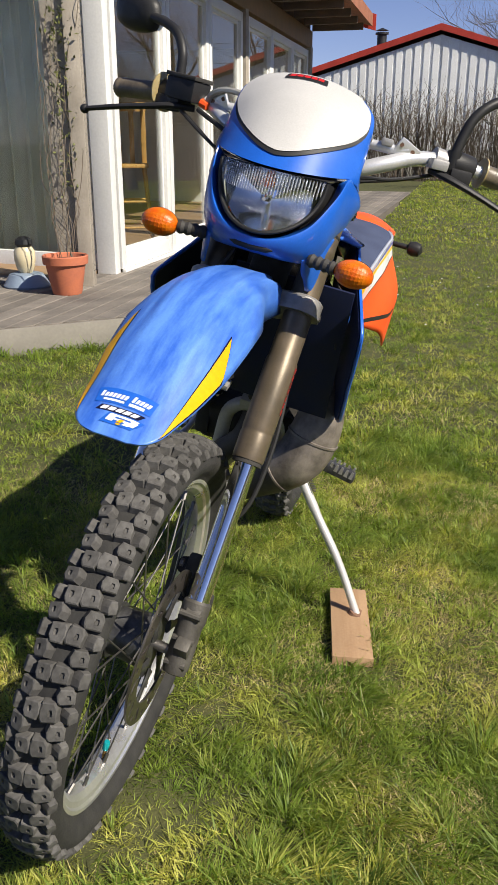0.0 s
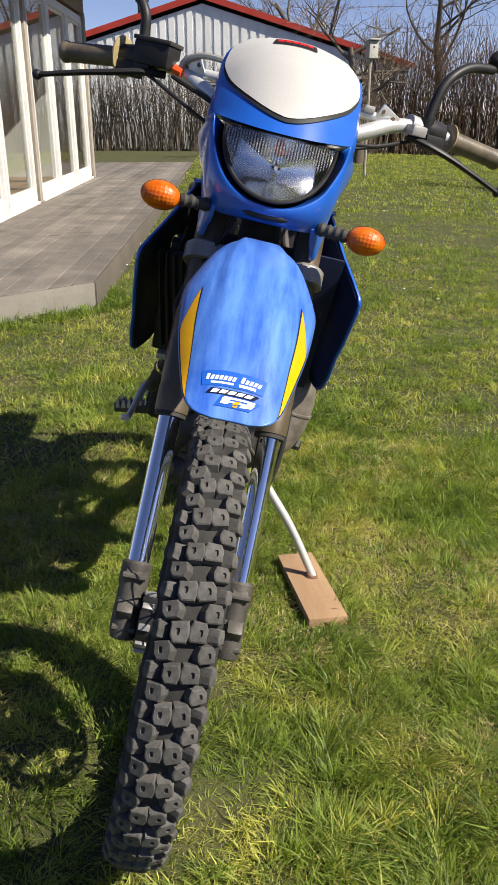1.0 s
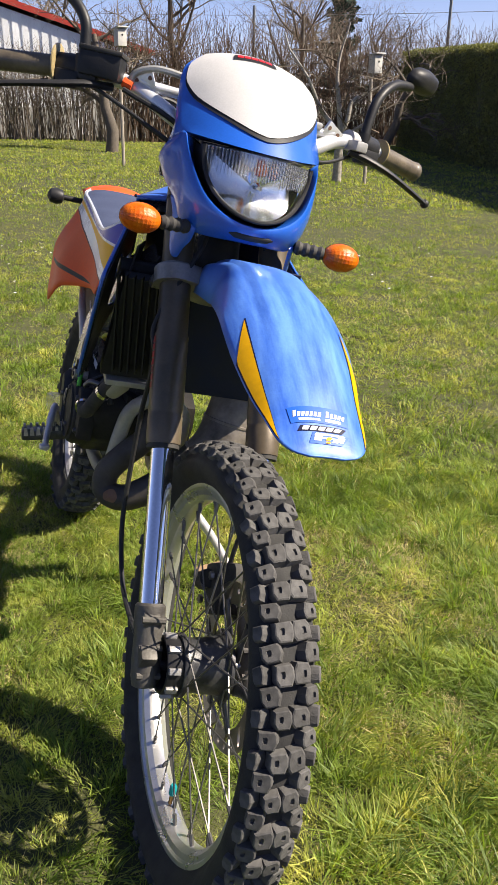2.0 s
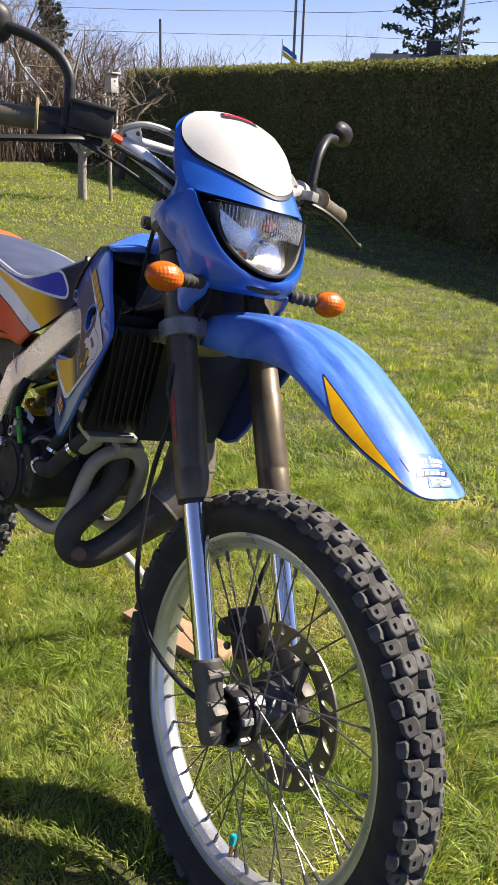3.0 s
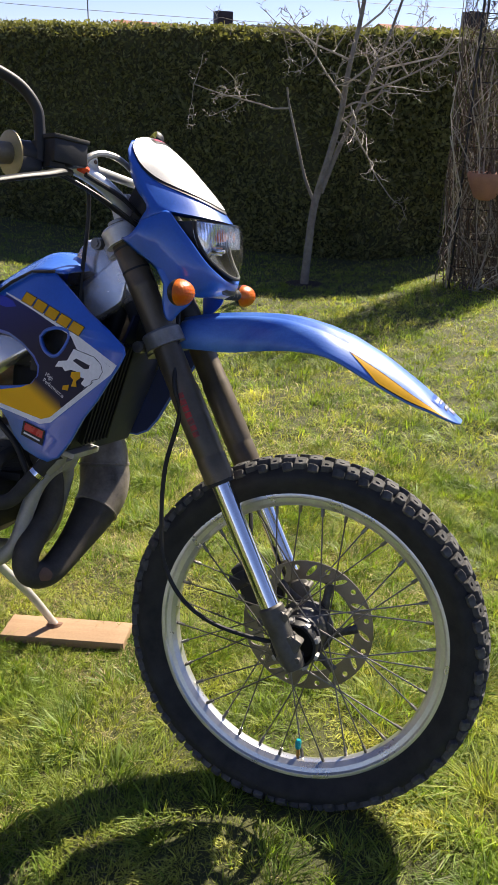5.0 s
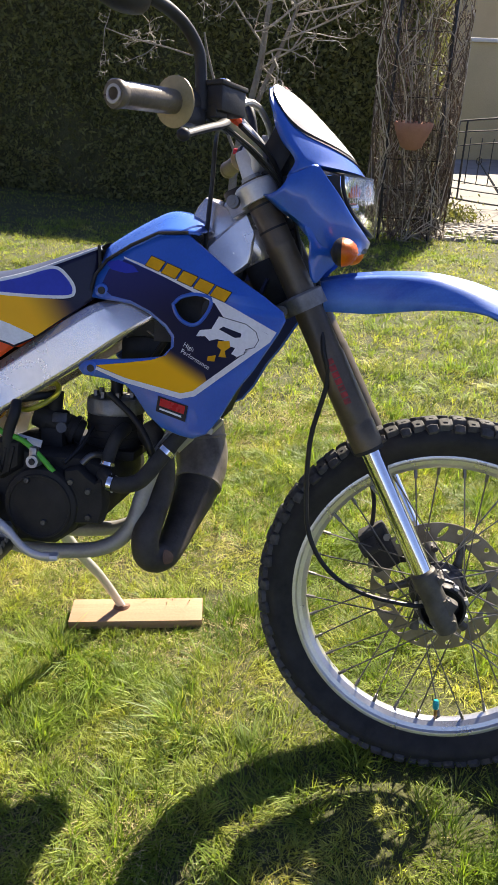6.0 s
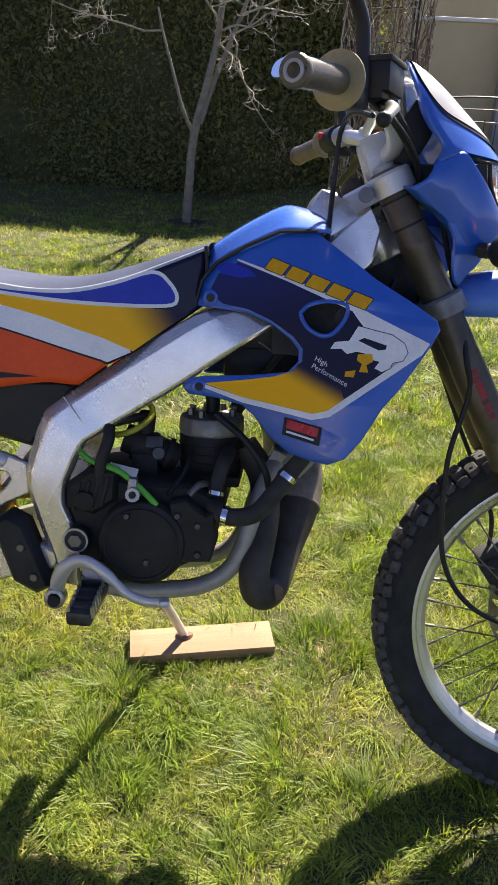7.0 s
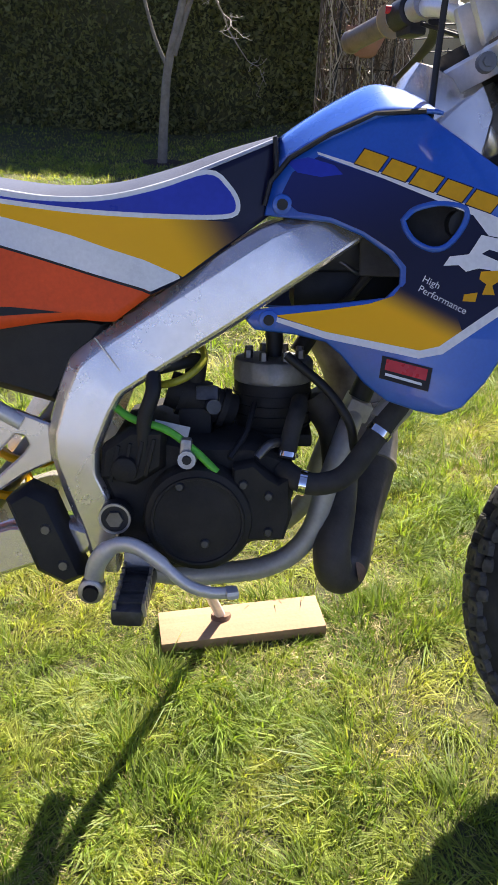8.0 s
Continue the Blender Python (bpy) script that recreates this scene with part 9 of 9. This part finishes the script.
def lawn_here(x, y):
    """Lawn, and not deck, paving, the tree's soil ring, the board or the hedge's foot."""
    edge = -0.865 - 0.0404 * (y - 4.02)
    deck_on = (x < edge + 0.02) & (y > 4.02 + (x + 0.865) * 0.976 - 0.02)
    paved = (x > 5.7) & (y < -0.28)
    ring = ((x - 5.87) ** 2 + (y - 1.64) ** 2) < 0.028
    board = (np.abs((x - 0.338) * 0.976 + (y - 0.698) * 0.216) < 0.047) & (np.abs(-(x - 0.338) * 0.216 + (y - 0.698) * 0.976) < 0.160)
    return ~deck_on & ~paved & ~ring & ~board & (x < 7.1 + 0.186 * y)


def blade_mesh(name, x, y, yaw, bend, h, w, face, mat, label):
    """Kite-shaped blades, bent over once, as one mesh."""
    n = len(x)
    dx, dy = np.cos(yaw), np.sin(yaw)
    s = np.stack([-np.sin(face) * w / 2, np.cos(face) * w / 2, np.zeros(n)], 1)
    b = np.stack([x, y, ground_z(x, y) - 0.004], 1)
    m = b + np.stack([dx * h * 0.28 * bend, dy * h * 0.28 * bend, h * 0.52 / np.sqrt(1 + bend * bend * 0.3)], 1)
    t = b + np.stack([dx * h * 0.95 * bend, dy * h * 0.95 * bend, h / (1 + bend * bend * 0.55)], 1)
    v = np.stack([b, m - s, m + s, t], 1).reshape(-1, 3)
    i = np.arange(n)[:, None] * 4
    tris = np.concatenate([i + np.array([[0, 2, 1]]), i + np.array([[1, 2, 3]])])
    return tagged(triangles(name, v, tris, mat, None), label, "grass", kind="stuff")


def blades(name, n, area, size, width, mat, seed, label, thin, lean=0.8):
    """Single blades strewn over the lawn."""
    r = np.random.RandomState(seed)
    x, y = r.uniform(area[0], area[1], n), r.uniform(area[2], area[3], n)
    clump = tufts(x, y)
    keep = (r.rand(n) < thin(x, y, clump)) & lawn_here(x, y)
    x, y, clump = x[keep], y[keep], clump[keep]
    n = len(x)
    yaw = np.where(r.rand(n) < 0.5, 9.0 * lumps(x, y, 0.11, 5) + 5.0 * lumps(x, y, 0.4, 6) + r.normal(0, 0.6, n), r.uniform(0, 2 * np.pi, n))
    bend = np.abs(r.normal(0, lean, n)) + 0.30
    h = size * r.uniform(0.5, 1.15, n) * (0.55 + 0.95 * clump ** 1.5)
    return blade_mesh(name, x, y, yaw, bend, h, width * r.uniform(0.6, 1.3, n), yaw + r.normal(0, 0.6, n), mat, label)


def tussocks(name, n, area, each, size, width, mat, seed, label, thin, spread=0.016):
    """Tufts of blades that fan out from one root and are combed the way of the patch they stand in."""
    r = np.random.RandomState(seed)
    cx, cy = r.uniform(area[0], area[1], n), r.uniform(area[2], area[3], n)
    keep = r.rand(n) < thin(cx, cy)
    cx, cy = cx[keep], cy[keep]
    k = np.maximum(4, r.normal(each, each * 0.35, len(cx))).astype(int)
    long = size * np.exp(r.normal(0, 0.24, len(cx))) * (0.70 + 0.62 * tufts(cx, cy))
    way = 9.0 * lumps(cx, cy, 0.15, 5) + 5.0 * lumps(cx, cy, 0.45, 6) + r.normal(0, 0.5, len(cx))
    lay = np.abs(r.normal(0.55, 0.38, len(cx)))
    cx, cy, long, way, lay = (np.repeat(q, k) for q in (cx, cy, long, way, lay))
    m = len(cx)
    a, d = r.uniform(0, 2 * np.pi, m), np.sqrt(r.rand(m))
    fan = np.stack([np.cos(a) * d, np.sin(a) * d], 1)
    go = fan * 0.95 + np.stack([np.cos(way), np.sin(way)], 1) * lay[:, None] + r.normal(0, 0.16, (m, 2))
    x, y = cx + fan[:, 0] * spread, cy + fan[:, 1] * spread
    yaw, bend = np.arctan2(go[:, 1], go[:, 0]), np.hypot(go[:, 0], go[:, 1]) * 1.05 + 0.10
    h = long * r.uniform(0.55, 1.12, m)
    here = lawn_here(x, y)
    x, y, yaw, bend, h = (q[here] for q in (x, y, yaw, bend, h))
    m = len(x)
    return blade_mesh(name, x, y, yaw, bend, h, width * r.uniform(0.6, 1.35, m), yaw + r.normal(0, 0.7, m), mat, label)


def close_by(x, y):
    """1 round the motorcycle, fading out unevenly."""
    d = np.hypot((x - 0.35) / 1.45, (y - 0.60) / 1.60) + 0.12 * np.sin(x * 3.1 + y * 2.2) + 0.08 * np.sin(x * 7.3 - y * 5.1)
    return np.clip((1.05 - d) / 0.40, 0.0, 1.0)


def ring(x, y):
    """1 on the lawn a few steps off, 0 close to the motorcycle and far away."""
    d = np.hypot(x - 1.1, y - 1.6)
    return (1.0 - close_by(x, y)) * np.clip(1.25 - d / 4.6, 0.0, 1.0)


def further(x, y):
    return 1.0 - np.clip(close_by(x, y) + 0.8 * ring(x, y), 0.0, 0.95)


def sward(n, area, seed, mat, where, tall, wide):
    """The short felted undergrowth of the lawn, one small blade a triangle."""
    r = np.random.RandomState(seed)
    x, y = r.uniform(area[0], area[1], n), r.uniform(area[2], area[3], n)
    keep = (r.rand(n) < where(x, y)) & lawn_here(x, y)
    x, y = x[keep], y[keep]
    n = len(x)
    yaw, h, w = r.uniform(0, 2 * np.pi, n), r.uniform(*tall, n), r.uniform(*wide, n)
    out = r.uniform(0.5, 2.4, n) * h
    b = np.stack([x, y, ground_z(x, y) - 0.002], 1)
    s = np.stack([-np.sin(yaw + 0.7) * w, np.cos(yaw + 0.7) * w, np.zeros(n)], 1)
    t = b + np.stack([np.cos(yaw) * out, np.sin(yaw) * out, h], 1)
    v = np.stack([b - s, b + s, t], 1).reshape(-1, 3)
    tagged(triangles("grass", v, np.arange(n * 3).reshape(-1, 3), mat, None), "short felted undergrowth of the lawn", "grass", kind="stuff")


NEAR = (-1.4, 2.0, -1.1, 2.4)
MIDDLE = (-2.6, 6.6, -1.6, 7.2)
OUTER = (-3.3, 8.8, -1.6, 9.5)
tussocks("grass", 24000, NEAR, 21, 0.036, 0.0023, GRASS, 1, "short green grass tufts of the lawn", lambda x, y: (1 - 0.40 * bare(x, y)) * close_by(x, y))
tussocks("lush_grass", 19000, NEAR, 20, 0.046, 0.0026, LUSH, 11, "longer deep green tufts in the lawn", lambda x, y: np.clip(1.9 * tufts(x, y) - 0.42, 0.0, 1.0) * (1 - 0.75 * bare(x, y)) * close_by(x, y))
blades("dry_grass", 260000, NEAR, 0.034, 0.0016, STRAW, 2, "dry straw among the lawn grass", lambda x, y, c: (0.14 + 0.70 * bare(x, y)) * close_by(x, y), 1.5)
tussocks("grass", 36000, MIDDLE, 12, 0.044, 0.0040, GRASS, 21, "green grass tufts a few steps off", lambda x, y: (1 - 0.45 * bare(x, y)) * ring(x, y), 0.026)
tussocks("lush_grass", 24000, MIDDLE, 13, 0.052, 0.0040, LUSH, 22, "deep green tufts a few steps off", lambda x, y: np.clip(1.8 * tufts(x, y) - 0.45, 0.0, 1.0) * (1 - 0.7 * bare(x, y)) * ring(x, y), 0.026)
blades("dry_grass", 130000, MIDDLE, 0.040, 0.0028, STRAW, 4, "straw among the lawn grass a few steps off", lambda x, y, c: (0.12 + 0.75 * bare(x, y)) * ring(x, y), 1.5)
blades("grass", 200000, OUTER, 0.040, 0.0050, GRASS, 3, "green grass blades further out on the lawn", lambda x, y, c: (0.35 + 0.60 * c) * further(x, y))
blades("lush_grass", 100000, OUTER, 0.050, 0.0050, LUSH, 13, "deep green tufts further out on the lawn", lambda x, y, c: np.clip(1.5 * c - 0.40, 0.0, 1.0) * further(x, y))
blades("grass", 110000, (-3.0, 11.5, 9.3, 23.0), 0.060, 0.014, GRASS, 5, "far lawn grass towards the shrubs", lambda x, y, c: 0.5 + c)
tussocks("lush_grass", 16000, (-3.7, -0.6, 1.0, 4.6), 12, 0.078, 0.0045, LUSH, 31, "longer grass along the deck", lambda x, y: np.clip(1.0 - np.minimum(np.abs((x + 0.865) * 0.699 - (y - 4.02) * 0.716), np.where(y > 4.0, np.abs(x + 0.855 + 0.0404 * (y - 4.02)), 9.0)) / 0.16, 0.0, 1.0), 0.03)
blades("grass", 100000, (-9.0, 9.0, -9.0, 9.5), 0.055, 0.011, GRASS, 6, "coarse grass at the edges of the lawn", lambda x, y, c: (0.3 + 0.7 * c) * ((y < -1.5) | (x < -3.2)) * np.clip((9.5 - np.hypot(x, y)) / 5.0, 0.0, 1.0))
sward(210000, NEAR, 9, GRASS, lambda x, y: (1 - 0.5 * bare(x, y)) * close_by(x, y), (0.008, 0.020), (0.0009, 0.0019))
sward(260000, NEAR, 19, STRAW, lambda x, y: (0.20 + 0.7 * bare(x, y)) * close_by(x, y), (0.005, 0.016), (0.0008, 0.0016))
sward(230000, MIDDLE, 10, GRASS, ring, (0.012, 0.030), (0.0016, 0.0034))


def daisies():
    r = np.random.RandomState(33)
    pts = []
    for cx, cy, s, k in ((-0.35, 6.3, 0.5, 40), (2.2, 5.2, 0.9, 26), (1.6, 8.5, 1.2, 30)):
        pts += [(cx + r.normal() * s, cy + r.normal() * s) for _ in range(k)]
    verts, tris = [], []
    for x, y in pts:
        z = float(ground_z(x, y)) + 0.032
        c = len(verts)
        verts.append((x, y, z + 0.003))
        for k in range(8):
            a = 2 * math.pi * k / 8
            verts.append((x + 0.010 * math.cos(a), y + 0.010 * math.sin(a), z))
        tris += [(c, c + 1 + k, c + 1 + (k + 1) % 8) for k in range(8)]
    tagged(triangles("daisies", verts, tris, DAISY, None), "small white daisies in the lawn", "flowers", kind="stuff")


daisies()
